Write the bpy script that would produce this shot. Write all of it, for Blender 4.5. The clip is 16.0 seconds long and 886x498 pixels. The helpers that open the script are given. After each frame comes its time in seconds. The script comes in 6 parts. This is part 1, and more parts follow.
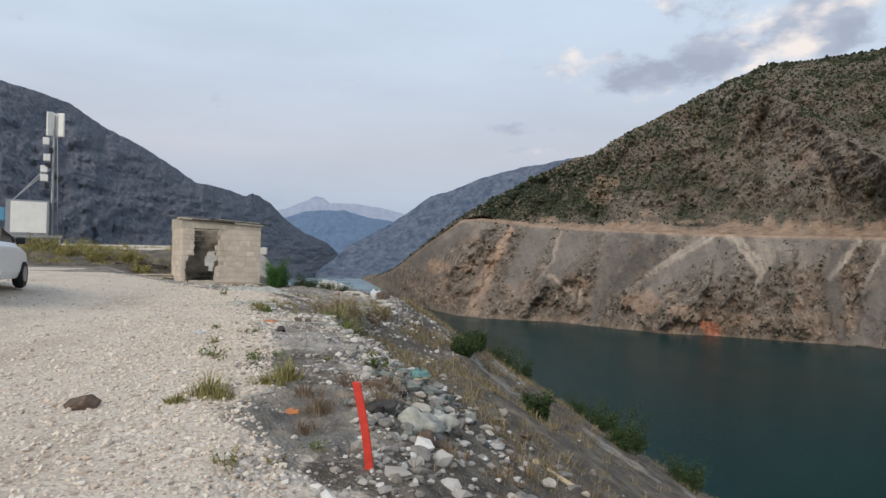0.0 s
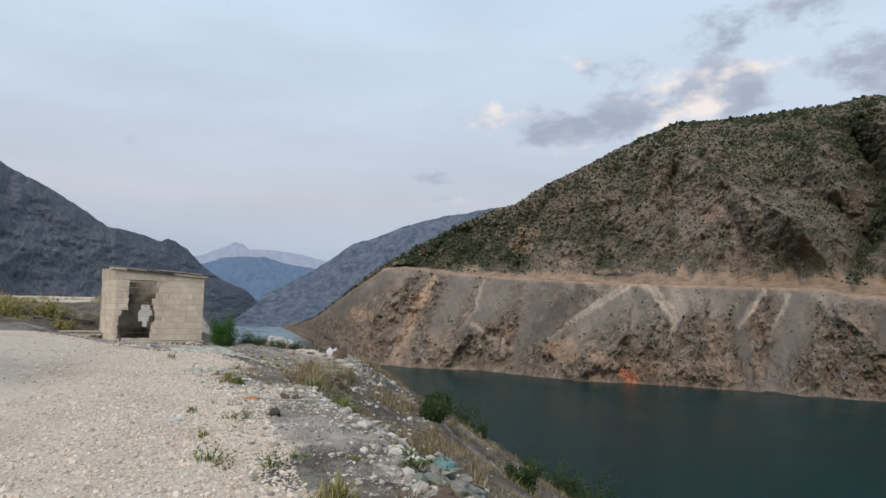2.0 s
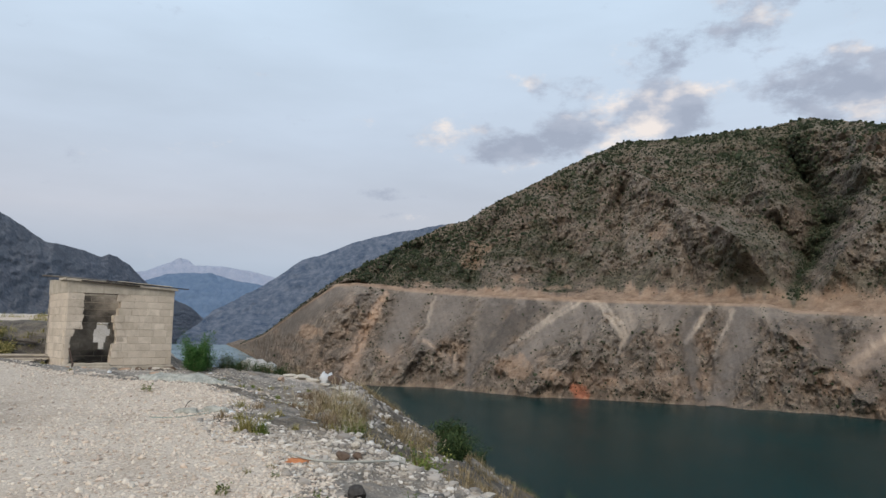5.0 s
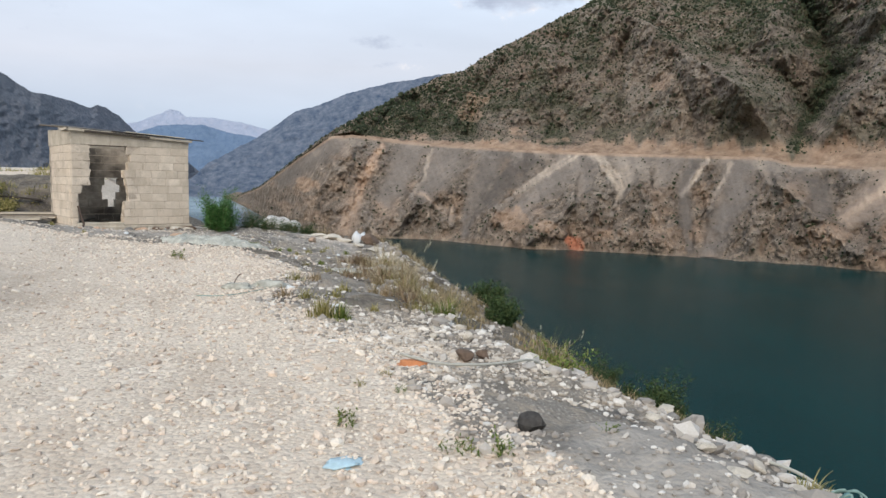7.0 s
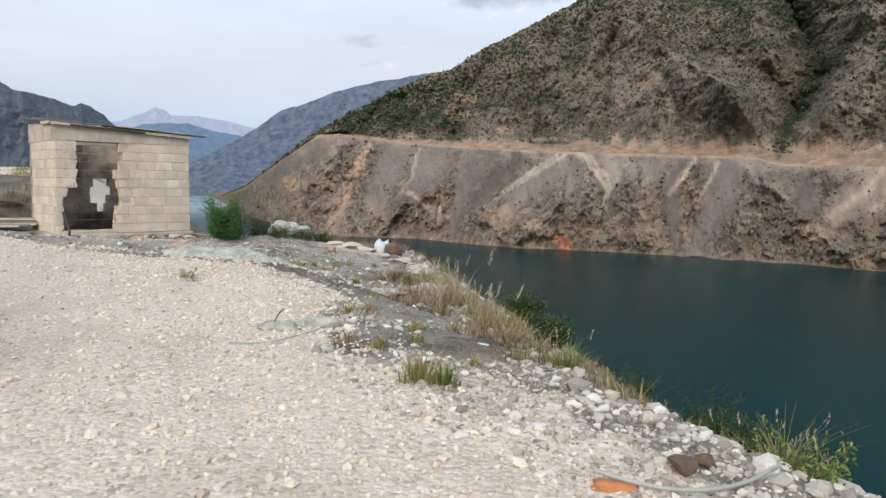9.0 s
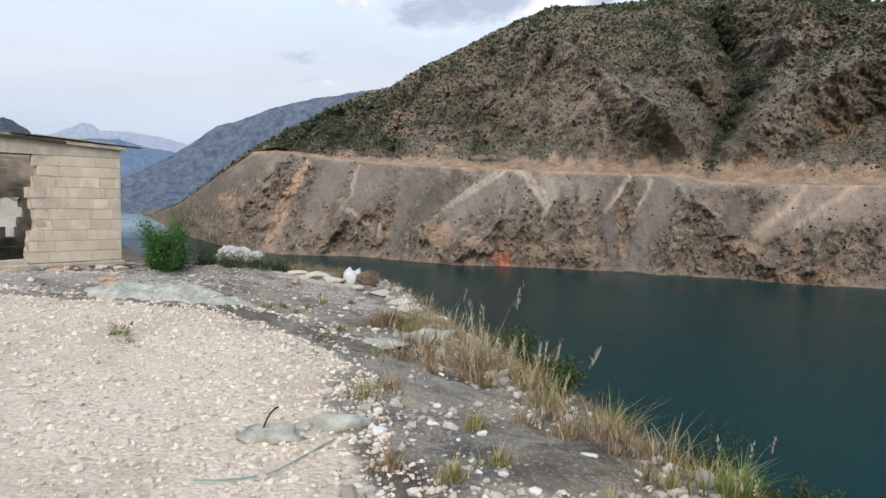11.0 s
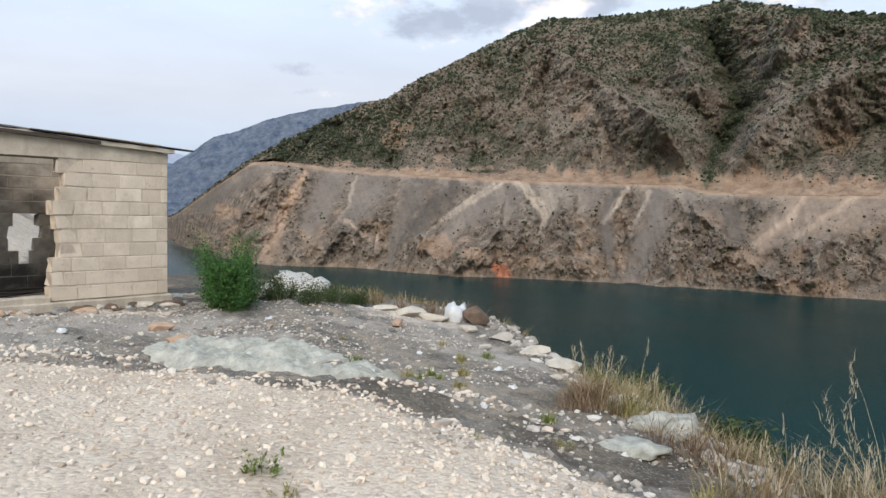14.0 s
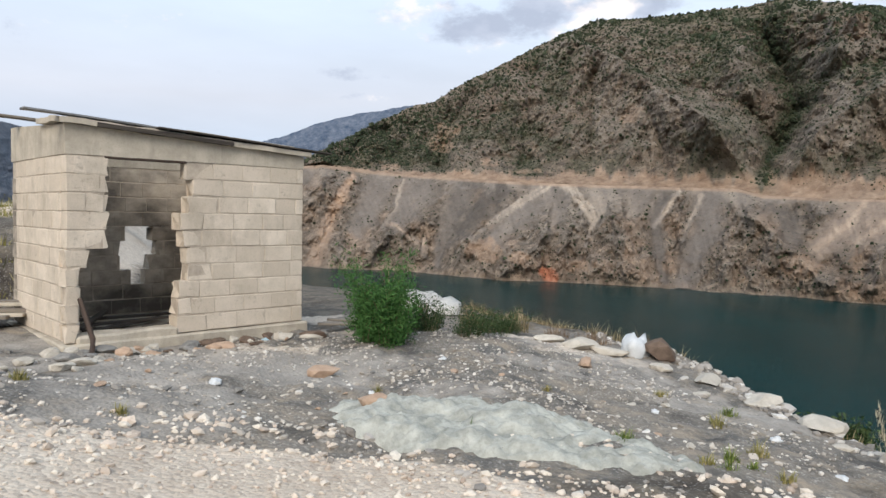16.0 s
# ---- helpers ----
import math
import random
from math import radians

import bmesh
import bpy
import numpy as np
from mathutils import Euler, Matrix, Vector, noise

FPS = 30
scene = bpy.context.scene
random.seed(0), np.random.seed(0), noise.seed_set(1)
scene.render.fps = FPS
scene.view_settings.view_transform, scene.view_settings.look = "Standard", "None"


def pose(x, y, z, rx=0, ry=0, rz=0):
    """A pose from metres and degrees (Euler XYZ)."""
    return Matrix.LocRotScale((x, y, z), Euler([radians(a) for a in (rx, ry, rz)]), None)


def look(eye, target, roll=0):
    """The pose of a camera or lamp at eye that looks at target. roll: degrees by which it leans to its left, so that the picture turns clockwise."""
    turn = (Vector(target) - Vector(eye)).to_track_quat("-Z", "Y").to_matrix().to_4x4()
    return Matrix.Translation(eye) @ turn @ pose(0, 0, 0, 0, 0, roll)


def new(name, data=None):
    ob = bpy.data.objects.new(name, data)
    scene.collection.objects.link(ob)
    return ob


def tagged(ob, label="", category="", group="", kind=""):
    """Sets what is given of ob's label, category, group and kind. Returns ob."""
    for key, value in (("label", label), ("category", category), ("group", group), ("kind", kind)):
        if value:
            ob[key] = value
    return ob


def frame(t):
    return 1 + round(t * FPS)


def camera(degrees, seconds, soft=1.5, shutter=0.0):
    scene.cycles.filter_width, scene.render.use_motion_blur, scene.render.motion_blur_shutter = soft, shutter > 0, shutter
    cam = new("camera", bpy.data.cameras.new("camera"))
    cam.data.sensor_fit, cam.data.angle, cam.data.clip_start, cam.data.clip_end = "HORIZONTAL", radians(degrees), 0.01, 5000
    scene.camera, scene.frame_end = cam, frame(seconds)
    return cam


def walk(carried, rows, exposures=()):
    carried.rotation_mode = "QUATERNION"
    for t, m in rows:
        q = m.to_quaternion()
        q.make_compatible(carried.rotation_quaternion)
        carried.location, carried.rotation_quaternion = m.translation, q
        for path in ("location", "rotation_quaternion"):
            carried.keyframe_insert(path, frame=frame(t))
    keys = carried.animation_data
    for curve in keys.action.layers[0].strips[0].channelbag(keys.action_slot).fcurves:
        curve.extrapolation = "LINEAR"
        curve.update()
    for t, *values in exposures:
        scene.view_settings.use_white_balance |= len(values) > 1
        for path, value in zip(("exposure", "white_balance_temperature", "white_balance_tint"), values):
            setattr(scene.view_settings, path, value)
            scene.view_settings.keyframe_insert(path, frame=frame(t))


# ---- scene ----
cam = camera(62.9, 16.0)
PATH = [
    (0, (-0.025, -0.841, 1.407), (0.094, 1.155, 1.451), 1.0),
    (0.5, (-0.413, -0.365, 1.49), (-0.258, 1.625, 1.607), 1.2),
    (1, (-0.787, 0.058, 1.569), (-0.574, 2.041, 1.717), 1.0),
    (1.5, (-1.083, 0.591, 1.631), (-0.799, 2.565, 1.785), 1.1),
    (2, (-1.38, 1.075, 1.659), (-1.052, 3.04, 1.839), 1.1),
    (2.5, (-1.622, 1.562, 1.662), (-1.258, 3.519, 1.847), 1.1),
    (3, (-1.851, 2.121, 1.705), (-1.455, 4.071, 1.901), 1.1),
    (3.5, (-2.105, 2.705, 1.707), (-1.676, 4.647, 1.917), 1.0),
    (4, (-2.308, 3.356, 1.682), (-1.853, 5.292, 1.901), 0.9),
    (4.2, (-2.395, 3.635, 1.675), (-1.939, 5.569, 1.904), 0.8),
    (6.3, (-3.207, 6.267, 1.721), (-2.73, 8.199, 1.915), 0.9),
    (6.5, (-3.29, 6.434, 1.738), (-2.809, 8.374, 1.805), 0.8),
    (7, (-3.521, 7.005, 1.762), (-3.041, 8.939, 1.585), 0.9),
    (7.5, (-3.686, 7.627, 1.765), (-3.205, 9.56, 1.588), 1.0),
    (8, (-3.896, 8.247, 1.798), (-3.419, 10.181, 1.618), 1.0),
    (8.5, (-4.007, 8.869, 1.793), (-3.522, 10.801, 1.614), 0.9),
    (9, (-4.114, 9.484, 1.812), (-3.599, 11.409, 1.633), 0.9),
    (9.5, (-4.19, 10.097, 1.811), (-3.611, 12.004, 1.634), 0.9),
    (10, (-4.239, 10.776, 1.853), (-3.613, 12.668, 1.682), 1.0),
    (10.2, (-4.269, 11.028, 1.854), (-3.628, 12.916, 1.695), 1.0),
    (12.3, (-4.592, 13.824, 1.846), (-3.905, 15.699, 1.735), 0.8),
    (12.5, (-4.68, 14.07, 1.87), (-3.992, 15.946, 1.764), 0.8),
    (13, (-4.887, 14.673, 1.852), (-4.199, 16.548, 1.747), 0.8),
    (13.5, (-5.11, 15.293, 1.902), (-4.421, 17.168, 1.8), 0.9),
    (14, (-5.36, 15.855, 1.924), (-4.675, 17.731, 1.825), 0.9),
    (14.5, (-5.591, 16.489, 1.94), (-4.908, 18.366, 1.84), 1.0),
    (15, (-5.889, 17.053, 1.979), (-5.226, 18.938, 1.88), 1.0),
    (15.5, (-6.154, 17.672, 1.983), (-5.533, 19.571, 1.884), 1.0),
    (16, (-6.488, 18.251, 2.038), (-5.921, 20.166, 1.946), 1.0),
]
walk(cam, [(t, look(eye, target, roll)) for t, eye, target, roll in PATH], exposures=((0, 0.28), (4.2, 0.22), (6.3, 0.25), (6.7, 0.48), (7.2, 0.66), (10, 0.68), (16, 0.70)))

# ---- light ----
SUN_DIR = Vector((-0.42, -0.74, 0.54)).normalized()   # towards the bright part of the evening sky, behind the walker
sun = new("sun", bpy.data.lights.new("sun", "SUN"))
sun.data.energy, sun.data.angle, sun.data.color = 1.75, radians(30), (1.0, 0.895, 0.77)
sun.matrix_world = look(SUN_DIR * 50, (0, 0, 0))

world = bpy.data.worlds.new("evening_sky")
scene.world = world
world.use_nodes = True


def build_sky(nt):
    nt.nodes.clear()
    n, l = nt.nodes, nt.links
    out = n.new("ShaderNodeOutputWorld")
    bg = n.new("ShaderNodeBackground")
    sky = n.new("ShaderNodeTexSky")
    sky.sky_type, sky.sun_disc = "NISHITA", False
    sky.sun_elevation = math.asin(SUN_DIR.z)
    sky.sun_rotation = math.atan2(SUN_DIR.x, SUN_DIR.y)
    sky.air_density, sky.dust_density, sky.ozone_density = 1.0, 1.5, 1.5
    sky_s = n.new("ShaderNodeMix"); sky_s.data_type, sky_s.blend_type = "RGBA", "MULTIPLY"
    sky_s.inputs[0].default_value = 1.0
    sky_s.inputs[7].default_value = (0.085, 0.085, 0.085, 1)
    l.new(sky.outputs[0], sky_s.inputs[6])
    co = n.new("ShaderNodeTexCoord")
    sep = n.new("ShaderNodeSeparateXYZ"); l.new(co.outputs["Generated"], sep.inputs[0])
    # thin high veil: lilac at the horizon, pinkish above, pale blue overhead
    veil = n.new("ShaderNodeValToRGB"); l.new(sep.outputs["Z"], veil.inputs[0])
    e = veil.color_ramp.elements
    e[0].position, e[0].color = 0.0, (0.33, 0.39, 0.51, 1)
    e[1].position, e[1].color = 1.0, (0.52, 0.61, 0.74, 1)
    for p, c in ((0.07, (0.38, 0.44, 0.55, 1)), (0.15, (0.50, 0.515, 0.575, 1)), (0.25, (0.53, 0.60, 0.70, 1)), (0.42, (0.57, 0.69, 0.82, 1))):
        k = e.new(p); k.color = c
    m1 = n.new("ShaderNodeMix"); m1.data_type = "RGBA"; m1.inputs[0].default_value = 0.86
    l.new(sky_s.outputs[2], m1.inputs[6]); l.new(veil.outputs[0], m1.inputs[7])
    # streaks of the veil
    mp = n.new("ShaderNodeMapping"); mp.inputs["Scale"].default_value = (2.2, 2.2, 9.0)
    l.new(co.outputs["Generated"], mp.inputs[0])
    st = n.new("ShaderNodeTexNoise"); st.inputs["Scale"].default_value = 1.6; st.inputs["Detail"].default_value = 5
    l.new(mp.outputs[0], st.inputs["Vector"])
    sr = n.new("ShaderNodeMapRange"); sr.inputs[1].default_value, sr.inputs[2].default_value = 0.3, 0.75
    sr.inputs[3].default_value, sr.inputs[4].default_value = 0.93, 1.06
    l.new(st.outputs[0], sr.inputs[0])
    m2 = n.new("ShaderNodeVectorMath"); m2.operation = "SCALE"
    l.new(m1.outputs[2], m2.inputs[0]); l.new(sr.outputs[0], m2.inputs["Scale"])
    last = m2.outputs[0]
    # cumulus groups: direction (azimuth, elevation), spread across and up, density
    cl_map = n.new("ShaderNodeMapping"); cl_map.inputs["Scale"].default_value = (1.0, 1.0, 1.9)
    l.new(co.outputs["Generated"], cl_map.inputs[0])
    cn = n.new("ShaderNodeTexNoise"); cn.inputs["Scale"].default_value = 15.0; cn.inputs["Detail"].default_value = 9
    cn.inputs["Roughness"].default_value = 0.66
    l.new(cl_map.outputs[0], cn.inputs["Vector"])
    total = None
    for az, el, wide, tall, dens in CLOUDS:
        a, b = radians(az), radians(el)
        d = n.new("ShaderNodeVectorMath"); d.operation = "SUBTRACT"
        l.new(co.outputs["Generated"], d.inputs[0])
        d.inputs[1].default_value = (math.sin(a) * math.cos(b), math.cos(a) * math.cos(b), math.sin(b))
        s = n.new("ShaderNodeMapping"); s.vector_type = "POINT"
        s.inputs["Rotation"].default_value = (0, 0, a)
        s.inputs["Scale"].default_value = (1 / radians(wide), 1 / radians(wide), 1 / radians(tall))
        l.new(d.outputs[0], s.inputs[0])
        ln = n.new("ShaderNodeVectorMath"); ln.operation = "LENGTH"; l.new(s.outputs[0], ln.inputs[0])
        mr = n.new("ShaderNodeMapRange"); mr.interpolation_type = "SMOOTHSTEP"
        mr.inputs[1].default_value, mr.inputs[2].default_value = 0.25, 1.35
        mr.inputs[3].default_value, mr.inputs[4].default_value = dens, 0.0
        l.new(ln.outputs["Value"], mr.inputs[0])
        if total is None:
            total = mr.outputs[0]
        else:
            mx = n.new("ShaderNodeMath"); mx.operation = "MAXIMUM"
            l.new(total, mx.inputs[0]); l.new(mr.outputs[0], mx.inputs[1]); total = mx.outputs[0]
    # cover = smoothstep(noise + group - threshold)
    add = n.new("ShaderNodeMath"); add.operation = "ADD"; l.new(cn.outputs[0], add.inputs[0]); l.new(total, add.inputs[1])
    cov = n.new("ShaderNodeMapRange"); cov.interpolation_type = "SMOOTHSTEP"
    cov.inputs[1].default_value, cov.inputs[2].default_value = 0.60, 0.86
    cov.inputs[3].default_value, cov.inputs[4].default_value = 0.0, 0.92
    l.new(add.outputs[0], cov.inputs[0])
    # lit and shaded parts of the clouds
    up = n.new("ShaderNodeVectorMath"); up.operation = "ADD"; up.inputs[1].default_value = (-0.012, 0.0, 0.02)
    l.new(cl_map.outputs[0], up.inputs[0])
    cn2 = n.new("ShaderNodeTexNoise"); cn2.inputs["Scale"].default_value = 11.0; cn2.inputs["Detail"].default_value = 5
    l.new(up.outputs[0], cn2.inputs["Vector"])
    cr = n.new("ShaderNodeValToRGB"); l.new(cn2.outputs[0], cr.inputs[0])
    e = cr.color_ramp.elements
    e[0].position, e[0].color = 0.42, (0.31, 0.35, 0.44, 1)
    e[1].position, e[1].color = 0.64, (0.78, 0.71, 0.67, 1)
    k = e.new(0.53); k.color = (0.38, 0.42, 0.51, 1)
    m3 = n.new("ShaderNodeMix"); m3.data_type = "RGBA"
    l.new(cov.outputs[0], m3.inputs[0]); l.new(last, m3.inputs[6]); l.new(cr.outputs[0], m3.inputs[7])
    l.new(m3.outputs[2], bg.inputs[0])
    bg.inputs[1].default_value = 1.0
    l.new(bg.outputs[0], out.inputs[0])


CLOUDS = ((19.0, 14.4, 5.5, 1.9, 0.31), (24.5, 15.4, 5.0, 2.0, 0.37), (30.5, 17.0, 4.6, 2.4, 0.40), (14.0, 15.4, 4.5, 1.6, 0.25), (43.5, 17.4, 7.0, 3.0, 0.36),
          (37.5, 22.6, 6.0, 3.2, 0.22), (30.5, 21.0, 5.0, 2.4, 0.20), (23.5, 19.0, 4.0, 1.6, 0.18), (9.5, 10.7, 4.0, 0.7, 0.22), (10.5, 9.0, 3.2, 0.6, 0.20),
          (-70.0, 22.0, 16.0, 7.0, 0.25), (120.0, 25.0, 22.0, 8.0, 0.28))
build_sky(world.node_tree)


# ---- node helpers ----
def material(name, rough=0.9, metal=0.0, spec=0.3):
    m = bpy.data.materials.new(name)
    m.use_nodes = True
    b = m.node_tree.nodes["Principled BSDF"]
    b.inputs["Roughness"].default_value, b.inputs["Metallic"].default_value = rough, metal
    b.inputs["Specular IOR Level"].default_value = spec
    return m, m.node_tree, b


def coords(nt, kind):
    if kind == "World":
        return nt.nodes.new("ShaderNodeNewGeometry").outputs["Position"]
    return nt.nodes.new("ShaderNodeTexCoord").outputs[kind]


def stretch(nt, vec, scale):
    mp = nt.nodes.new("ShaderNodeMapping")
    mp.inputs["Scale"].default_value = scale
    nt.links.new(vec, mp.inputs[0])
    return mp.outputs[0]


def tnoise(nt, vec, scale, detail=5.0, rough=0.6, warp=0.0):
    t = nt.nodes.new("ShaderNodeTexNoise")
    t.inputs["Scale"].default_value, t.inputs["Detail"].default_value = scale, detail
    t.inputs["Roughness"].default_value, t.inputs["Distortion"].default_value = rough, warp
    nt.links.new(vec, t.inputs["Vector"])
    return t.outputs[0]


def tvoronoi(nt, vec, scale, feature="F1"):
    t = nt.nodes.new("ShaderNodeTexVoronoi")
    t.feature = feature
    t.inputs["Scale"].default_value = scale
    nt.links.new(vec, t.inputs["Vector"])
    return t


def ramp(nt, fac, stops):
    r = nt.nodes.new("ShaderNodeValToRGB")
    e = r.color_ramp.elements
    for n, (p, c) in enumerate(stops):
        k = e[n] if n < 2 else e.new(p)
        k.position, k.color = p, (*c, 1) if len(c) == 3 else c
    nt.links.new(fac, r.inputs[0])
    return r.outputs[0]


def grey(nt, fac, a, b, lo=0.0, hi=1.0):
    r = nt.nodes.new("ShaderNodeMapRange")
    for n, v in enumerate((a, b, lo, hi)):
        r.inputs[n + 1].default_value = v
    nt.links.new(fac, r.inputs[0])
    return r.outputs[0]


def mixc(nt, fac, a, b, how="MIX"):
    m = nt.nodes.new("ShaderNodeMix")
    m.data_type, m.blend_type = "RGBA", how
    for sock, v in ((m.inputs[0], fac), (m.inputs[6], a), (m.inputs[7], b)):
        if isinstance(v, (int, float)):
            sock.default_value = v
        elif isinstance(v, tuple):
            sock.default_value = (*v, 1)
        else:
            nt.links.new(v, sock)
    return m.outputs[2]


def maths(nt, how, a, b=0.0):
    m = nt.nodes.new("ShaderNodeMath")
    m.operation = how
    for sock, v in zip(m.inputs, (a, b)):
        if isinstance(v, (int, float)):
            sock.default_value = v
        else:
            nt.links.new(v, sock)
    return m.outputs[0]


def bump(nt, bsdf, height, strength, dist):
    b = nt.nodes.new("ShaderNodeBump")
    b.inputs["Strength"].default_value, b.inputs["Distance"].default_value = strength, dist
    nt.links.new(height, b.inputs["Height"])
    if bsdf.inputs["Normal"].is_linked:
        nt.links.new(bsdf.inputs["Normal"].links[0].from_socket, b.inputs["Normal"])
    nt.links.new(b.outputs[0], bsdf.inputs["Normal"])


def attr(nt, name):
    a = nt.nodes.new("ShaderNodeAttribute")
    a.attribute_name = name
    return a


def per_object(nt):
    return nt.nodes.new("ShaderNodeObjectInfo").outputs["Random"]


def per_island(nt):
    return nt.nodes.new("ShaderNodeNewGeometry").outputs["Random Per Island"]


def plain(name, colour, rough=0.6, metal=0.0, vary=0.25, scale=8.0, relief=0.002, spec=0.3, by=None):
    """Painted, metal or plastic surface with a little grime, unevenness and relief. by: random share per object or island."""
    m, nt, b = material(name, rough, metal, spec)
    co = coords(nt, "Object")
    big, fine = tnoise(nt, co, scale, 5, 0.6), tnoise(nt, co, scale * 9, 4, 0.6)
    dark = tuple(c * (1 - vary) for c in colour)
    lite = tuple(min(1.0, c * (1 + vary * 0.6)) for c in colour)
    col = ramp(nt, big, ((0.3, dark), (0.7, lite)))
    col = mixc(nt, 0.35, col, ramp(nt, fine, ((0.35, dark), (0.65, lite))))
    if by:
        col = mixc(nt, 0.75, col, ramp(nt, by(nt), ((0.0, tuple(c * 0.6 for c in colour)), (1.0, tuple(min(1, c * 1.3) for c in colour)))))
    nt.links.new(col, b.inputs["Base Color"])
    nt.links.new(grey(nt, big, 0.3, 0.7, rough * 0.85, min(1.0, rough * 1.15)), b.inputs["Roughness"])
    bump(nt, b, fine, 0.5, relief)
    return m


# ---- array noise ----
def vnoise(x, y, seed=0):
    xi, yi = np.floor(x).astype(np.int64), np.floor(y).astype(np.int64)
    fx, fy = x - xi, y - yi
    fx, fy = fx * fx * fx * (fx * (fx * 6 - 15) + 10), fy * fy * fy * (fy * (fy * 6 - 15) + 10)

    def rnd(a, b):
        h = (a * 374761393 + b * 668265263 + seed * 974634541) & 0xFFFFFFFF
        h = ((h ^ (h >> 13)) * 1274126177) & 0xFFFFFFFF
        return ((h ^ (h >> 16)) & 0xFFFFFF) / 16777215.0

    a, b, c, d = rnd(xi, yi), rnd(xi + 1, yi), rnd(xi, yi + 1), rnd(xi + 1, yi + 1)
    return (a + (b - a) * fx) * (1 - fy) + (c + (d - c) * fx) * fy


def fbm(x, y, octaves=5, seed=0, gain=0.5):
    s, amp, norm = 0.0, 1.0, 0.0
    for o in range(octaves):
        s = s + amp * vnoise(x * 2 ** o + 17.3 * o, y * 2 ** o - 9.1 * o, seed + o)
        norm += amp
        amp *= gain
    return s / norm


def ridged(x, y, octaves=5, seed=0, gain=0.55):
    s, amp, norm = 0.0, 1.0, 0.0
    for o in range(octaves):
        s = s + amp * (1 - np.abs(2 * vnoise(x * 2 ** o + 31.7 * o, y * 2 ** o + 5.3 * o, seed + o) - 1))
        norm += amp
        amp *= gain
    return s / norm


def sstep(a, b, x):
    t = np.clip((x - a) / (b - a), 0, 1)
    return t * t * (3 - 2 * t)


def grid_mesh(name, P, mat, smooth=False, masks=None, tone=None):
    """A sheet from an array of places (rows, columns, 3)."""
    rows, cols = P.shape[:2]
    me = bpy.data.meshes.new(name)
    idx = np.arange(rows * cols).reshape(rows, cols)
    q = np.stack([idx[:-1, :-1], idx[:-1, 1:], idx[1:, 1:], idx[1:, :-1]], -1).reshape(-1, 4)
    me.vertices.add(rows * cols)
    me.vertices.foreach_set("co", P.reshape(-1).astype(np.float32))
    me.loops.add(q.size)
    me.loops.foreach_set("vertex_index", q.reshape(-1).astype(np.int32))
    me.polygons.add(len(q))
    me.polygons.foreach_set("loop_start", (np.arange(len(q)) * 4).astype(np.int32))
    me.update(calc_edges=True)
    me.polygons.foreach_set("use_smooth", np.full(len(q), smooth))
    if masks is not None:
        at = me.color_attributes.new("mask", "FLOAT_COLOR", "POINT")
        at.data.foreach_set("color", masks.reshape(-1).astype(np.float32))
    if tone is not None:
        at = me.attributes.new("tone", "FLOAT", "POINT")
        at.data.foreach_set("value", tone.reshape(-1).astype(np.float32))
    me.materials.append(mat)
    return new(name, me)


def tri_mesh(name, V, T, mats, smooth=False, slots=None):
    me = bpy.data.meshes.new(name)
    me.vertices.add(len(V))
    me.vertices.foreach_set("co", np.asarray(V, np.float32).reshape(-1))
    me.loops.add(len(T) * 3)
    me.loops.foreach_set("vertex_index", np.asarray(T, np.int32).reshape(-1))
    me.polygons.add(len(T))
    me.polygons.foreach_set("loop_start", (np.arange(len(T)) * 3).astype(np.int32))
    me.update(calc_edges=True)
    me.polygons.foreach_set("use_smooth", np.full(len(T), smooth))
    for m in (mats if isinstance(mats, (list, tuple)) else [mats]):
        me.materials.append(m)
    if slots is not None:
        me.polygons.foreach_set("material_index", np.asarray(slots, np.int32))
    return new(name, me)


def scatter(V0, T0, M, shift):
    """One array mesh of many copies: V0, T0 the piece, M (n, 3, 3) turns and sizes, shift (n, 3) places."""
    V = np.einsum("nij,vj->nvi", M, V0) + shift[:, None, :]
    T = T0[None] + (np.arange(len(M)) * len(V0))[:, None, None]
    return V.reshape(-1, 3), T.reshape(-1, 3)


def turns(rng, n, tilt=0.3):
    a = rng.uniform(0, 2 * math.pi, n)
    c, s, o, z = np.cos(a), np.sin(a), np.ones(n), np.zeros(n)
    Z = np.stack([np.stack([c, -s, z], -1), np.stack([s, c, z], -1), np.stack([z, z, o], -1)], 1)
    b = rng.normal(0, tilt, n)
    c, s = np.cos(b), np.sin(b)
    X = np.stack([np.stack([o, z, z], -1), np.stack([z, c, -s], -1), np.stack([z, s, c], -1)], 1)
    return Z @ X


def ico(sub, rng, rough=0.25):
    bm = bmesh.new()
    bmesh.ops.create_icosphere(bm, subdivisions=sub, radius=1.0)
    V = np.array([v.co[:] for v in bm.verts])
    T = np.array([[v.index for v in f.verts] for f in bm.faces])
    bm.free()
    return V * (1 + rng.uniform(-rough, rough, (len(V), 1))), T


def part(name, bm, mat, parent=None, label="", smooth=False, m=None):
    """A bmesh as one mesh object under its thing."""
    me = bpy.data.meshes.new(name)
    bmesh.ops.recalc_face_normals(bm, faces=bm.faces)
    bm.to_mesh(me)
    bm.free()
    if smooth:
        me.polygons.foreach_set("use_smooth", np.full(len(me.polygons), True))
    me.materials.append(mat)
    ob = new(name, me)
    if m is not None:
        ob.matrix_basis = m
    if parent is not None:
        ob.parent = parent
    if label:
        tagged(ob, label)
    return ob


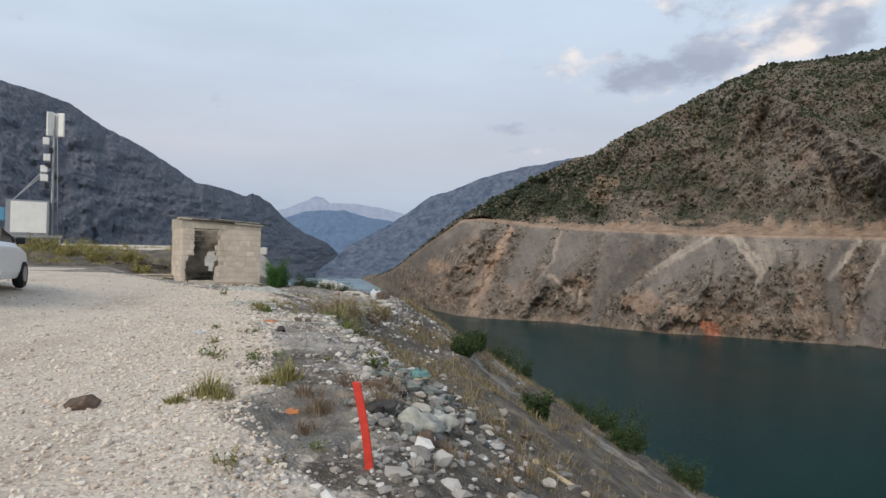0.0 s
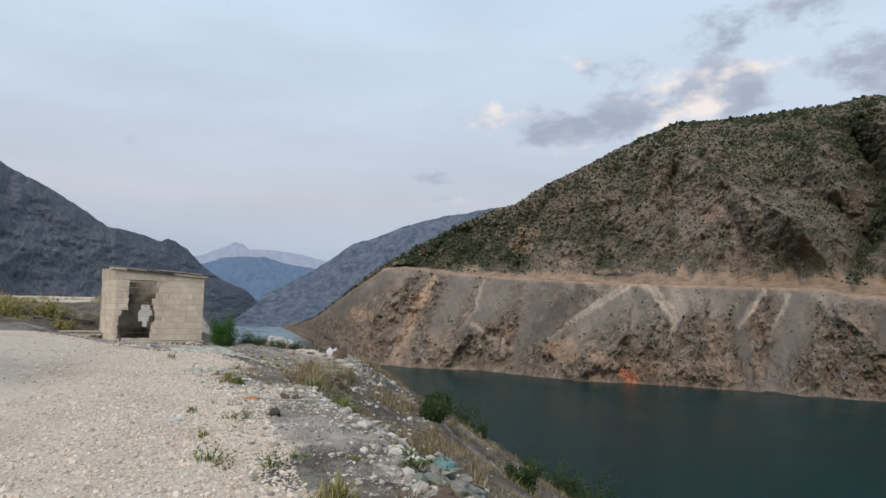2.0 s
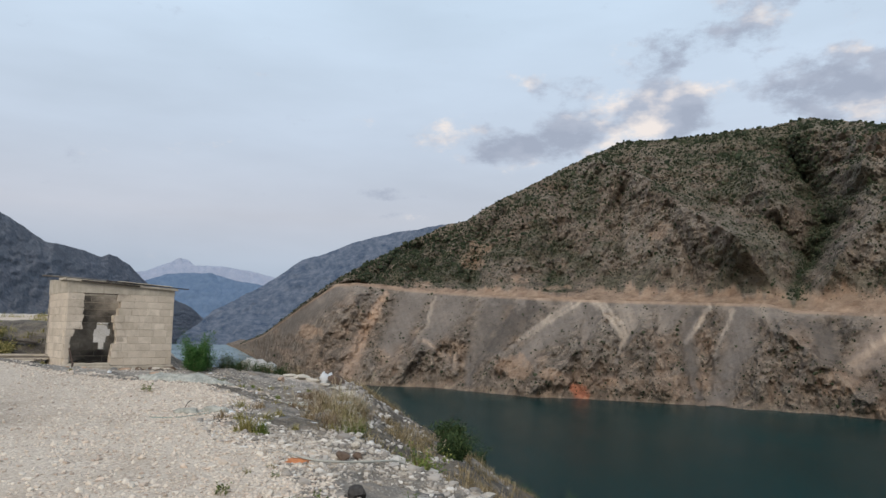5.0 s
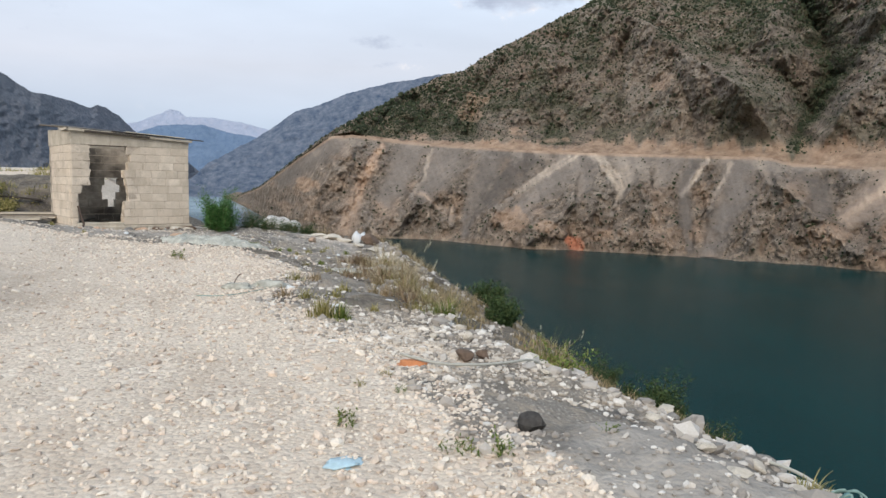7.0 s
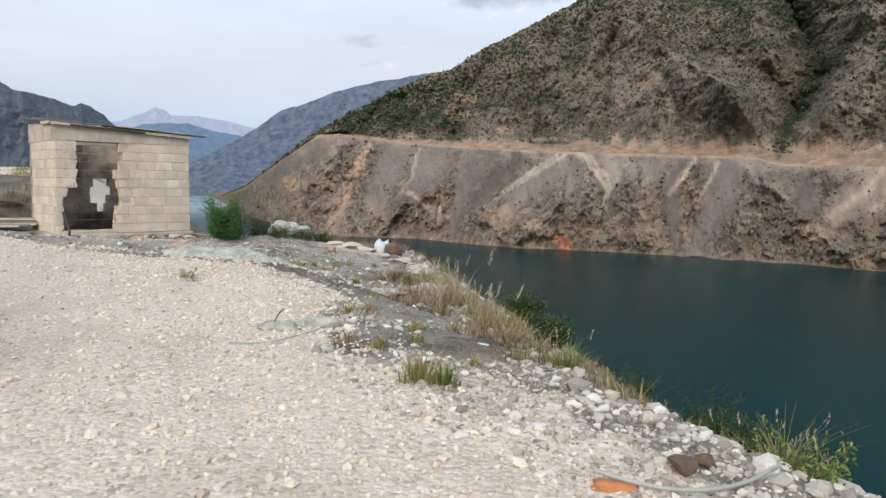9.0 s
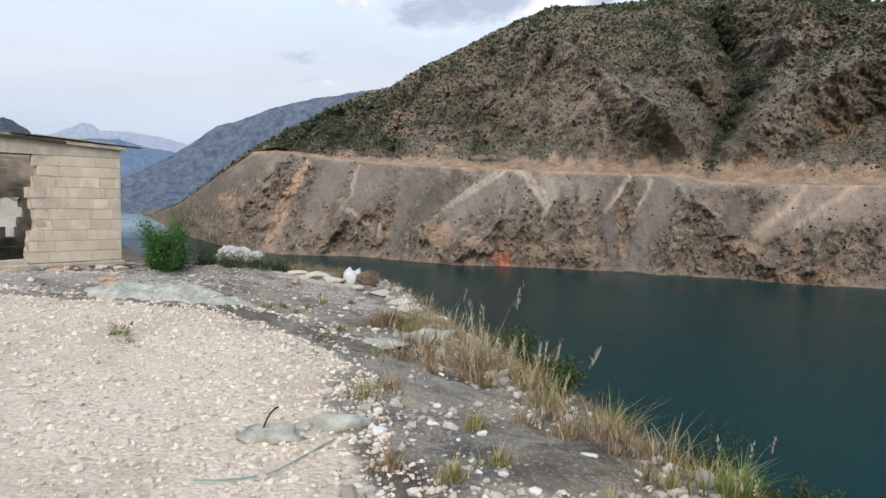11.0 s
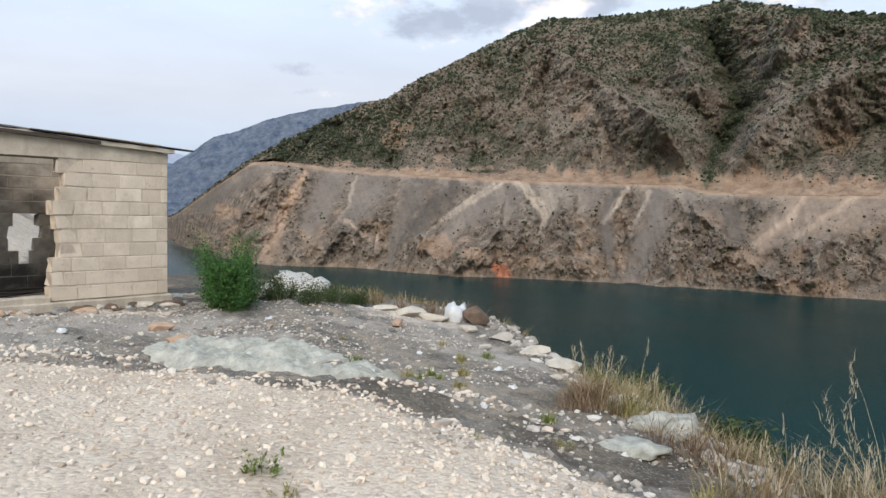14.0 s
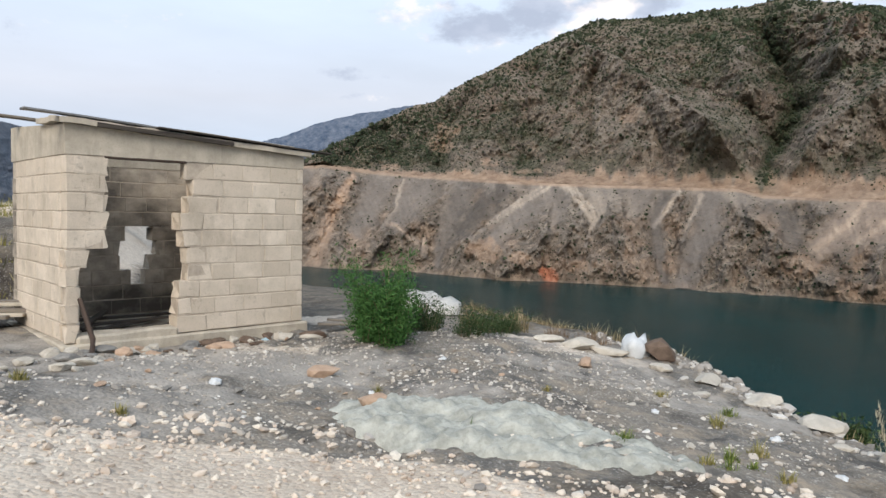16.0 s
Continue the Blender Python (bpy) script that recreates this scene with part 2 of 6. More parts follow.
def box(bm, x0, y0, z0, x1, y1, z1, bevel=0.0, m=None):
    made = bmesh.ops.create_cube(bm, size=1.0)["verts"]
    for v in made:
        v.co = Vector(((x0 + x1) / 2 + v.co.x * (x1 - x0), (y0 + y1) / 2 + v.co.y * (y1 - y0), (z0 + z1) / 2 + v.co.z * (z1 - z0)))
    if bevel:
        ed = list({e for v in made for e in v.link_edges})
        r = bmesh.ops.bevel(bm, geom=ed, offset=bevel, segments=1, affect="EDGES")
        made = list({v for f in r["faces"] for v in f.verts} | {v for v in made if v.is_valid})
    if m is not None:
        bmesh.ops.transform(bm, matrix=m, verts=made)
    return made


def rod(bm, a, b, r0, r1=None, seg=8):
    a, b = Vector(a), Vector(b)
    d = b - a
    m = Matrix.Translation((a + b) / 2) @ d.to_track_quat("Z", "Y").to_matrix().to_4x4()
    return bmesh.ops.create_cone(bm, cap_ends=True, segments=seg, radius1=r0, radius2=r0 if r1 is None else r1, depth=d.length, matrix=m)["verts"]


def roughen(bm, amount, scale, seed=0.0):
    for v in bm.verts:
        v.co += amount * Vector(noise.noise_vector(v.co * scale + Vector((seed, seed * 2, -seed))))


# ---- ground shape ----
WATER = -60.0


def bank_x(y):
    return np.interp(y, (-40, -5, 0, 4, 8, 9.5, 10.5, 11.5, 12.4, 13.2, 15, 17.7, 21, 23, 26, 29, 33, 40, 200),
                     (1.8, 0.9, 0.45, 0.05, -0.3, -0.45, -0.45, -0.35, -0.3, -0.6, -0.8, -0.75, -0.9, -0.35, -0.1, -0.1, 0.0, 0.3, 0.3))


def crest_x(y):
    """The edge of the level ground above the drop."""
    return np.interp(y, (-40, -5, 0, 4, 8, 10.2, 11.3, 12.1, 12.7, 13.6, 14.6, 17, 18.6, 19.6, 20.7, 22.6, 24.8, 26, 29, 33, 40, 200),
                     (1.8, 0.9, 0.45, 0.05, -0.3, -0.52, -0.45, -0.62, -1.10, -1.36, -1.50, -1.35, -1.45, -1.35, -1.12, -0.75, -0.5, -0.25, -0.1, 0.0, 0.3, 0.3))


def verge_x(y):
    """The edge of the pale gravel towards the slope."""
    return np.interp(y, (-40, 0, 3.7, 4.6, 5.8, 7.6, 10.3, 11.8, 13, 14, 16, 18, 20, 21, 21.8, 22.4, 22.8, 23.2, 23.6, 24.2),
                     (-0.6, -0.7, -0.95, -1.1, -1.6, -1.7, -2.2, -2.3, -2.45, -3.1, -3.45, -3.0, -3.3, -3.8, -4.35, -5.0, -5.6, -7.0, -9.0, -12.0))


def ground(x, y):
    x, y = np.asarray(x, float), np.asarray(y, float)
    road = np.interp(y, (-60, -1, 3, 7, 12.5, 20, 24, 28, 31, 60), (-2.4, -0.2, 0.0, 0.14, 0.33, 0.5, 0.47, 0.42, 0.35, 0.3))
    fall = np.interp(y, (-60, -2, 2, 4, 8, 10, 12, 15, 17, 24, 27, 60), (0.08, 0.08, 0.15, 0.28, 0.22, 0.16, 0.14, 0.12, 0.17, 0.17, 0.13, 0.13))
    z = road - fall * np.maximum(0, np.minimum(x, bank_x(y) + 0.3) - np.interp(y, (0, 8, 12, 18, 20, 25, 28), (-1.2, -1.3, -2.6, -3.3, -4.1, -4.1, -3.4)))
    # higher ground on the land side
    left = np.interp(y, (-60, 0, 14, 22, 29, 32, 36, 60), (-1.5, 0.15, 0.85, 0.92, 1.1, 1.75, 2.0, 2.1))
    z = z + (left - z) * sstep(-5.6, -10.0, x) * (1 - 0.75 * sstep(24, 25.5, y) * (1 - sstep(29.5, 31, y)) * sstep(-11.5, -9.5, x))
    # beyond the hut it falls away towards the lake
    z = z - (0.07 * np.maximum(0, y - 30) + 0.45 * np.maximum(0, y - 55)) * sstep(-10.0, -7.5, x)
    z = z - 0.6 * np.maximum(0, y - 50) * (1 - sstep(-10.0, -7.5, x))
    # embankment
    d = np.maximum(0, x - bank_x(y))
    z = z - 0.63 * (np.sqrt(d * d + 0.05) - 0.2236)
    brow = np.maximum(0, x - crest_x(y))
    z = z - 0.85 * np.maximum(0, bank_x(y) - crest_x(y)) * sstep(-0.05, 0.55, brow) * (1 - sstep(1.2, 3.2, brow))
    # heaps and hollows
    off = sstep(-0.2, 0.8, x - verge_x(y))
    lump = 0.20 * (fbm(x * 0.55, y * 0.55, 4, 3) - 0.5) + 0.10 * (fbm(x * 2.1, y * 2.1, 4, 9) - 0.5)
    z = z + lump * (0.12 + 0.88 * off) + 0.5 * (fbm(x * 0.12, y * 0.12, 4, 21) - 0.5) * sstep(1, 8, d) * 2.0
    z = z + 0.55 * (fbm(x * 0.5, y * 0.5, 4, 23) - 0.5) * sstep(0.8, 3.0, d)
    z = z + 0.16 * np.exp(-(((x + 1.25) / 0.75) ** 2 + ((y - 10.6) / 1.1) ** 2))
    z = z + 0.10 * np.exp(-(((x + 1.6) / 0.5) ** 2 + ((y - 13.7) / 0.9) ** 2))
    z = z + 0.02 * (fbm(x * 1.0, y * 0.35, 3, 5) - 0.5)
    return np.maximum(z, WATER - 6)


def gz(x, y):
    return float(ground(np.array([x]), np.array([y]))[0])


# ---- materials of the land ----
def gravel_material():
    m, nt, b = material("ground_cover", 0.95, 0, 0.2)
    co = coords(nt, "World")
    mask = attr(nt, "mask")
    sp = nt.nodes.new("ShaderNodeSeparateColor")
    nt.links.new(mask.outputs["Color"], sp.inputs[0])
    v1, v2 = tvoronoi(nt, co, 26.0), tvoronoi(nt, co, 60.0)
    big, mid, fine = tnoise(nt, co, 0.35, 5), tnoise(nt, co, 2.2, 6), tnoise(nt, co, 45.0, 5)
    s1 = nt.nodes.new("ShaderNodeSeparateColor"); nt.links.new(v1.outputs["Color"], s1.inputs[0])
    s2 = nt.nodes.new("ShaderNodeSeparateColor"); nt.links.new(v2.outputs["Color"], s2.inputs[0])
    stone = ramp(nt, s1.outputs[0], ((0.0, (0.34, 0.28, 0.23)), (1.0, (0.82, 0.755, 0.65)), (0.25, (0.50, 0.43, 0.36)), (0.6, (0.66, 0.59, 0.495)), (0.85, (0.64, 0.54, 0.44))))
    dust = ramp(nt, s2.outputs[0], ((0.0, (0.46, 0.38, 0.31)), (1.0, (0.70, 0.625, 0.52))))
    pale = mixc(nt, grey(nt, mid, 0.35, 0.65), stone, dust)
    pale = mixc(nt, grey(nt, big, 0.35, 0.7, 0.0, 0.5), pale, (0.56, 0.47, 0.38))
    pale = mixc(nt, grey(nt, tnoise(nt, stretch(nt, co, (1.0, 0.45, 1.0)), 0.9, 7, 0.7), 0.48, 0.66, 0.0, 0.55), pale, (0.36, 0.285, 0.215))
    # dark cinder and slag with pale grit
    cinder = ramp(nt, mid, ((0.28, (0.070, 0.066, 0.062)), (0.5, (0.15, 0.14, 0.125)), (0.72, (0.27, 0.245, 0.21))))
    cinder = mixc(nt, grey(nt, tnoise(nt, co, 0.55, 7, 0.68), 0.42, 0.58, 0, 0.9), cinder, ramp(nt, fine, ((0.3, (0.20, 0.175, 0.145)), (0.7, (0.36, 0.32, 0.265)))))
    grit = ramp(nt, s2.outputs[1], ((0.80, (0.10, 0.095, 0.09)), (0.93, (0.48, 0.46, 0.43))))
    cinder = mixc(nt, 0.34, cinder, grit)
    cinder = mixc(nt, grey(nt, tnoise(nt, co, 3.1, 7, 0.72), 0.48, 0.64, 0, 0.8), cinder, (0.33, 0.275, 0.21))
    cinder = mixc(nt, grey(nt, tnoise(nt, co, 1.4, 7, 0.7), 0.54, 0.66, 0, 0.7), cinder, (0.060, 0.055, 0.050))
    # brown soil of the embankment
    soil = ramp(nt, tnoise(nt, co, 1.6, 9, 0.7), ((0.32, (0.045, 0.038, 0.032)), (0.5, (0.11, 0.094, 0.076)), (0.66, (0.22, 0.185, 0.14))))
    soil = mixc(nt, grey(nt, s2.outputs[2], 0.85, 0.95, 0, 0.5), soil, (0.36, 0.34, 0.31))
    # cement dust and rubble
    cement = ramp(nt, mid, ((0.3, (0.24, 0.22, 0.195)), (0.7, (0.42, 0.385, 0.34))))
    edge = maths(nt, "MULTIPLY", maths(nt, "SUBTRACT", tnoise(nt, co, 5.0, 6, 0.7), 0.5), 0.9)

    def cover(sock):
        return grey(nt, maths(nt, "ADD", sock, edge), 0.35, 0.65)

    col = mixc(nt, cover(sp.outputs[0]), pale, cinder)
    col = mixc(nt, cover(sp.outputs[1]), col, soil)
    col = mixc(nt, cover(sp.outputs[2]), col, cement)
    col = mixc(nt, grey(nt, fine, 0.3, 0.7, 0, 0.25), col, mixc(nt, 1.0, col, (0.6, 0.58, 0.56), "MULTIPLY"))
    nt.links.new(col, b.inputs["Base Color"])
    bump(nt, b, maths(nt, "SUBTRACT", 1.0, v1.outputs["Distance"]), 0.7, 0.018)
    bump(nt, b, fine, 0.5, 0.012)
    return m


def mountain_material(name, tint=(1, 1, 1), haze_mix=0.0):
    """Bare rock with debris aprons, earth cuts and dry scrub; mask: red scree, green scrub, blue ochre earth, alpha shoreline."""
    m, nt, b = material(name, 0.95, 0, 0.15)
    co = coords(nt, "World")
    mask = attr(nt, "mask")
    sp = nt.nodes.new("ShaderNodeSeparateColor")
    nt.links.new(mask.outputs["Color"], sp.inputs[0])
    a, f, g = tnoise(nt, co, 0.012, 6, 0.6), tnoise(nt, co, 0.07, 8, 0.68), tnoise(nt, co, 0.35, 5, 0.7)
    strata = tnoise(nt, stretch(nt, co, (0.02, 0.02, 0.11)), 1.0, 7, 0.65, 0.6)
    rock = ramp(nt, f, ((0.30, (0.090, 0.076, 0.064)), (0.44, (0.175, 0.147, 0.121)), (0.56, (0.27, 0.225, 0.185)), (0.70, (0.42, 0.35, 0.285))))
    rock = mixc(nt, grey(nt, a, 0.42, 0.66, 0, 0.5), rock, ramp(nt, strata, ((0.35, (0.15, 0.105, 0.08)), (0.65, (0.27, 0.20, 0.15)))))
    rock = mixc(nt, grey(nt, g, 0.50, 0.62, 0, 0.55), rock, ramp(nt, strata, ((0.3, (0.05, 0.043, 0.038)), (0.7, (0.12, 0.10, 0.085)))))
    scrub = ramp(nt, g, ((0.36, (0.036, 0.043, 0.027)), (0.5, (0.077, 0.082, 0.052)), (0.64, (0.175, 0.162, 0.118))))
    col = mixc(nt, grey(nt, maths(nt, "ADD", sp.outputs[1], maths(nt, "MULTIPLY", maths(nt, "SUBTRACT", f, 0.5), 1.3)), 0.28, 1.0, 0, 0.85), rock, scrub)
    cell = tvoronoi(nt, stretch(nt, co, (1.0, 1.0, 0.6)), 0.22)
    cs = nt.nodes.new("ShaderNodeSeparateColor"); nt.links.new(cell.outputs["Color"], cs.inputs[0])
    col = mixc(nt, 0.75, col, mixc(nt, 1.0, col, ramp(nt, cs.outputs[0], ((0.0, (0.58, 0.56, 0.54)), (0.5, (1.0, 0.97, 0.93)), (1.0, (1.5, 1.42, 1.32)))), "MULTIPLY"))
    tone = attr(nt, "tone").outputs["Fac"]
    apron = ramp(nt, tone, ((0.0, (0.078, 0.069, 0.062)), (0.4, (0.190, 0.166, 0.148)), (1.0, (0.47, 0.395, 0.32))))
    apron = mixc(nt, 0.8, apron, mixc(nt, 1.0, apron, ramp(nt, g, ((0.3, (0.72, 0.72, 0.72)), (0.7, (1.28, 1.26, 1.22)))), "MULTIPLY"))
    col = mixc(nt, maths(nt, "MULTIPLY", tone, 0.55), col, (0.40, 0.345, 0.285))
    earth = ramp(nt, f, ((0.3, (0.30, 0.19, 0.125)), (0.7, (0.58, 0.41, 0.285))))
    col = mixc(nt, sp.outputs[0], col, apron)
    col = mixc(nt, sp.outputs[2], col, earth)
    col = mixc(nt, maths(nt, "SUBTRACT", 1.0, mask.outputs["Alpha"]), col, ramp(nt, f, ((0.3, (0.34, 0.13, 0.075)), (0.55, (0.52, 0.22, 0.135)), (0.75, (0.56, 0.36, 0.25)))))
    # aerial haze put into the colour: contrast flattened, then tinted
    if haze_mix:
        col = mixc(nt, haze_mix, col, (0.15, 0.145, 0.135))
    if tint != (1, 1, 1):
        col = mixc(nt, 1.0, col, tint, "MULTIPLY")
    nt.links.new(col, b.inputs["Base Color"])
    calm = maths(nt, "SUBTRACT", 1.0, maths(nt, "MULTIPLY", sp.outputs[0], 0.6))
    cliff = tvoronoi(nt, stretch(nt, co, (1.0, 1.0, 0.45)), 0.09).outputs["Distance"]
    bump(nt, b, maths(nt, "MULTIPLY", cliff, calm), 0.8, 5.0)
    bump(nt, b, maths(nt, "MULTIPLY", f, calm), 0.9, 10.0)
    bump(nt, b, maths(nt, "MULTIPLY", g, calm), 0.7, 2.5)
    return m


def water_material():
    m, nt, b = material("lake_water", 0.16, 0, 0.3)
    co = coords(nt, "World")
    far = tnoise(nt, stretch(nt, co, (1.0, 0.35, 1.0)), 0.012, 5, 0.6)
    deep = ramp(nt, far, ((0.3, (0.0015, 0.022, 0.0235)), (0.7, (0.003, 0.031, 0.032))))
    xyz = nt.nodes.new("ShaderNodeSeparateXYZ"); nt.links.new(co, xyz.inputs[0])
    sky_sheen = grey(nt, maths(nt, "ADD", xyz.outputs[1], maths(nt, "MULTIPLY", far, 300.0)), 1350.0, 1900.0)      # bright sky reflection far up the lake, painted into the base colour
    nt.links.new(mixc(nt, sky_sheen, deep, (0.26, 0.34, 0.37)), b.inputs["Base Color"])
    nt.links.new(grey(nt, far, 0.3, 0.7, 0.12, 0.24), b.inputs["Roughness"])
    bump(nt, b, tnoise(nt, stretch(nt, co, (1.0, 0.6, 1.0)), 0.9, 6, 0.65), 0.6, 0.25)
    b.inputs["IOR"].default_value = 1.11
    return m


# Aerial haze painted into the base colour and lifted by a faint emission.
def painted_haze_material(name, dark, lite, haze_glow):
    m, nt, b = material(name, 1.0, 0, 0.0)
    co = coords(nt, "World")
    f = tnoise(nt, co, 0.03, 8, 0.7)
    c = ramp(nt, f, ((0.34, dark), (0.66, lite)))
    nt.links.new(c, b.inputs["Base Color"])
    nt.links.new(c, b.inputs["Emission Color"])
    b.inputs["Emission Strength"].default_value = haze_glow
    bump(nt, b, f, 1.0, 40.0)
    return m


M_GROUND, M_WATER = gravel_material(), water_material()
M_MOUNTAIN = mountain_material("mountain_rock")
# grey rock with bluish distance haze mixed into its colour
M_LEFT = mountain_material("hazed_grey_mountain_rock", (0.78, 0.98, 1.36), 0.45)


# ---- ground sheet ----
def steps(*runs):
    out = [np.arange(a, b, s) for a, b, s in runs]
    return np.concatenate(out + [[runs[-1][1]]])


gx = steps((-1100, -160, 60), (-160, -40, 6), (-40, -12, 1.0), (-12, -7, 0.25), (-7, 2.0, 0.055), (2.0, 6, 0.16), (6, 20, 0.6), (20, 120, 4.0))
gy = steps((-900, -90, 60), (-90, -20, 6), (-20, -2, 0.6), (-2, 26, 0.07), (26, 36, 0.14), (36, 60, 0.7), (60, 200, 6.0))
GX, GY = np.meshgrid(gx, gy)
GZ = ground(GX, GY)
near = sstep(-8, -6.8, GX) * (1 - sstep(2.5, 5, GX)) * sstep(-2, -1, GY) * (1 - sstep(30, 34, GY))
verge = GX - verge_x(GY)
hum = fbm(GX * 0.9, GY * 0.9, 4, 33)
GZ = GZ + near * (0.022 * (fbm(GX * 9, GY * 9, 3, 41) - 0.5) + sstep(-0.3, 0.4, verge) * 0.10 * (fbm(GX * 4.3, GY * 4.3, 5, 47, 0.6) - 0.5))
down = GX - crest_x(GY)
G_MASK = np.zeros(GX.shape + (4,))
G_MASK[..., 0] = sstep(-0.25, 0.35, verge + 0.9 * (hum - 0.5)) * (0.35 + 0.65 * sstep(0.40, 0.52, fbm(GX * 0.5 + 3, GY * 0.5, 4, 51)) + 0.4 * sstep(22, 23, GY) * (1 - sstep(25, 27, GY)))
G_MASK[..., 1] = np.maximum(sstep(-0.2, 0.8, down + 1.2 * (hum - 0.5) + 0.45 * (1 - sstep(7, 9.5, GY))) * 0.95, sstep(29.5, 31, GY) * sstep(-8.5, -7.5, GX))
G_MASK[..., 1] = np.maximum(G_MASK[..., 1], 0.85 * sstep(-8.6, -9.4, GX) * sstep(26.5, 28, GY) * (1 - sstep(33, 35, GY)))
G_MASK[..., 2] = 0.65 * np.exp(-np.maximum(0, ((GX + 1.35) / 0.62) ** 2 + ((GY - 10.4) / 0.95) ** 2 + 3.5 * (hum - 0.5))) + 0.45 * np.exp(-((down + 0.15) / 0.4) ** 2) * sstep(0.50, 0.62, fbm(GX * 0.7, GY * 0.7, 3, 77))
G_MASK[..., 2] += 0.75 * np.exp(-np.maximum(0, ((GX + 1.7) / 0.55) ** 2 + ((GY - 13.5) / 0.9) ** 2 + 3.0 * (hum - 0.5))) + 0.75 * np.exp(-(((GX + 6.6) / 2.6) ** 2 + ((GY - 26.0) / 0.9) ** 2) ** 2) + 0.55 * sstep(0.5, 0.62, fbm(GX * 0.7, GY * 0.7 + 9, 4, 79)) * sstep(22.5, 23.5, GY) * (1 - sstep(28, 29, GY))
G_MASK[..., 0] *= 1 - sstep(29.5, 31, GY) * sstep(-7.2, -8.0, GX)
rubble_y = sstep(12.0, 12.8, GY) * (1 - sstep(14.6, 15.4, GY)) * (1 - sstep(-1.0, -0.4, GX - crest_x(GY)))
G_MASK[..., 0] *= 1 - 0.85 * rubble_y
G_MASK[..., 2] = np.maximum(G_MASK[..., 2], 0.42 * rubble_y * sstep(-0.2, 0.4, verge))
G_MASK[..., 0] = np.maximum(G_MASK[..., 0], 0.85 * sstep(-0.1, 0.5, verge + 1.6 * (hum - 0.5)) * sstep(0.36, 0.50, fbm(GX * 0.8, GY * 0.8, 4, 53)) * (1 - sstep(9.0, 10.0, GY)))
tipped = sstep(0.1, 0.7, verge + 1.2 * (hum - 0.5)) * (1 - sstep(8.6, 9.6, GY)) * sstep(2.0, 3.0, GY)
G_MASK[..., 1] = np.maximum(G_MASK[..., 1], tipped * (0.25 + 0.6 * sstep(0.42, 0.58, fbm(GX * 1.3, GY * 1.3, 4, 87))))
weedy = sstep(15.0, 15.8, GY) * (1 - sstep(21.5, 23.0, GY)) * sstep(-0.1, 0.5, verge + 1.2 * (hum - 0.5))
G_MASK[..., 0] = np.maximum(G_MASK[..., 0], 0.95 * weedy)
G_MASK[..., 1] = np.maximum(G_MASK[..., 1], weedy * (0.2 + 0.75 * sstep(0.44, 0.60, fbm(GX * 1.1, GY * 1.1 + 5, 4, 83))))
G_MASK[..., 3] = 1
ground_ob = grid_mesh("ground", np.stack([GX, GY, GZ], -1), M_GROUND, True, np.clip(G_MASK, 0, 1))
tagged(ground_ob, "pale gravel track edged with dark cinders above a brown embankment", "ground", kind="structure")

wv = [(-5200, -5200, WATER), (5200, -5200, WATER), (5200, 5200, WATER), (-5200, 5200, WATER)]
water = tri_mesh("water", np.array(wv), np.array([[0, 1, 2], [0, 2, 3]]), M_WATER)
tagged(water, "dark teal reservoir water with fine ripples", "lake", kind="structure")

# ---- far shore ----
O_X, O_Y, O_Z = -3.0, 8.0, 1.75


def slope_points(azs, rows_r, rows_z):
    a = np.radians(azs)[None, :]
    return np.stack([O_X + rows_r * np.sin(a), O_Y + rows_r * np.cos(a), rows_z], -1)


AZ = np.concatenate([np.arange(-3.2, 54, 0.085), np.arange(54, 125, 0.6)])
shore_el = np.interp(AZ, (-3.2, -2.2, 0.2, 2.9, 4.6, 6.7, 12.8, 16.3, 20.8, 24.4, 29.7, 36.1, 41.3, 45.9, 51.4, 125), (1.1, 1.51, 2.78, 3.6, 4.0, 4.2, 4.35, 4.63, 4.93, 4.95, 5.03, 5.23, 5.28, 5.43, 5.36, 6.5))
r_sh = (O_Z - WATER) / np.tan(np.radians(shore_el))
road_el = np.interp(AZ, (-3.2, -2.4, -0.3, 2.5, 5.1, 6.7, 10.1, 14, 18.5, 22.9, 27.3, 31.7, 37.9, 39.5, 43.8, 47.4, 51, 125), (-1.05, -1.4, -0.5, 1.75, 3.6, 3.75, 3.35, 3.1, 2.88, 2.68, 2.56, 2.47, 2.3, 1.85, 1.64, 1.58, 1.59, 1.5))
ridge_el = np.interp(AZ, (-3.2, -2.4, -0.3, 2.5, 5.1, 8, 11, 13.8, 15.3, 16.6, 18.4, 20.6, 22.9, 25.5, 27.2, 29, 31.5, 35.5, 39.4, 41.2, 43, 45, 51, 60, 90, 125),
                     (-1.0, -1.3, -0.35, 1.95, 3.95, 5.6, 7.2, 8.5, 8.75, 9.7, 10.65, 11.7, 12.65, 13.8, 14.5, 14.72, 14.7, 14.95, 15.2, 15.26, 14.86, 14.3, 13.4, 12.5, 11, 9))
ridge_el = ridge_el + 0.16 * (fbm(AZ * 0.9, AZ * 0, 4, 61) - 0.5)
t_rd, t_ri = np.tan(np.radians(road_el)), np.tan(np.radians(ridge_el))
low_k, up_k = 0.72, 0.60
r_rd = (O_Z - WATER + low_k * r_sh) / (low_k - t_rd)
z_rd = O_Z + r_rd * t_rd
r_b = r_rd + 12.0
r_ri = np.maximum(r_b + 15, (O_Z - z_rd + up_k * r_b) / (up_k - t_ri))
z_ri = O_Z + r_ri * t_ri
NL, NU, NB = 96, 176, 14
vl, vu = np.linspace(0, 1, NL)[:, None], np.linspace(0, 1, NU)[:, None]
vb = np.linspace(0, 1, NB)[1:, None]
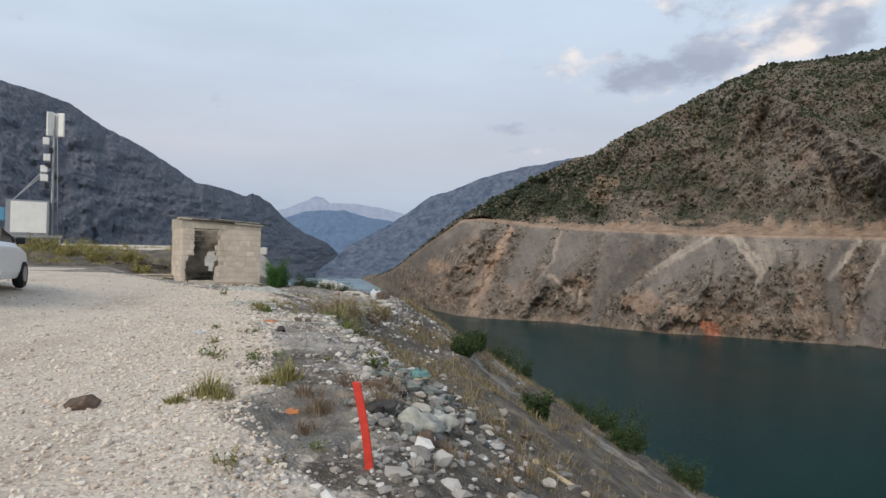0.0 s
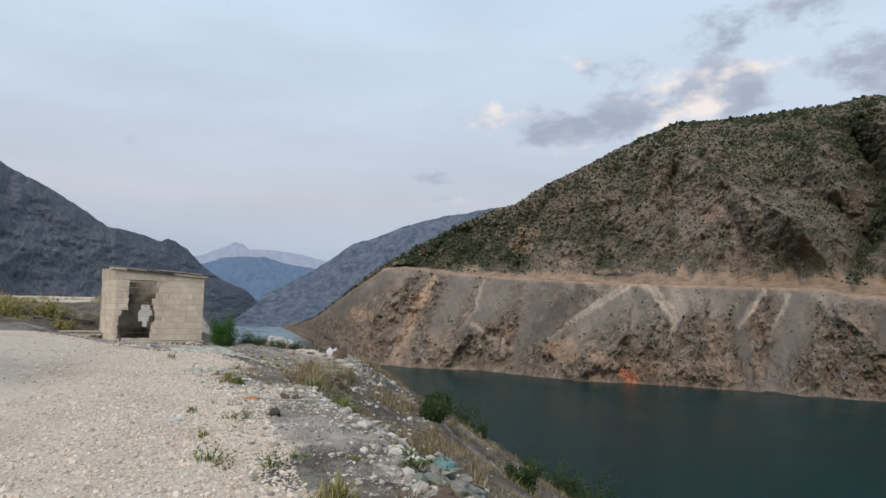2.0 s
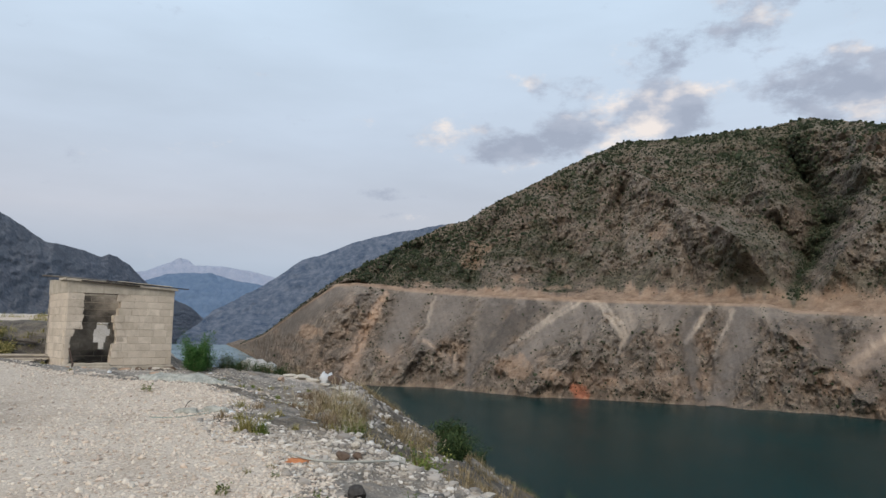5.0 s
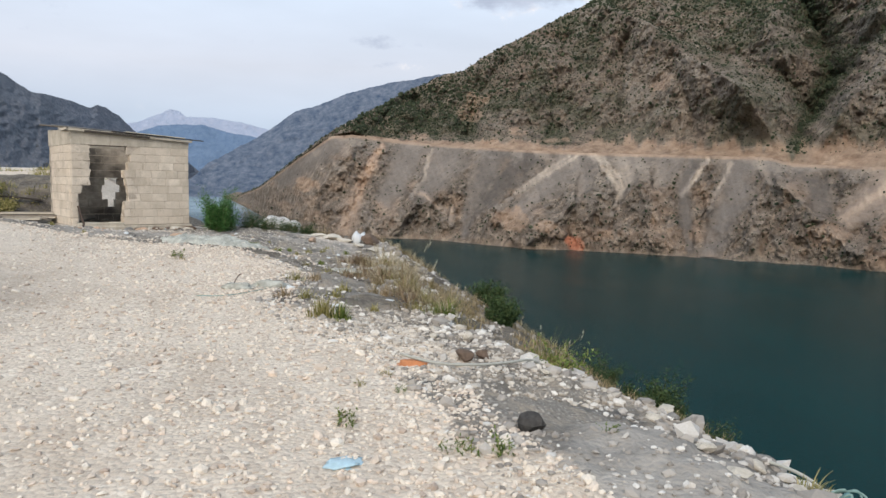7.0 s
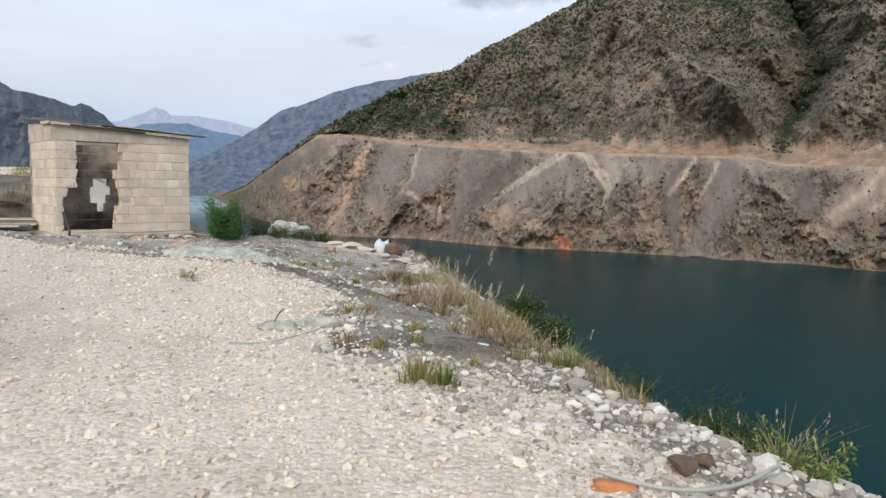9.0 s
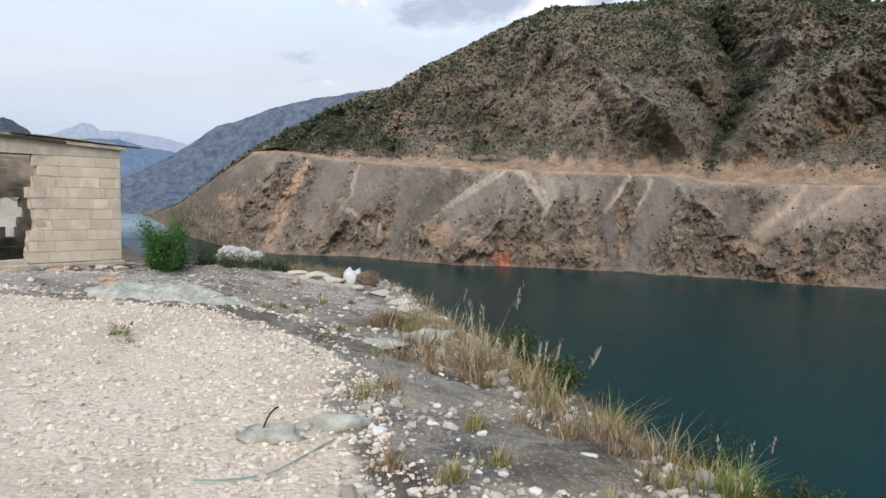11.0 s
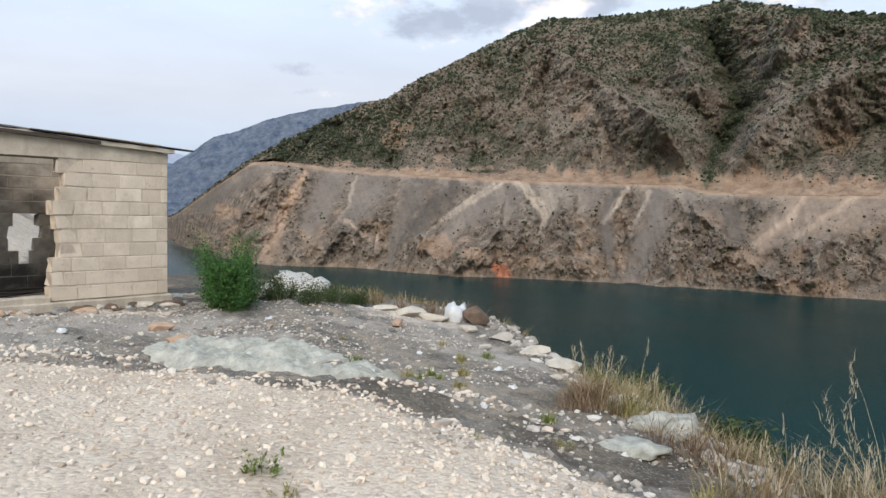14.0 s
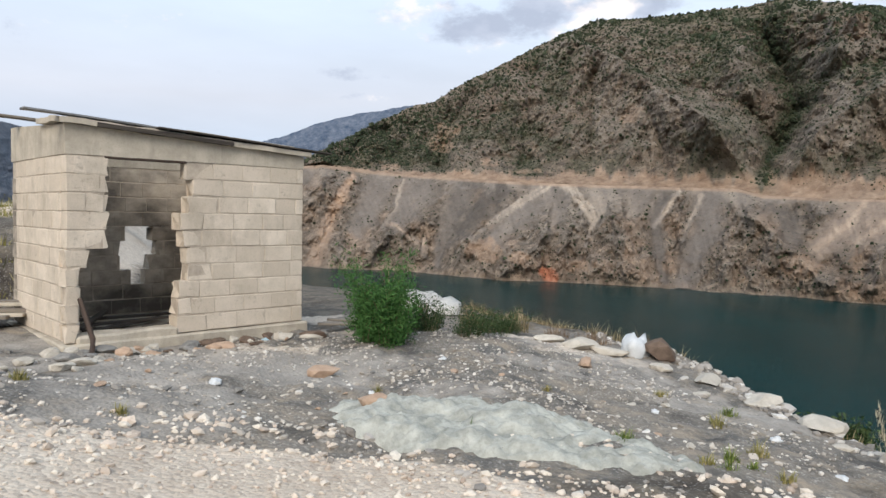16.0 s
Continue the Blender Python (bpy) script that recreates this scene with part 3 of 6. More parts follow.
R = np.concatenate([r_sh - 25 + 0 * vl[:1], r_sh + (r_rd - r_sh) * vl, r_b + (r_ri - r_b) * vu, r_ri + 900 * vb])
Zf = np.concatenate([WATER - 16 + 0 * r_sh[None], WATER + (z_rd - WATER) * vl, z_rd + 0.4 + (z_ri - z_rd - 0.4) * (vu ** 1.06), z_ri - (z_ri + 40) * vb ** 1.2])
LV = np.concatenate([[0], vl[:, 0], 1 + vu[:, 0], 2 + vb[:, 0]])[:, None] + 0 * R      # 0 shore, 1 track, 2 ridge
AZ2 = AZ[None] + 0 * R
EL = np.degrees(np.arctan2(Zf - O_Z, R))
U = np.radians(AZ2) * 900.0
LOW, UP = LV <= 1.0, LV > 1.0
WA = AZ2 + 0.62 * (fbm(U / 18, Zf / 18, 6, 301, 0.68) - 0.5)
WE = EL + 0.5 * (fbm(U / 18 + 40, Zf / 18, 6, 303, 0.68) - 0.5)


def near_line(*pts):
    """Distance in degrees from a line of (azimuth, elevation) marks, and how far along it."""
    best, along = np.full(R.shape, 1e9), np.zeros(R.shape)
    for n, ((ax, ay), (bx, by)) in enumerate(zip(pts, pts[1:])):
        dx, dy = bx - ax, by - ay
        k = np.clip(((WA - ax) * dx + (WE - ay) * dy) / (dx * dx + dy * dy), 0, 1)
        q = np.hypot(WA - ax - k * dx, WE - ay - k * dy)
        near_ = q < best
        best, along = np.where(near_, q, best), np.where(near_, (n + k) / (len(pts) - 1), along)
    return best, along


RELIEF = np.zeros_like(R)      # metres away from the lake
M_SC, M_VE, M_OC, M_PA, M_SM, GULLY = (np.zeros_like(R) for _ in range(6))
STREAK = 0.35 * vnoise((U + 0.35 * Zf) / 2.4, Zf / 60, 111) + 0.3 * vnoise((U + 0.35 * Zf) / 7.0, Zf / 80, 112) + 0.35 * fbm(U / 12, Zf / 25, 4, 113)
PATCHY = fbm(U / 9, Zf / 14, 5, 115, 0.62)


def crest(amount, wide, *pts, part_=UP):
    global RELIEF
    d, k = near_line(*pts)
    RELIEF = RELIEF - amount * np.exp(-d / wide) * part_


def gully(amount, wide, *pts, green=0.0, part_=UP):
    global RELIEF, GULLY
    d, k = near_line(*pts)
    RELIEF = RELIEF + amount * np.exp(-d / wide) * part_
    GULLY = np.maximum(GULLY, green * np.exp(-(d / (0.55 * wide)) ** 2) * part_)


def chute(tone, cover, w0, w1, *pts, ochre=0.0, smooth=0.0):
    """Loose debris run from the track: tone 0 dark to 1 pale, half widths in degrees at head and foot."""
    global M_SC, M_PA, M_OC, M_SM
    d, k = near_line(*pts)
    w = w0 + (w1 - w0) * k
    w = w * np.where(w < 0.45, 0.55 + 0.9 * PATCHY, 1.0)
    inside = (1 - sstep(0.25, 1.5, d / w)) * LOW * (LV > 0) * np.clip((1.05 - 0.45 * k ** 2) * (0.55 + 0.85 * PATCHY) if not smooth else 0.75 + 0.5 * PATCHY, 0, 1)
    M_SC = np.maximum(M_SC, inside * cover)
    M_PA = M_PA * (1 - inside) + inside * np.clip(tone * (0.40 + 1.15 * STREAK), 0, 1)
    M_OC = M_OC * (1 - 0.8 * inside) + inside * ochre
    M_SM = np.maximum(M_SM, (1 - sstep(0.6, 1.5, d / w)) * LOW * smooth)


# spurs and gullies above the track
crest(150, 2.8, (25.0, 12.7), (29.1, 10.9), (32.6, 8.2), (35.6, 6.3), (37.7, 4.0), (39.0, 2.2))
gully(95, 1.6, (26.5, 13.4), (31.7, 10.7), (35.5, 9.6), (38.7, 7.9), (40.5, 6.0), green=0.55)
gully(125, 1.5, (39.5, 1.9), (39.9, 4.3), (40.8, 6.6), (41.6, 8.4), (40.9, 11.3), (39.3, 13.7), green=1.0)
gully(32, 1.2, (41.6, 8.4), (44.3, 10.1), (47.8, 11.4), green=0.2)
crest(110, 2.2, (41.4, 3.2), (43.0, 5.9), (45.9, 7.8), (48.6, 8.9), (52.5, 9.8))
gully(70, 1.3, (51.5, 7.3), (47.0, 5.0), (43.5, 2.5), green=0.3)
crest(85, 1.6, (40.6, 14.6), (39.0, 13.0), (37.4, 11.1), (38.3, 9.1))
crest(90, 1.5, (45.6, 13.6), (45.0, 12.2), (44.0, 10.6))
gully(42, 1.0, (19.1, 10.5), (16.7, 7.5), (15.7, 4.0), green=0.15)
gully(50, 1.1, (23.1, 11.4), (22.3, 7.6), (21.9, 3.7), green=0.25)
gully(45, 1.0, (27.4, 10.6), (27.3, 6.8), (27.2, 3.3), green=0.3)
gully(48, 1.0, (31.3, 8.0), (32.5, 5.5), (32.9, 3.3), green=0.2)
gully(20, 0.9, (14.3, 7.9), (12.2, 4.4), green=0.15)
# rock ribs running down to the water
crest(42, 1.3, (14.2, -0.1), (11.8, -1.5), (9.6, -4.4), part_=LOW)
crest(34, 1.2, (24.2, -0.7), (22.9, -2.5), (20.2, -4.7), part_=LOW)
crest(38, 1.5, (28.7, 1.4), (29.4, -1.0), (29.9, -4.5), part_=LOW)
crest(48, 1.5, (38.1, 1.9), (38.6, 0.4), (41.4, -1.9), (43.2, -3.8), part_=LOW)
crest(30, 1.5, (48.2, 0.1), (46.9, -1.9), (46.7, -4.2), part_=LOW)
crest(36, 1.4, (6.6, 2.3), (4.6, 0.0), (2.5, -2.6), part_=LOW)
crest(26, 0.9, (17.6, -1.8), (17.2, -4.2), part_=LOW)
crest(24, 0.8, (25.6, -1.2), (25.2, -4.4), part_=LOW)
gully(30, 1.0, (16.8, -1.2), (15.6, -4.3), part_=LOW)
gully(34, 1.0, (33.6, -1.0), (34.2, -5.0), part_=LOW)
gully(30, 1.0, (41.3, 1.6), (42.6, -1.8), (43.6, -3.0), part_=LOW)
gully(22, 0.8, (7.4, 0.0), (6.1, -4.0), part_=LOW)
# debris below the track: broad grey fans first, then the streaks on them
chute(0.36, 0.85, 1.5, 0.9, (11.5, 2.9), (10.6, 1.2), (9.4, -1.2), smooth=1)
chute(0.34, 0.85, 2.0, 0.8, (14.2, 2.6), (13.4, 1.0), (12.4, -0.4), smooth=1)
chute(0.22, 0.90, 1.9, 0.35, (18.0, 2.8), (17.2, 0.9), (16.2, -1.6), (15.6, -4.0), smooth=1)
chute(0.06, 0.92, 1.6, 0.5, (20.6, 2.6), (18.9, 0.6), (17.2, -1.4), smooth=1)
chute(0.42, 0.85, 1.5, 0.8, (24.3, 2.5), (22.2, 0.4), (19.9, -1.7), smooth=1)
chute(0.33, 0.75, 1.1, 0.4, (25.2, 2.4), (25.0, 0.8), (24.6, -0.6), smooth=1)
chute(0.52, 0.80, 1.7, 0.35, (28.2, 2.3), (28.0, 1.3), (27.4, -0.6), smooth=1)
chute(0.50, 0.80, 1.5, 0.3, (31.0, 2.2), (30.6, 1.2), (30.2, 0.2), smooth=1)
chute(0.16, 0.88, 0.75, 0.3, (32.9, 2.2), (32.2, 0.4), (32.4, -1.6), (32.8, -4.6), smooth=1)
chute(0.30, 0.90, 1.5, 0.75, (36.1, 2.1), (35.8, -0.4), (34.8, -3.0), (34.1, -5.1), smooth=1)
chute(0.40, 0.75, 1.2, 0.4, (38.2, 1.9), (38.0, 0.8), smooth=1)
chute(0.10, 0.80, 1.5, 0.6, (40.4, 1.5), (41.3, 0.2), (41.5, -1.2), smooth=1)
chute(0.44, 0.80, 2.4, 0.8, (46.6, 1.6), (45.2, -0.2), (43.2, -1.7), ochre=0.25, smooth=1)
chute(0.40, 0.80, 2.2, 0.8, (50.2, 1.6), (48.6, 0.4), (46.6, -0.6), ochre=0.25, smooth=1)
chute(0.30, 0.80, 1.1, 0.5, (5.4, 3.3), (3.6, 1.9), (1.4, 0.0), smooth=1)
chute(0.45, 0.7, 0.3, 0.3, (4.6, 3.0), (2.6, 1.2))
chute(0.80, 0.95, 0.16, 0.30, (24.5, 2.6), (22.4, 1.3), (20.2, -0.1), (17.7, -2.1))
chute(0.78, 0.95, 0.14, 0.22, (23.6, 2.5), (20.6, 0.4), (19.3, -0.8))
chute(0.95, 0.95, 0.38, 0.16, (25.4, 2.5), (26.7, 1.1), (27.4, -0.4), (27.0, -2.2))
chute(0.85, 0.90, 0.20, 0.14, (26.1, 2.3), (27.6, 0.6), (27.6, -1.1))
chute(0.95, 0.95, 0.34, 0.18, (33.8, 2.2), (33.0, 0.7), (32.1, -0.5))
chute(0.75, 0.90, 0.26, 0.16, (35.3, 1.8), (34.5, -0.5), (33.5, -2.3))
chute(0.80, 0.90, 0.22, 0.28, (46.1, 1.8), (45.1, -0.1), (42.7, -1.9), ochre=0.35)
chute(0.80, 0.90, 0.20, 0.28, (49.4, 1.8), (46.9, -0.1), (45.3, -1.6), ochre=0.35)
chute(0.75, 0.90, 0.16, 0.20, (12.9, 2.7), (12.2, 0.6), (11.4, -0.9))
chute(0.70, 0.90, 0.30, 0.75, (9.0, 2.9), (7.9, 1.0), (7.1, -0.7), (6.1, -3.9), ochre=0.75)
chute(0.90, 0.90, 0.18, 0.28, (12.0, -0.6), (14.0, -2.1), ochre=0.35)
chute(0.90, 0.90, 0.20, 0.24, (14.6, -1.8), (14.4, -2.9), ochre=0.3)
# track shoulder and the ragged cut bank above it
ragged = 0.9 * (fbm(U / 14, Zf / 14, 5, 101, 0.62) - 0.5)
M_SC = np.maximum(M_SC, LOW * (AZ2 > 5) * sstep(0.72, 0.97, LV + 0.7 * ragged) * 0.45)
M_PA = np.maximum(M_PA, LOW * (AZ2 > 5) * sstep(0.80, 0.98, LV + 0.5 * ragged) * 0.45)
M_OC = np.maximum(M_OC, LOW * sstep(0.955, 0.985, LV) * 0.55)
top = 0.985 + 0.13 * fbm(AZ2 * 1.5, AZ2 * 0, 5, 121, 0.65) + 0.03 * sstep(40, 42, AZ2)
M_OC = np.maximum(M_OC, UP * (1 - sstep(top - 0.015, top + 0.02, LV)) * (0.35 + 0.6 * fbm(U / 25, Zf / 10, 4, 123)))


def bare(az_, el_, wide, tall, amount):
    """A patch of raw ochre earth or bare rock."""
    global M_OC
    d = ((AZ2 - az_) / wide) ** 2 + ((EL - el_) / tall) ** 2
    M_OC = np.maximum(M_OC, amount * (1 - sstep(0.3, 1.2, d + 2.6 * (fbm(U / 10, Zf / 10, 5, 131, 0.6) - 0.5))))


for spot in ((16.5, 6.9, 0.9, 0.7, 0.48), (15.7, 5.8, 1.4, 0.7, 0.48), (19.6, 4.2, 0.8, 0.35, 0.6), (22.2, 3.6, 1.2, 0.3, 0.6), (12.0, 3.7, 1.0, 0.3, 0.5), (3.3, -0.2, 1.1, 0.6, 0.8), (19.3, -2.6, 1.5, 0.9, 0.6), (22.0, -3.0, 0.9, 0.5, 0.6)):
    bare(*spot)
for spot in ((48.0, 5.5, 1.5, 1.0, 0.40), (45.0, 12.2, 1.2, 1.0, 0.3), (30.2, 7.4, 0.8, 0.6, 0.45), (26.4, -3.6, 1.5, 0.6, 0.5), (42.0, -3.0, 1.3, 0.9, 0.5), (46.5, -4.6, 3.0, 0.7, 0.4), (33.2, -3.4, 0.5, 1.0, 0.45), (9.0, -2.0, 0.8, 0.8, 0.3)):
    bare(*spot)
RED = (1 - sstep(0.5, 1.1, ((AZ2 - 24.3) / 0.75) ** 2 + ((EL + 4.35) / 0.75) ** 2 + 1.6 * (fbm(U / 10, Zf / 10, 4, 137) - 0.5))) * LOW
M_OC = np.maximum(M_OC, 0.30 * sstep(0.52, 0.68, fbm(U / 30, Zf / 22, 5, 163)) * (LV <= 0.92) * (1 - M_SC))
M_OC = np.maximum(M_OC, 0.28 * fbm(U / 12, Zf / 5, 3, 167) * (LV >= 0) * sstep(0.08, 0.0, LV + 0.1 * ragged))
# broken rock relief
env_low = sstep(-0.05, 0.18, LV) * (1 - sstep(0.84, 0.98, LV)) * LOW
env_up = sstep(1.02, 1.2, LV) * (1 - 0.75 * sstep(1.8, 2.0, LV)) * UP
warp = 40 * (fbm(U / 160, Zf / 160, 3, 71) - 0.5)
spur = ridged((U + warp + 0.5 * Zf) / 120, (Zf - 0.3 * U) / 300 + 3, 4, 81) - 0.6
ribs = ridged((U + warp * 0.6 - 0.35 * Zf) / 42, (Zf + 0.3 * U) / 70, 5, 91) - 0.6
crag = fbm(U / 15, Zf / 15, 5, 95, 0.58) - 0.5
fine_r = fbm(U / 4.5, Zf / 4.5, 3, 97) - 0.5
rocky = 1 - 0.80 * M_SM
hollow = RELIEF * 0.6 + UP * (70 * spur + 45 * ribs) + LOW * 40 * ribs
M_VE = UP * (LV > 1.04) * (0.34 + 0.50 * sstep(0.44, 0.66, fbm(U / 30, Zf / 30, 5, 141)) + 0.30 * sstep(1.72, 1.97, LV) * sstep(22, 27, AZ2) + 0.06 * sstep(29, 37, AZ2) * sstep(1.35, 1.6, LV)) * (1 - M_OC)
M_VE = M_VE + LOW * 0.30 * sstep(0.5, 0.7, fbm(U / 40, Zf / 40, 4, 151)) * (1 - M_SC)
# scrub gathers in hollows, its dark colour also standing in for their shade
M_VE = np.clip(M_VE + 0.45 * sstep(4, 40, hollow) * (LV > 1.05), 0, 1.0)
M_VE = M_VE * sstep(5.0, 8.0, AZ2 + 1.5 * ragged)
GULLY = GULLY * (1 - 0.7 * sstep(7.5, 10.5, EL))
M_VE = np.maximum(M_VE, 1.3 * GULLY * (0.55 + 0.9 * fbm(U / 16, Zf / 16, 4, 157)))
M_PA = M_PA + 0.22 * LOW * (1 - M_SC) * sstep(0.40, 0.60, fbm(U / 11, Zf / 11, 4, 173))
# bulging rock paled: relief contrast painted into its tone
M_PA = M_PA + (1 - M_SC) * 0.55 * sstep(0, 22, -hollow) * sstep(0.42, 0.62, fbm(U / 20, Zf / 20, 4, 161))
M_PA = M_PA + 0.45 * UP * np.exp(-((AZ2 - 45.2) / 3.0) ** 2 - ((EL - 12.0) / 1.8) ** 2) * sstep(0.40, 0.58, fbm(U / 14, Zf / 14, 4, 171))
RR = R + RELIEF * np.where(LOW, env_low * (0.35 + 0.65 * rocky), env_up)
RR = RR + env_low * rocky * (26 * ribs + 26 * crag + 10 * fine_r) + env_up * (75 * spur + 46 * ribs + (26 + 40 * sstep(36, 44, AZ2) * sstep(1.45, 1.75, LV)) * crag + 10 * fine_r) + (LV <= 0.3) * 9 * crag
ZZ = Zf + (LV > 1.9) * (LV < 2.3) * 3.0 * fine_r
far_shore = grid_mesh("far_shore_mountain", slope_points(AZ, RR, ZZ), M_MOUNTAIN, False, np.stack([M_SC, np.clip(M_VE, 0, 1.3), M_OC, 1 - RED], -1), M_PA)
tagged(far_shore, "bare rocky mountain with scree chutes below a cut track", "mountain", kind="structure")
FAR_P = slope_points(AZ, RR, ZZ)


def land_form(name, label, mat, az, base_r, base_z, ridge_e, run, seed, amp, rows=60, smooth=False):
    """A mountain side: from its foot (range and height) up to its skyline (elevation), leaning back over run metres."""
    r1 = base_r + run
    z1 = O_Z + r1 * np.tan(np.radians(ridge_e))
    v = np.linspace(0, 1, rows)[:, None]
    b = np.linspace(0, 1, 8)[1:, None]
    r = np.concatenate([base_r + run * v + 0 * z1, r1 + 500 * b + 0 * z1])
    z = np.concatenate([base_z + (z1 - base_z) * v ** 1.05, z1 - (z1 - base_z) * b])
    lv = np.concatenate([v, 1 + b]) + 0 * r
    u = np.radians(az)[None] * 1800 + 0 * r
    e = sstep(0, 0.2, lv) * (1 - 0.8 * sstep(0.7, 1.0, lv))
    w = 90 * (fbm(u / 300, z / 300, 3, seed) - 0.5)
    r = r + amp * e * ((ridged((u + w) / 300, z / 500, 5, seed + 3) - 0.6) + 0.6 * (ridged((u + w) / 80, z / 110, 5, seed + 7) - 0.6) + 0.25 * (fbm(u / 20, z / 20, 4, seed + 9) - 0.5))
    ve = 0.40 * sstep(0.40, 0.6, fbm(u / 120, z / 120, 5, seed + 11))
    oc = 0.35 * sstep(0.62, 0.72, fbm(u / 90, z / 60, 4, seed + 13)) * (1 - sstep(0.3, 0.7, lv))
    ob = grid_mesh(name, slope_points(az, r, z), mat, smooth, np.stack([0 * r, ve, oc, 0 * r + 1], -1))
    return tagged(ob, label, "mountain", kind="structure")


az = np.concatenate([np.arange(-125, -32, 1.0), np.arange(-32, -2.7, 0.07)])
e_left = np.interp(az, (-125, -90, -60, -40, -28.3, -26.3, -24.2, -22, -19.8, -17.8, -15.6, -13.4, -11.9, -11.4, -10.9, -10, -9.1, -7.4, -5.6, -4.3, -2.96, -2.7),
                   (9, 11, 12, 12.5, 11.9, 11.5, 10.85, 9.55, 8.5, 7.3, 5.95, 5.42, 5.0, 5.25, 5.05, 4.5, 3.5, 2.25, 1.55, 0.3, -0.9, -1.0))
e_left = e_left + 0.22 * (fbm(az * 1.3, az * 0, 5, 201) - 0.5) * sstep(-3, -6, az)
base_left = np.interp(az, (-125, -60, -30, -15, -8, -5, -2.7), (900, 1000, 1200, 1900, 2800, 3300, 3500))
run_left = np.interp(az, (-125, -30, -15, -8, -4, -2.7), (700, 800, 600, 420, 150, 20))
land_form("land_side_mountain", "grey rocky mountain with painted haze, falling to the lake", M_LEFT, az, base_left, WATER - 5, e_left, run_left, 211, 150, 130, True)

# far slopes wear their haze as blue-grey colour and emission
M_MID = painted_haze_material("haze_painted_rock_slope", (0.050, 0.075, 0.120), (0.150, 0.172, 0.215), 0.42)
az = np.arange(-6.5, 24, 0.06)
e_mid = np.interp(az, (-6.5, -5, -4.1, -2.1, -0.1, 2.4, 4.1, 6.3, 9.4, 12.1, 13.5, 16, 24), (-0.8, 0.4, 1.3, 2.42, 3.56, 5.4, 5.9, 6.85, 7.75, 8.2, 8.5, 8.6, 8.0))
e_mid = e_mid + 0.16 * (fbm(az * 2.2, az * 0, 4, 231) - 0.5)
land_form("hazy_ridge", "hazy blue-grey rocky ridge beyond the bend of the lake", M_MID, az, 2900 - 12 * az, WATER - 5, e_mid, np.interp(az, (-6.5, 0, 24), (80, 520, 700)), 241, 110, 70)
M_BLUE = painted_haze_material("haze_painted_far_hill", (0.085, 0.13, 0.205), (0.115, 0.165, 0.245), 0.55)
az = np.arange(-16, 12, 0.08)
e_b = np.interp(az, (-16, -9, -7.5, -6.3, -4.3, -2.6, -0.9, 2, 12), (2.0, 3.4, 3.95, 4.1, 4.15, 3.65, 3.4, 2.8, 2.0)) + 0.1 * (fbm(az * 2, az * 0, 4, 251) - 0.5)
land_form("blue_hill", "wooded hill far up the valley, blue with painted haze", M_BLUE, az, 3950 + 0 * az, WATER - 5, e_b, 250 + 0 * az, 261, 90, 40, True)
M_PALE = painted_haze_material("haze_painted_far_range", (0.19, 0.225, 0.30), (0.235, 0.262, 0.33), 0.75)
e_p = np.interp(az, (-16, -9, -7.5, -6.55, -6.0, -5.5, -3.7, -1.4, -0.1, 3, 12), (3.0, 4.1, 4.75, 5.2, 5.05, 4.65, 4.7, 4.4, 4.1, 3.4, 3.0)) + 0.12 * (fbm(az * 2.5, az * 0, 4, 271) - 0.5)
land_form("pale_range", "bare mountain range on the horizon, pale with painted haze", M_PALE, az, 4480 + 0 * az, WATER - 5, e_p, 180 + 0 * az, 281, 60, 40, True)

# ---- scrub on the far shore ----
def far_scrub():
    rng = np.random.default_rng(5)
    rows, cols = FAR_P.shape[:2]
    w = np.clip(M_VE, 0, 1.3) ** 1.5 * 0.65 + 2.0 * GULLY ** 2 + 0.34 * (1 - M_SC) * (1 - M_OC) * (0.15 + 0.85 * sstep(5.0, 8.0, AZ2))
    w = w * (LV > 0.03) * (LV < 2.02) * (np.abs(LV - 1.0) > 0.035) * (AZ2 > -2) * (AZ2 < 54)
    w = w * R * np.gradient(AZ)[None] 
    w = (w / w.sum()).reshape(-1)
    n = 27000
    pick = rng.choice(rows * cols, n, p=w)
    P = FAR_P.reshape(-1, 3)[pick] + rng.normal(0, 0.6, (n, 3)) * (1, 1, 0)
    lv = LV.reshape(-1)[pick]
    ve = M_VE.reshape(-1)[pick]
    V0, T0 = ico(1, rng, 0.35)
    V0 = V0 * (1, 1, 0.95) + (0, 0, 0.45)
    s = rng.lognormal(-0.05, 0.42, n) * (0.62 + 0.46 * sstep(1.0, 1.9, lv)) * (1 + 0.8 * sstep(0.8, 1.2, ve)) * np.interp(np.hypot(P[:, 0], P[:, 1]), (600, 1400), (0.9, 1.15))
    M = turns(rng, n, 0.25) * s[:, None, None] * rng.uniform(0.7, 1.25, (n, 3, 1))
    V, T = scatter(V0, T0, M, P)
    m, nt, b = material("dark_scrub", 0.95, 0, 0.1)
    nt.links.new(ramp(nt, per_island(nt), ((0.0, (0.022, 0.030, 0.019)), (0.6, (0.040, 0.052, 0.030)), (1.0, (0.070, 0.080, 0.048)))), b.inputs["Base Color"])
    ob = tri_mesh("scrub", V, T, m)
    tagged(ob, "dark juniper scrub dotted over the rocky slope", "scrub", kind="stuff")


far_scrub()


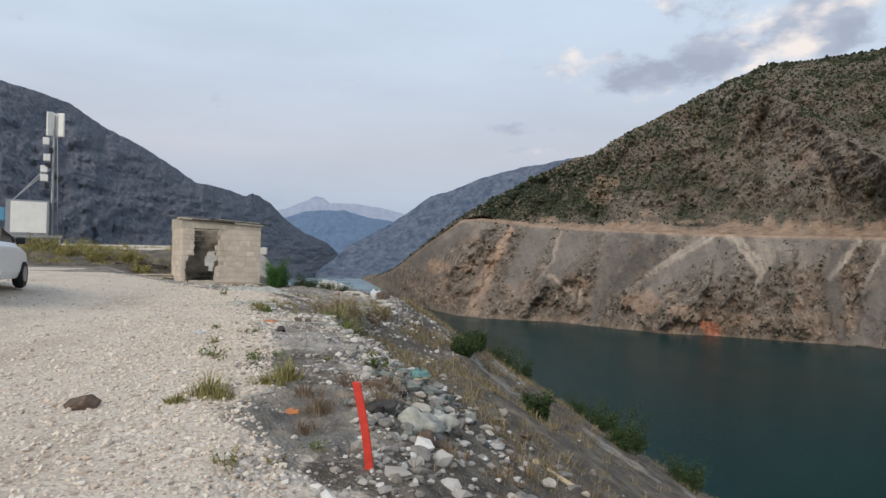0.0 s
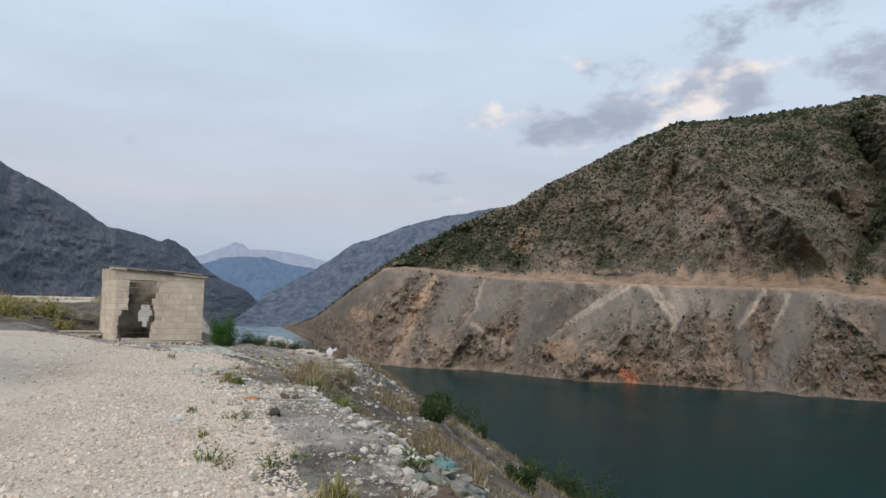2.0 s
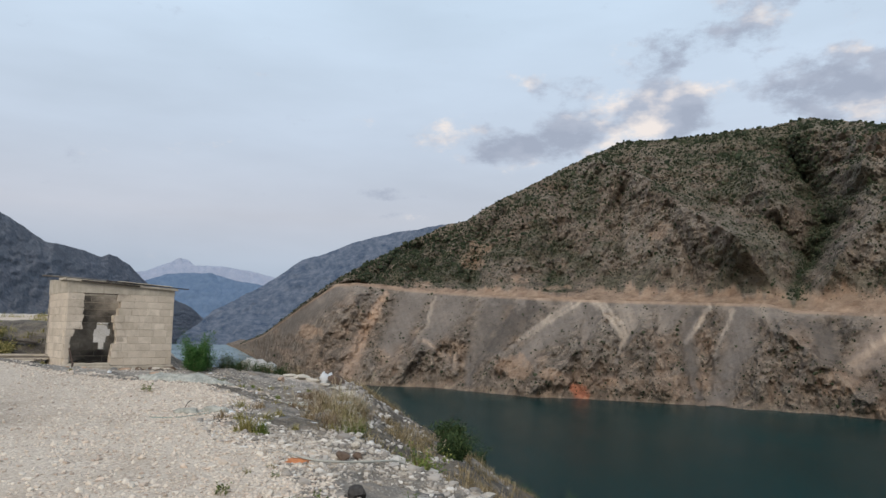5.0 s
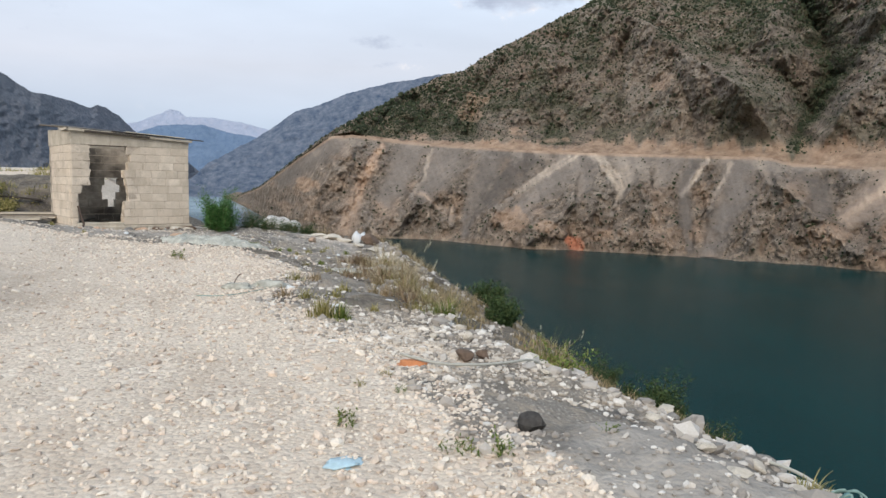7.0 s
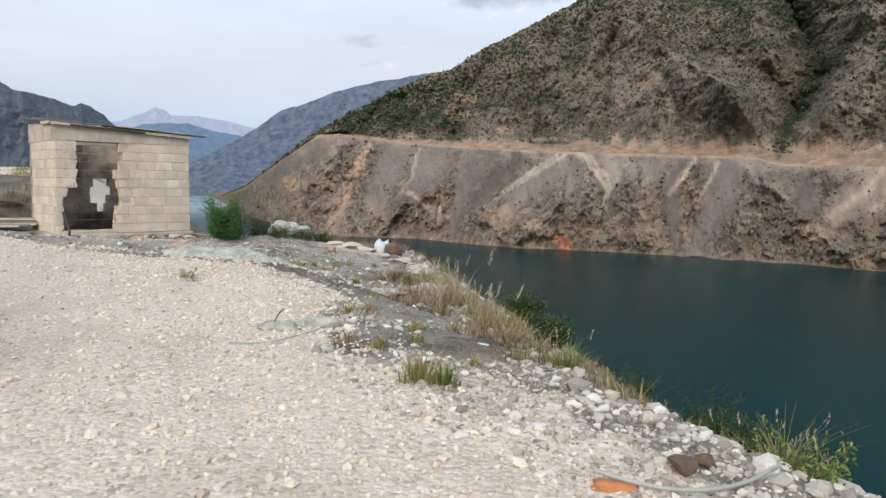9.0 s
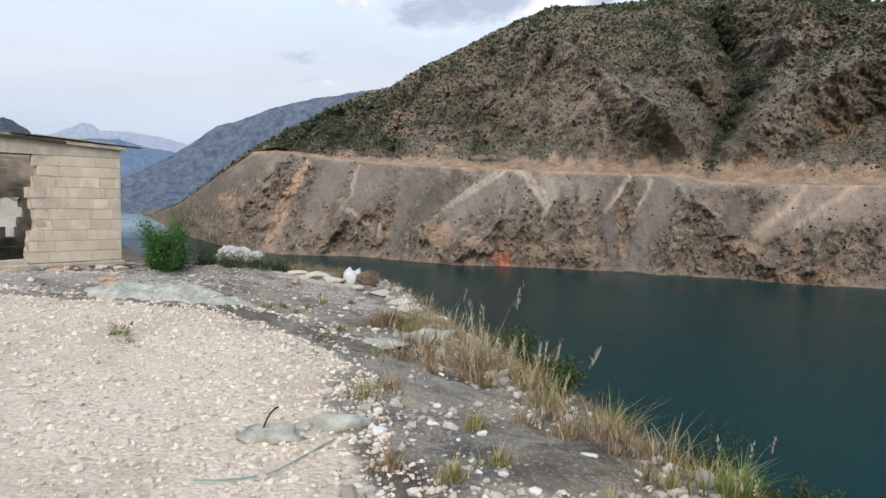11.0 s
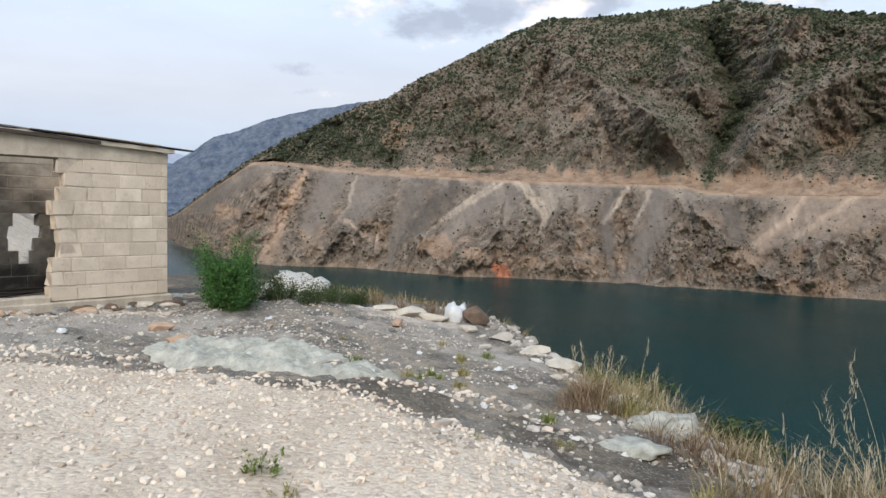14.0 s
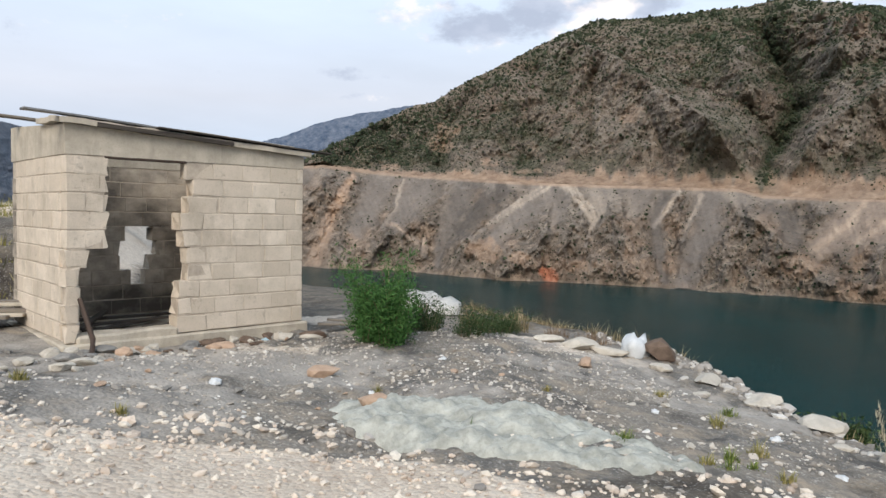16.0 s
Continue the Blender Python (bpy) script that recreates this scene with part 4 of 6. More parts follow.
# ---- the ruined block hut ----
def block_material(name, soot=False):
    m, nt, b = material(name, 0.95, 0, 0.15)
    co = coords(nt, "Object")
    r = per_object(nt)
    sh = nt.nodes.new("ShaderNodeVectorMath"); sh.operation = "ADD"
    cx = nt.nodes.new("ShaderNodeCombineXYZ")
    nt.links.new(maths(nt, "MULTIPLY", r, 37.0), cx.inputs[0]); nt.links.new(maths(nt, "MULTIPLY", r, 91.0), cx.inputs[2])
    nt.links.new(co, sh.inputs[0]); nt.links.new(cx.outputs[0], sh.inputs[1])
    v = sh.outputs[0]
    big, fine, pits = tnoise(nt, v, 4.0, 5), tnoise(nt, v, 60.0, 4, 0.7), tvoronoi(nt, v, 70.0).outputs["Distance"]
    col = ramp(nt, r, ((0.0, (0.55, 0.47, 0.38)), (0.5, (0.62, 0.535, 0.44)), (1.0, (0.70, 0.61, 0.505))))
    col = mixc(nt, grey(nt, big, 0.35, 0.7, 0, 0.55), col, (0.44, 0.385, 0.305))
    col = mixc(nt, grey(nt, fine, 0.55, 0.75, 0, 0.5), col, (0.24, 0.21, 0.175))
    wo = coords(nt, "World")
    col = mixc(nt, grey(nt, tnoise(nt, stretch(nt, wo, (1.3, 1.3, 0.8)), 1.6, 7, 0.7), 0.50, 0.68, 0, 0.55), col, (0.33, 0.285, 0.225))
    col = mixc(nt, grey(nt, tnoise(nt, wo, 7.0, 6, 0.7), 0.60, 0.72, 0, 0.6), col, (0.22, 0.19, 0.155))
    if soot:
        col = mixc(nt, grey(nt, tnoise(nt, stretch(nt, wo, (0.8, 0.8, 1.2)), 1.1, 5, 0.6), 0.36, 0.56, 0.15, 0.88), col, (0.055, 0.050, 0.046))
    nt.links.new(col, b.inputs["Base Color"])
    bump(nt, b, pits, 0.5, 0.006)
    bump(nt, b, fine, 0.6, 0.005)
    return m


def concrete_material(name, dark, lite, scale=3.0):
    m, nt, b = material(name, 0.92, 0, 0.2)
    co = coords(nt, "World")
    big, fine = tnoise(nt, co, scale, 7, 0.65), tnoise(nt, co, 50.0, 5, 0.7)
    streak = tnoise(nt, stretch(nt, co, (6.0, 6.0, 0.7)), 1.0, 5)
    col = ramp(nt, big, ((0.3, dark), (0.7, lite)))
    col = mixc(nt, grey(nt, streak, 0.5, 0.75, 0, 0.4), col, tuple(c * 0.55 for c in dark))
    col = mixc(nt, grey(nt, fine, 0.5, 0.75, 0, 0.35), col, tuple(c * 0.6 for c in dark))
    nt.links.new(col, b.inputs["Base Color"])
    bump(nt, b, big, 0.4, 0.03)
    bump(nt, b, fine, 0.6, 0.006)
    return m


def wood_material(name, dark, lite):
    m, nt, b = material(name, 0.85, 0, 0.2)
    co = coords(nt, "Object")
    g = tnoise(nt, stretch(nt, co, (1.5, 28.0, 28.0)), 1.0, 6, 0.6)
    nt.links.new(ramp(nt, g, ((0.3, dark), (0.7, lite))), b.inputs["Base Color"])
    bump(nt, b, g, 0.5, 0.004)
    return m


M_BLOCK = block_material("pumice_block")
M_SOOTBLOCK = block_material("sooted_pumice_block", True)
M_MORTAR = concrete_material("mortar", (0.34, 0.29, 0.235), (0.56, 0.48, 0.39), 6.0)
M_BEAM = concrete_material("board_marked_concrete", (0.35, 0.31, 0.25), (0.56, 0.50, 0.41))
M_SLAB = concrete_material("grey_green_cement", (0.235, 0.24, 0.21), (0.52, 0.52, 0.465), 7.0)
M_WOOD = wood_material("weathered_timber", (0.10, 0.085, 0.07), (0.27, 0.235, 0.195))
M_DARKWOOD = wood_material("blackened_timber", (0.025, 0.022, 0.02), (0.085, 0.072, 0.06))
M_STEEL = plain("rusty_steel", (0.085, 0.060, 0.048), 0.7, 0.5, 0.4, 12)
M_SHEET = plain("grey_roof_sheet", (0.26, 0.255, 0.25), 0.55, 0.6, 0.3, 5)

HUT_X, HUT_Y, HUT_Z, HUT_TURN = -8.166, 26.86, 0.46, 27.2
H_LONG, H_DEEP, H_THICK, COURSE, FIRST = 2.965, 2.2, 0.19, 0.205, 0.12
hut = new("hut")
hut.matrix_basis = pose(HUT_X, HUT_Y, HUT_Z, 0, 0, HUT_TURN)
tagged(hut, "roofed ruin of beige pumice blocks with a broken doorway", "hut")
HRNG = random.Random(11)
BLOCKS = {}


def block_mesh(length, broken, mat):
    """A bevelled block of a length; broken: 0 whole, 1 ragged end."""
    key = (round(length, 2), broken, HRNG.randrange(3) if broken else 0, mat.name)
    if key not in BLOCKS:
        bm = bmesh.new()
        box(bm, -length / 2, -H_THICK / 2, -0.0965, length / 2, H_THICK / 2, 0.0965, 0.006)
        if broken:
            for v in bm.verts:
                v.co += Vector((HRNG.uniform(-1, 1) * 0.035, HRNG.uniform(-1, 1) * 0.008, HRNG.uniform(-1, 1) * 0.016))
        me = bpy.data.meshes.new("block")
        bm.to_mesh(me)
        bm.free()
        me.materials.append(mat)
        BLOCKS[key] = me
    return BLOCKS[key]


def lay_wall(wall, length, gaps, sooty=False):
    """Ten courses along x of the wall part; gaps: per course (from, to) left open, or None."""
    joints = bmesh.new()
    for c in range(10):
        z = FIRST + COURSE * (c + 0.5)
        marks = [0.0] + [v for gap in gaps.get(c, ()) for v in gap] + [length]
        spans = list(zip(marks[::2], marks[1::2]))
        for s0, s1 in spans:
            if s1 - s0 < 0.05:
                continue
            box(joints, s0 + 0.012, -H_THICK / 2 + 0.005, z - COURSE / 2, s1 - 0.012, H_THICK / 2 - 0.005, z + COURSE / 2)
            x = (-0.20 if c % 2 else 0.0) - HRNG.choice((0.0, 0.0, 0.05, 0.10))
            while x < length:
                run = HRNG.choice((0.40, 0.40, 0.40, 0.39, 0.30, 0.41))
                a, b = max(x, s0), min(x + run, s1)
                x += run
                if b - a < 0.05:
                    continue
                torn = (abs(a - s0) < 1e-6 and s0 > 0) or (abs(b - s1) < 1e-6 and s1 < length)
                ob = new("block", block_mesh(b - a - 0.005, int(torn), M_SOOTBLOCK if sooty else M_BLOCK))
                ob.parent = wall
                ob.matrix_basis = pose((a + b) / 2, HRNG.uniform(-0.004, 0.004), z + HRNG.uniform(-0.003, 0.003), HRNG.uniform(-0.6, 0.6), 0, HRNG.uniform(-0.5, 0.5))
    tagged(part("mortar", joints, M_MORTAR, wall), kind="stuff")


def build_hut():
    # footing and floor
    bm = bmesh.new()
    box(bm, -0.07, -0.07, -0.45, H_LONG + 0.06, H_DEEP + 0.07, 0.115, 0.02)
    bmesh.ops.subdivide_edges(bm, edges=bm.edges[:], cuts=5, use_grid_fill=True)
    roughen(bm, 0.02, 3.0)
    part("footing", bm, M_BEAM, hut, "rough concrete footing")
    bm = bmesh.new()
    box(bm, 0.1, -0.03, -0.3, 1.24, 0.25, 0.195, 0.025)
    bmesh.ops.subdivide_edges(bm, edges=bm.edges[:], cuts=4, use_grid_fill=True)
    roughen(bm, 0.025, 5.0, 2.0)
    part("door_sill", bm, M_BEAM, hut, "worn concrete door sill")
    walls = []
    for nm, m in (("front_wall", pose(0, H_THICK / 2, 0)), ("back_wall", pose(0, H_DEEP - H_THICK / 2, 0)),
                  ("side_wall", pose(H_THICK / 2, H_THICK, 0, 0, 0, 90)), ("side_wall", pose(H_LONG - H_THICK / 2, H_THICK, 0, 0, 0, 90))):
        w = new(nm)
        w.parent, w.matrix_basis = hut, m
        walls.append(w)
    lay_wall(walls[0], H_LONG, {0: ((0.11, 1.21),), 1: ((0.10, 1.22),), 2: ((0.12, 1.25),), 3: ((0.11, 1.35),), 4: ((0.22, 1.37),), 5: ((0.41, 1.31),), 6: ((0.43, 1.25),), 7: ((0.41, 1.36),), 8: ((0.42, 1.43),), 9: ((0.42, 1.33),)})
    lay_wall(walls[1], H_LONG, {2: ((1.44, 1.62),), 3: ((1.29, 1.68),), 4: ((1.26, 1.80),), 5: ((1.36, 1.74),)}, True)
    lay_wall(walls[2], H_DEEP - 2 * H_THICK, {})
    lay_wall(walls[3], H_DEEP - 2 * H_THICK, {})
    # ring beam: lower edge level, upper edge falling towards the lake
    def top(x, y):
        return 2.52 - 0.054 * x + 0.046 * y
    low = FIRST + 10 * COURSE
    for nm, x0, y0, x1, y1 in (("beam", -0.005, -0.005, H_LONG + 0.005, H_THICK + 0.005), ("beam", -0.005, H_DEEP - H_THICK - 0.005, H_LONG + 0.005, H_DEEP + 0.005),
                               ("beam", -0.006, H_THICK + 0.006, H_THICK, H_DEEP - H_THICK - 0.006), ("beam", H_LONG - H_THICK, H_THICK + 0.006, H_LONG + 0.006, H_DEEP - H_THICK - 0.006)):
        bm = bmesh.new()
        box(bm, x0, y0, 0, x1, y1, 1)
        bmesh.ops.subdivide_edges(bm, edges=[e for e in bm.edges if abs(e.verts[0].co.x - e.verts[1].co.x) > 0.5], cuts=14)
        for v in bm.verts:
            hi = v.co.z > 0.5
            v.co.z = top(v.co.x, v.co.y) - 0.02 if hi else low
            v.co += Vector(noise.noise_vector(v.co * 4)) * (0.014 if hi else 0.006)
        part(nm, bm, M_BEAM, hut)
    # thin roof slab, crumbling at the edge
    bm = bmesh.new()
    bmesh.ops.create_grid(bm, x_segments=26, y_segments=20, size=0.5)
    for v in bm.verts:
        x, y = (v.co.x + 0.5) * (H_LONG + 0.16) - 0.08, (v.co.y + 0.5) * 0.95 - 0.08 + 0.10 * noise.noise(Vector((v.co.x * 9, 3.0, 1.0))) * (v.co.y + 0.5)
        v.co = Vector((x, y, top(x, y) + 0.045)) + Vector(noise.noise_vector(Vector((x * 4, y * 4, 0)))) * 0.022
    r = bmesh.ops.extrude_face_region(bm, geom=bm.faces[:])
    for v in [g for g in r["geom"] if isinstance(g, bmesh.types.BMVert)]:
        v.co.z -= 0.06
    part("roof_slab", bm, M_BEAM, hut, "remaining front strip of a crumbling concrete roof slab")
    # shuttering boards and sheet strips left along the roof edge
    for x0, x1, y0, y1, dz, wide, thick, mat in ((-0.42, 2.12, -0.04, 0.04, 0.066, 0.14, 0.022, M_SHEET), (0.95, 3.37, -0.06, -0.02, 0.066, 0.16, 0.020, M_DARKWOOD), (0.3, 1.9, -0.085, -0.08, 0.0, 0.03, 0.05, M_DARKWOOD),
                                                 (0.2, 2.6, 0.7, 0.9, 0.09, 0.16, 0.025, M_WOOD), (-0.3, 2.3, 1.7, 1.9, 0.09, 0.15, 0.03, M_WOOD), (1.4, 2.95, 0.25, 0.35, 0.09, 0.3, 0.03, M_BEAM)):
        bm = bmesh.new()
        a, b = Vector((x0, y0, top(x0, y0) + dz)), Vector((x1, y1, top(x1, y1) + dz))
        box(bm, 0, -wide / 2, -thick / 2, (b - a).length, wide / 2, thick / 2, 0.003)
        bmesh.ops.subdivide_edges(bm, edges=[e for e in bm.edges if e.calc_length() > 0.8], cuts=8)
        roughen(bm, 0.008, 2.0, x0)
        part("roof_board", bm, mat, hut, m=Matrix.Translation(a) @ (b - a).to_track_quat("X", "Z").to_matrix().to_4x4())
    # door lintel crack plate
    bm = bmesh.new()
    box(bm, 0.40, -0.006, low - 0.022, 1.34, 0.10, low + 0.004, 0.003)
    part("lintel", bm, M_STEEL, hut, "dark steel lintel")


build_hut()


def loose_board(name, label, cat, a, b, wide, thick, mat, group=""):
    a, b = Vector(a), Vector(b)
    bm = bmesh.new()
    box(bm, 0, -wide / 2, 0, (b - a).length, wide / 2, thick, min(wide, thick) * 0.15)
    bmesh.ops.subdivide_edges(bm, edges=[e for e in bm.edges if e.calc_length() > 0.4], cuts=5)
    roughen(bm, 0.006, 3.0, a.x)
    ob = part(name, bm, mat, None, m=Matrix.Translation(a) @ (b - a).to_track_quat("X", "Z").to_matrix().to_4x4())
    return tagged(ob, label, cat, group)


def in_hut(x, y, z):
    return hut.matrix_basis @ Vector((x, y, z))


for a, b, w in (((0.35, 0.5, 0.14), (1.5, 1.1, 0.15), 0.12), ((0.3, 0.9, 0.15), (1.7, 0.8, 0.19), 0.10), ((0.5, 1.5, 0.14), (2.1, 1.3, 0.16), 0.14), ((0.25, 0.4, 0.19), (0.9, 1.5, 0.23), 0.09), ((1.0, 0.45, 0.13), (2.4, 0.7, 0.14), 0.1)):
    loose_board("plank", "blackened plank lying on the hut floor", "plank", in_hut(*a), in_hut(*b), w, 0.03, M_DARKWOOD, "planks in the hut")

# bent steel angle leaning at the door jamb
bm = bmesh.new()
for a, b in (((-8.02, 26.78, 1.08), (-7.86, 26.58, 0.66)), ((-7.86, 26.58, 0.66), (-7.84, 26.40, 0.56)), ((-7.84, 26.40, 0.56), (-7.93, 25.62, 0.50))):
    rod(bm, a, b, 0.028, seg=6)
tagged(part("steel_bar", bm, M_STEEL), "bent dark steel bar leaning at the doorway", "bar")

# heap of fallen blocks and rubble at the foot of the wall
def stone_mesh(seed, rough=0.22, flat=0.75, sub=2):
    """A broken stone: a ball cut by random planes and roughened."""
    rnd = random.Random(int(seed * 1000))
    bm = bmesh.new()
    bmesh.ops.create_icosphere(bm, subdivisions=sub, radius=1.0)
    cuts = [(Vector((rnd.gauss(0, 1), rnd.gauss(0, 1), rnd.gauss(0, 1))).normalized(), rnd.uniform(0.45, 0.8)) for _ in range(9)]
    off = Vector((seed * 3.7, seed * 1.3, seed * 7.1))
    for v in bm.verts:
        for n, d in cuts:
            over = v.co.dot(n) - d
            if over > 0:
                v.co -= n * over
        v.co *= 1 + rough * 0.5 * noise.noise(v.co * 2.5 + off)
        v.co.z *= flat
    return bm


def rock_material(name, dark, lite, island=False):
    m, nt, b = material(name, 0.93, 0, 0.2)
    co = coords(nt, "Object")
    big, fine = tnoise(nt, co, 2.0, 6), tnoise(nt, co, 18.0, 5, 0.7)
    col = ramp(nt, big, ((0.3, dark), (0.7, lite)))
    r = per_island(nt) if island else per_object(nt)
    col = mixc(nt, grey(nt, r, 0, 1, 0, 0.5), col, tuple(c * 0.62 for c in lite))
    col = mixc(nt, grey(nt, fine, 0.55, 0.75, 0, 0.45), col, tuple(c * 0.5 for c in dark))
    nt.links.new(col, b.inputs["Base Color"])
    bump(nt, b, fine, 0.6, 0.01)
    return m


M_PALEROCK = rock_material("pale_limestone", (0.40, 0.36, 0.30), (0.62, 0.57, 0.49))
M_GREYROCK = rock_material("grey_stone", (0.15, 0.145, 0.135), (0.33, 0.315, 0.29))
M_BROWNROCK = rock_material("brown_stone", (0.085, 0.06, 0.045), (0.20, 0.145, 0.11))
M_DARKROCK = rock_material("dark_stone", (0.035, 0.033, 0.032), (0.09, 0.085, 0.08))
M_MOSSROCK = rock_material("grey_green_rubble", (0.13, 0.145, 0.125), (0.30, 0.32, 0.285))
M_TANROCK = rock_material("tan_stone", (0.36, 0.25, 0.175), (0.52, 0.38, 0.28))


def stone(x, y, size, mat, label, flat=0.7, turn=0.0, wide=1.0, group="", sink=0.35, z=None, name="stone"):
    ob = part(name, stone_mesh(x * 3.1 + y, flat=flat), mat, None)
    ob.matrix_basis = pose(x, y, (gz(x, y) if z is None else z) + size * flat * (0.8 - sink * 2 * 0.8 * 0.5), 0, 0, turn) @ Matrix.Diagonal((size * wide, size, size, 1))
    return tagged(ob, label, "stone", group)


stone(-2.80, 5.75, 0.125, M_BROWNROCK, "single dark brown rock lying on pale gravel", 0.75, 20, 1.35)
stone(-1.92, 11.10, 0.095, M_DARKROCK, "blackish pointed stone on grey cinders", 1.0, 50, 0.8)
stone(-1.88, 12.78, 0.09, M_BROWNROCK, "rounded brown stone beside a grey hose", 0.85, 0, 1.1)
stone(-1.70, 12.84, 0.07, M_BROWNROCK, "small brown stone beside a grey hose", 0.8, 30, 1.2)
stone(-0.62, 27.1, 0.26, M_BROWNROCK, "reddish-brown boulder at the edge of the drop", 0.75, 10, 1.2)
stone(-2.28, 26.2, 0.14, M_TANROCK, "tan squared stone on dark cinders", 0.7, 25, 1.2)
stone(-5.55, 25.6, 0.13, M_TANROCK, "tan broken block lump on grey dirt", 0.6, 0, 1.5)
stone(-5.35, 23.95, 0.17, M_TANROCK, "tan rock half buried in pale cement", 0.7, 40, 1.1)
for x, y, s in ((-1.15, 14.15, 0.11), (-0.95, 13.95, 0.09), (-1.35, 13.9, 0.08), (-0.85, 14.3, 0.12), (-1.5, 14.3, 0.08), (-0.75, 13.6, 0.10), (-1.1, 13.5, 0.07), (-0.9, 14.8, 0.09), (-1.3, 14.7, 0.06), (-1.65, 13.55, 0.06), (-0.6, 13.2, 0.10), (-1.85, 14.0, 0.06), (-1.45, 15.0, 0.09), (-1.05, 15.2, 0.07), (-1.6, 14.6, 0.05), (-1.25, 13.2, 0.06), (-1.0, 12.9, 0.05), (-1.95, 13.6, 0.05)):
    stone(x, y, s, M_PALEROCK, "pale limestone lump on the rubble edge", HRNG.uniform(0.6, 0.9), HRNG.uniform(0, 180), HRNG.uniform(0.9, 1.4), "rubble along the edge")
for x, y, s in ((-1.7, 27.6, 0.30), (-1.35, 27.35, 0.20), (-2.0, 27.9, 0.20), (-1.0, 26.5, 0.17), (-0.7, 26.0, 0.2), (-1.2, 25.4, 0.10), (-0.5, 25.2, 0.22), (-0.6, 24.2, 0.24), (-1.1, 23.5, 0.10), (-0.75, 22.4, 0.22), (-1.2, 21.2, 0.12), (-1.1, 20.2, 0.14)):
    stone(x, y, s, M_PALEROCK, "flat pale rock bedded in the crest of the bank", 0.42, HRNG.uniform(0, 180), HRNG.uniform(1.1, 1.7), "flat rocks on the crest", 0.5)
for k in range(60):
    x = HRNG.uniform(-7.6, -5.1)
    y = 27.0 + (x + 7.4) * 0.48 - HRNG.uniform(0.05, 0.55)
    stone(x, y, 0.03 + 0.10 * HRNG.random() ** 2, HRNG.choice((M_PALEROCK, M_TANROCK, M_GREYROCK, M_BROWNROCK)), "broken block rubble at the foot of the wall", 0.6, HRNG.uniform(0, 180), HRNG.uniform(1, 1.8), "rubble at the hut wall")
for k in range(26):
    x, y = HRNG.uniform(-9.2, -7.7), HRNG.uniform(25.2, 26.7)
    stone(x, y, HRNG.uniform(0.04, 0.12), HRNG.choice((M_PALEROCK, M_GREYROCK)), "broken block rubble at the foot of the wall", 0.6, HRNG.uniform(0, 180), 1.4, "rubble at the hut wall")
for k in range(46):
    y = HRNG.uniform(9.2, 12.6)
    x = float(crest_x(y)) + HRNG.gauss(0.05, 0.22)
    stone(x, y, HRNG.uniform(0.025, 0.07), M_PALEROCK if k % 3 else M_GREYROCK, "pale rubble lump heaped along the edge", 0.6, HRNG.uniform(0, 180), HRNG.uniform(1, 1.7), "rubble along the edge")
for k in range(56):
    x, y = HRNG.uniform(-0.2, 2.6), HRNG.uniform(5.6, 11.8)
    stone(x, y, HRNG.uniform(0.04, 0.13), HRNG.choice((M_GREYROCK, M_GREYROCK, M_GREYROCK, M_BROWNROCK, M_PALEROCK)), "grey rubble lump tipped down the bank", 0.65, HRNG.uniform(0, 180), HRNG.uniform(1, 1.6), "rubble tipped down the bank")

for k in range(120):
    t = HRNG.random()
    x, y = 0.05 + 0.55 * t + HRNG.gauss(0, 0.30), 6.4 + 4.6 * t + HRNG.gauss(0, 0.5)
    stone(x, y, 0.03 + 0.12 * HRNG.random() ** 2.5, HRNG.choice((M_GREYROCK, M_MOSSROCK, M_MOSSROCK, M_BROWNROCK, M_PALEROCK, M_DARKROCK)), "broken grey-green rubble chunk heaped on the bank", 0.7, HRNG.uniform(0, 180), HRNG.uniform(1, 1.8), "rubble heaped on the bank")

# spilled cement slab in front of the hut
def cement_slab():
    bm = bmesh.new()
    bmesh.ops.create_grid(bm, x_segments=110, y_segments=60, size=0.5)
    for v in list(bm.verts):
        u, w = v.co.x * 2, v.co.y * 2
        edge = 1 - max(abs(u), abs(w))
        ang = math.atan2(w, u)
        r = max(abs(u), abs(w))
        rr = r * (1 + 0.22 * noise.noise(Vector((math.cos(ang) * 1.5, math.sin(ang) * 1.5, 4.0))) + 0.10 * noise.noise(Vector((math.cos(ang) * 5, math.sin(ang) * 5, 8.0))))
        x = -4.66 + math.cos(ang) * rr * 1.15 + math.sin(ang) * rr * 0.25
        y = 23.30 - math.cos(ang) * rr * 0.80 + math.sin(ang) * rr * 0.70
        lift = 0.13 * (1 - r ** 4) + 0.09 * noise.noise(Vector((x * 1.6, y * 1.6, 2))) + 0.06 * noise.noise(Vector((x * 4, y * 4, 3))) + 0.06 * abs(noise.noise(Vector((x * 7, y * 7, 5)))) + 0.02 * noise.noise(Vector((x * 12, y * 12, 7))) + 0.02 * noise.noise(Vector((x * 22, y * 22, 6))) - 0.05
        v.co = Vector((x, y, gz(x, y) + lift - 0.05 * (r > 0.97)))
    ob = part("cement_slab", bm, M_SLAB, None, smooth=True)
    tagged(ob, "spilled grey-green cement set hard on dark dirt", "slab")


cement_slab()


# ---- phone mast on its platform ----
M_WHITE = plain("weathered_white_paint", (0.70, 0.70, 0.67), 0.5, 0.0, 0.12, 3)
M_GALV = plain("galvanised_steel", (0.33, 0.34, 0.35), 0.5, 0.7, 0.2, 6)
M_BLACK = plain("black_plastic", (0.025, 0.025, 0.027), 0.5, 0.0, 0.2, 6)
M_BLUE = plain("blue_plastic", (0.10, 0.27, 0.42), 0.6, 0.0, 0.2, 6)


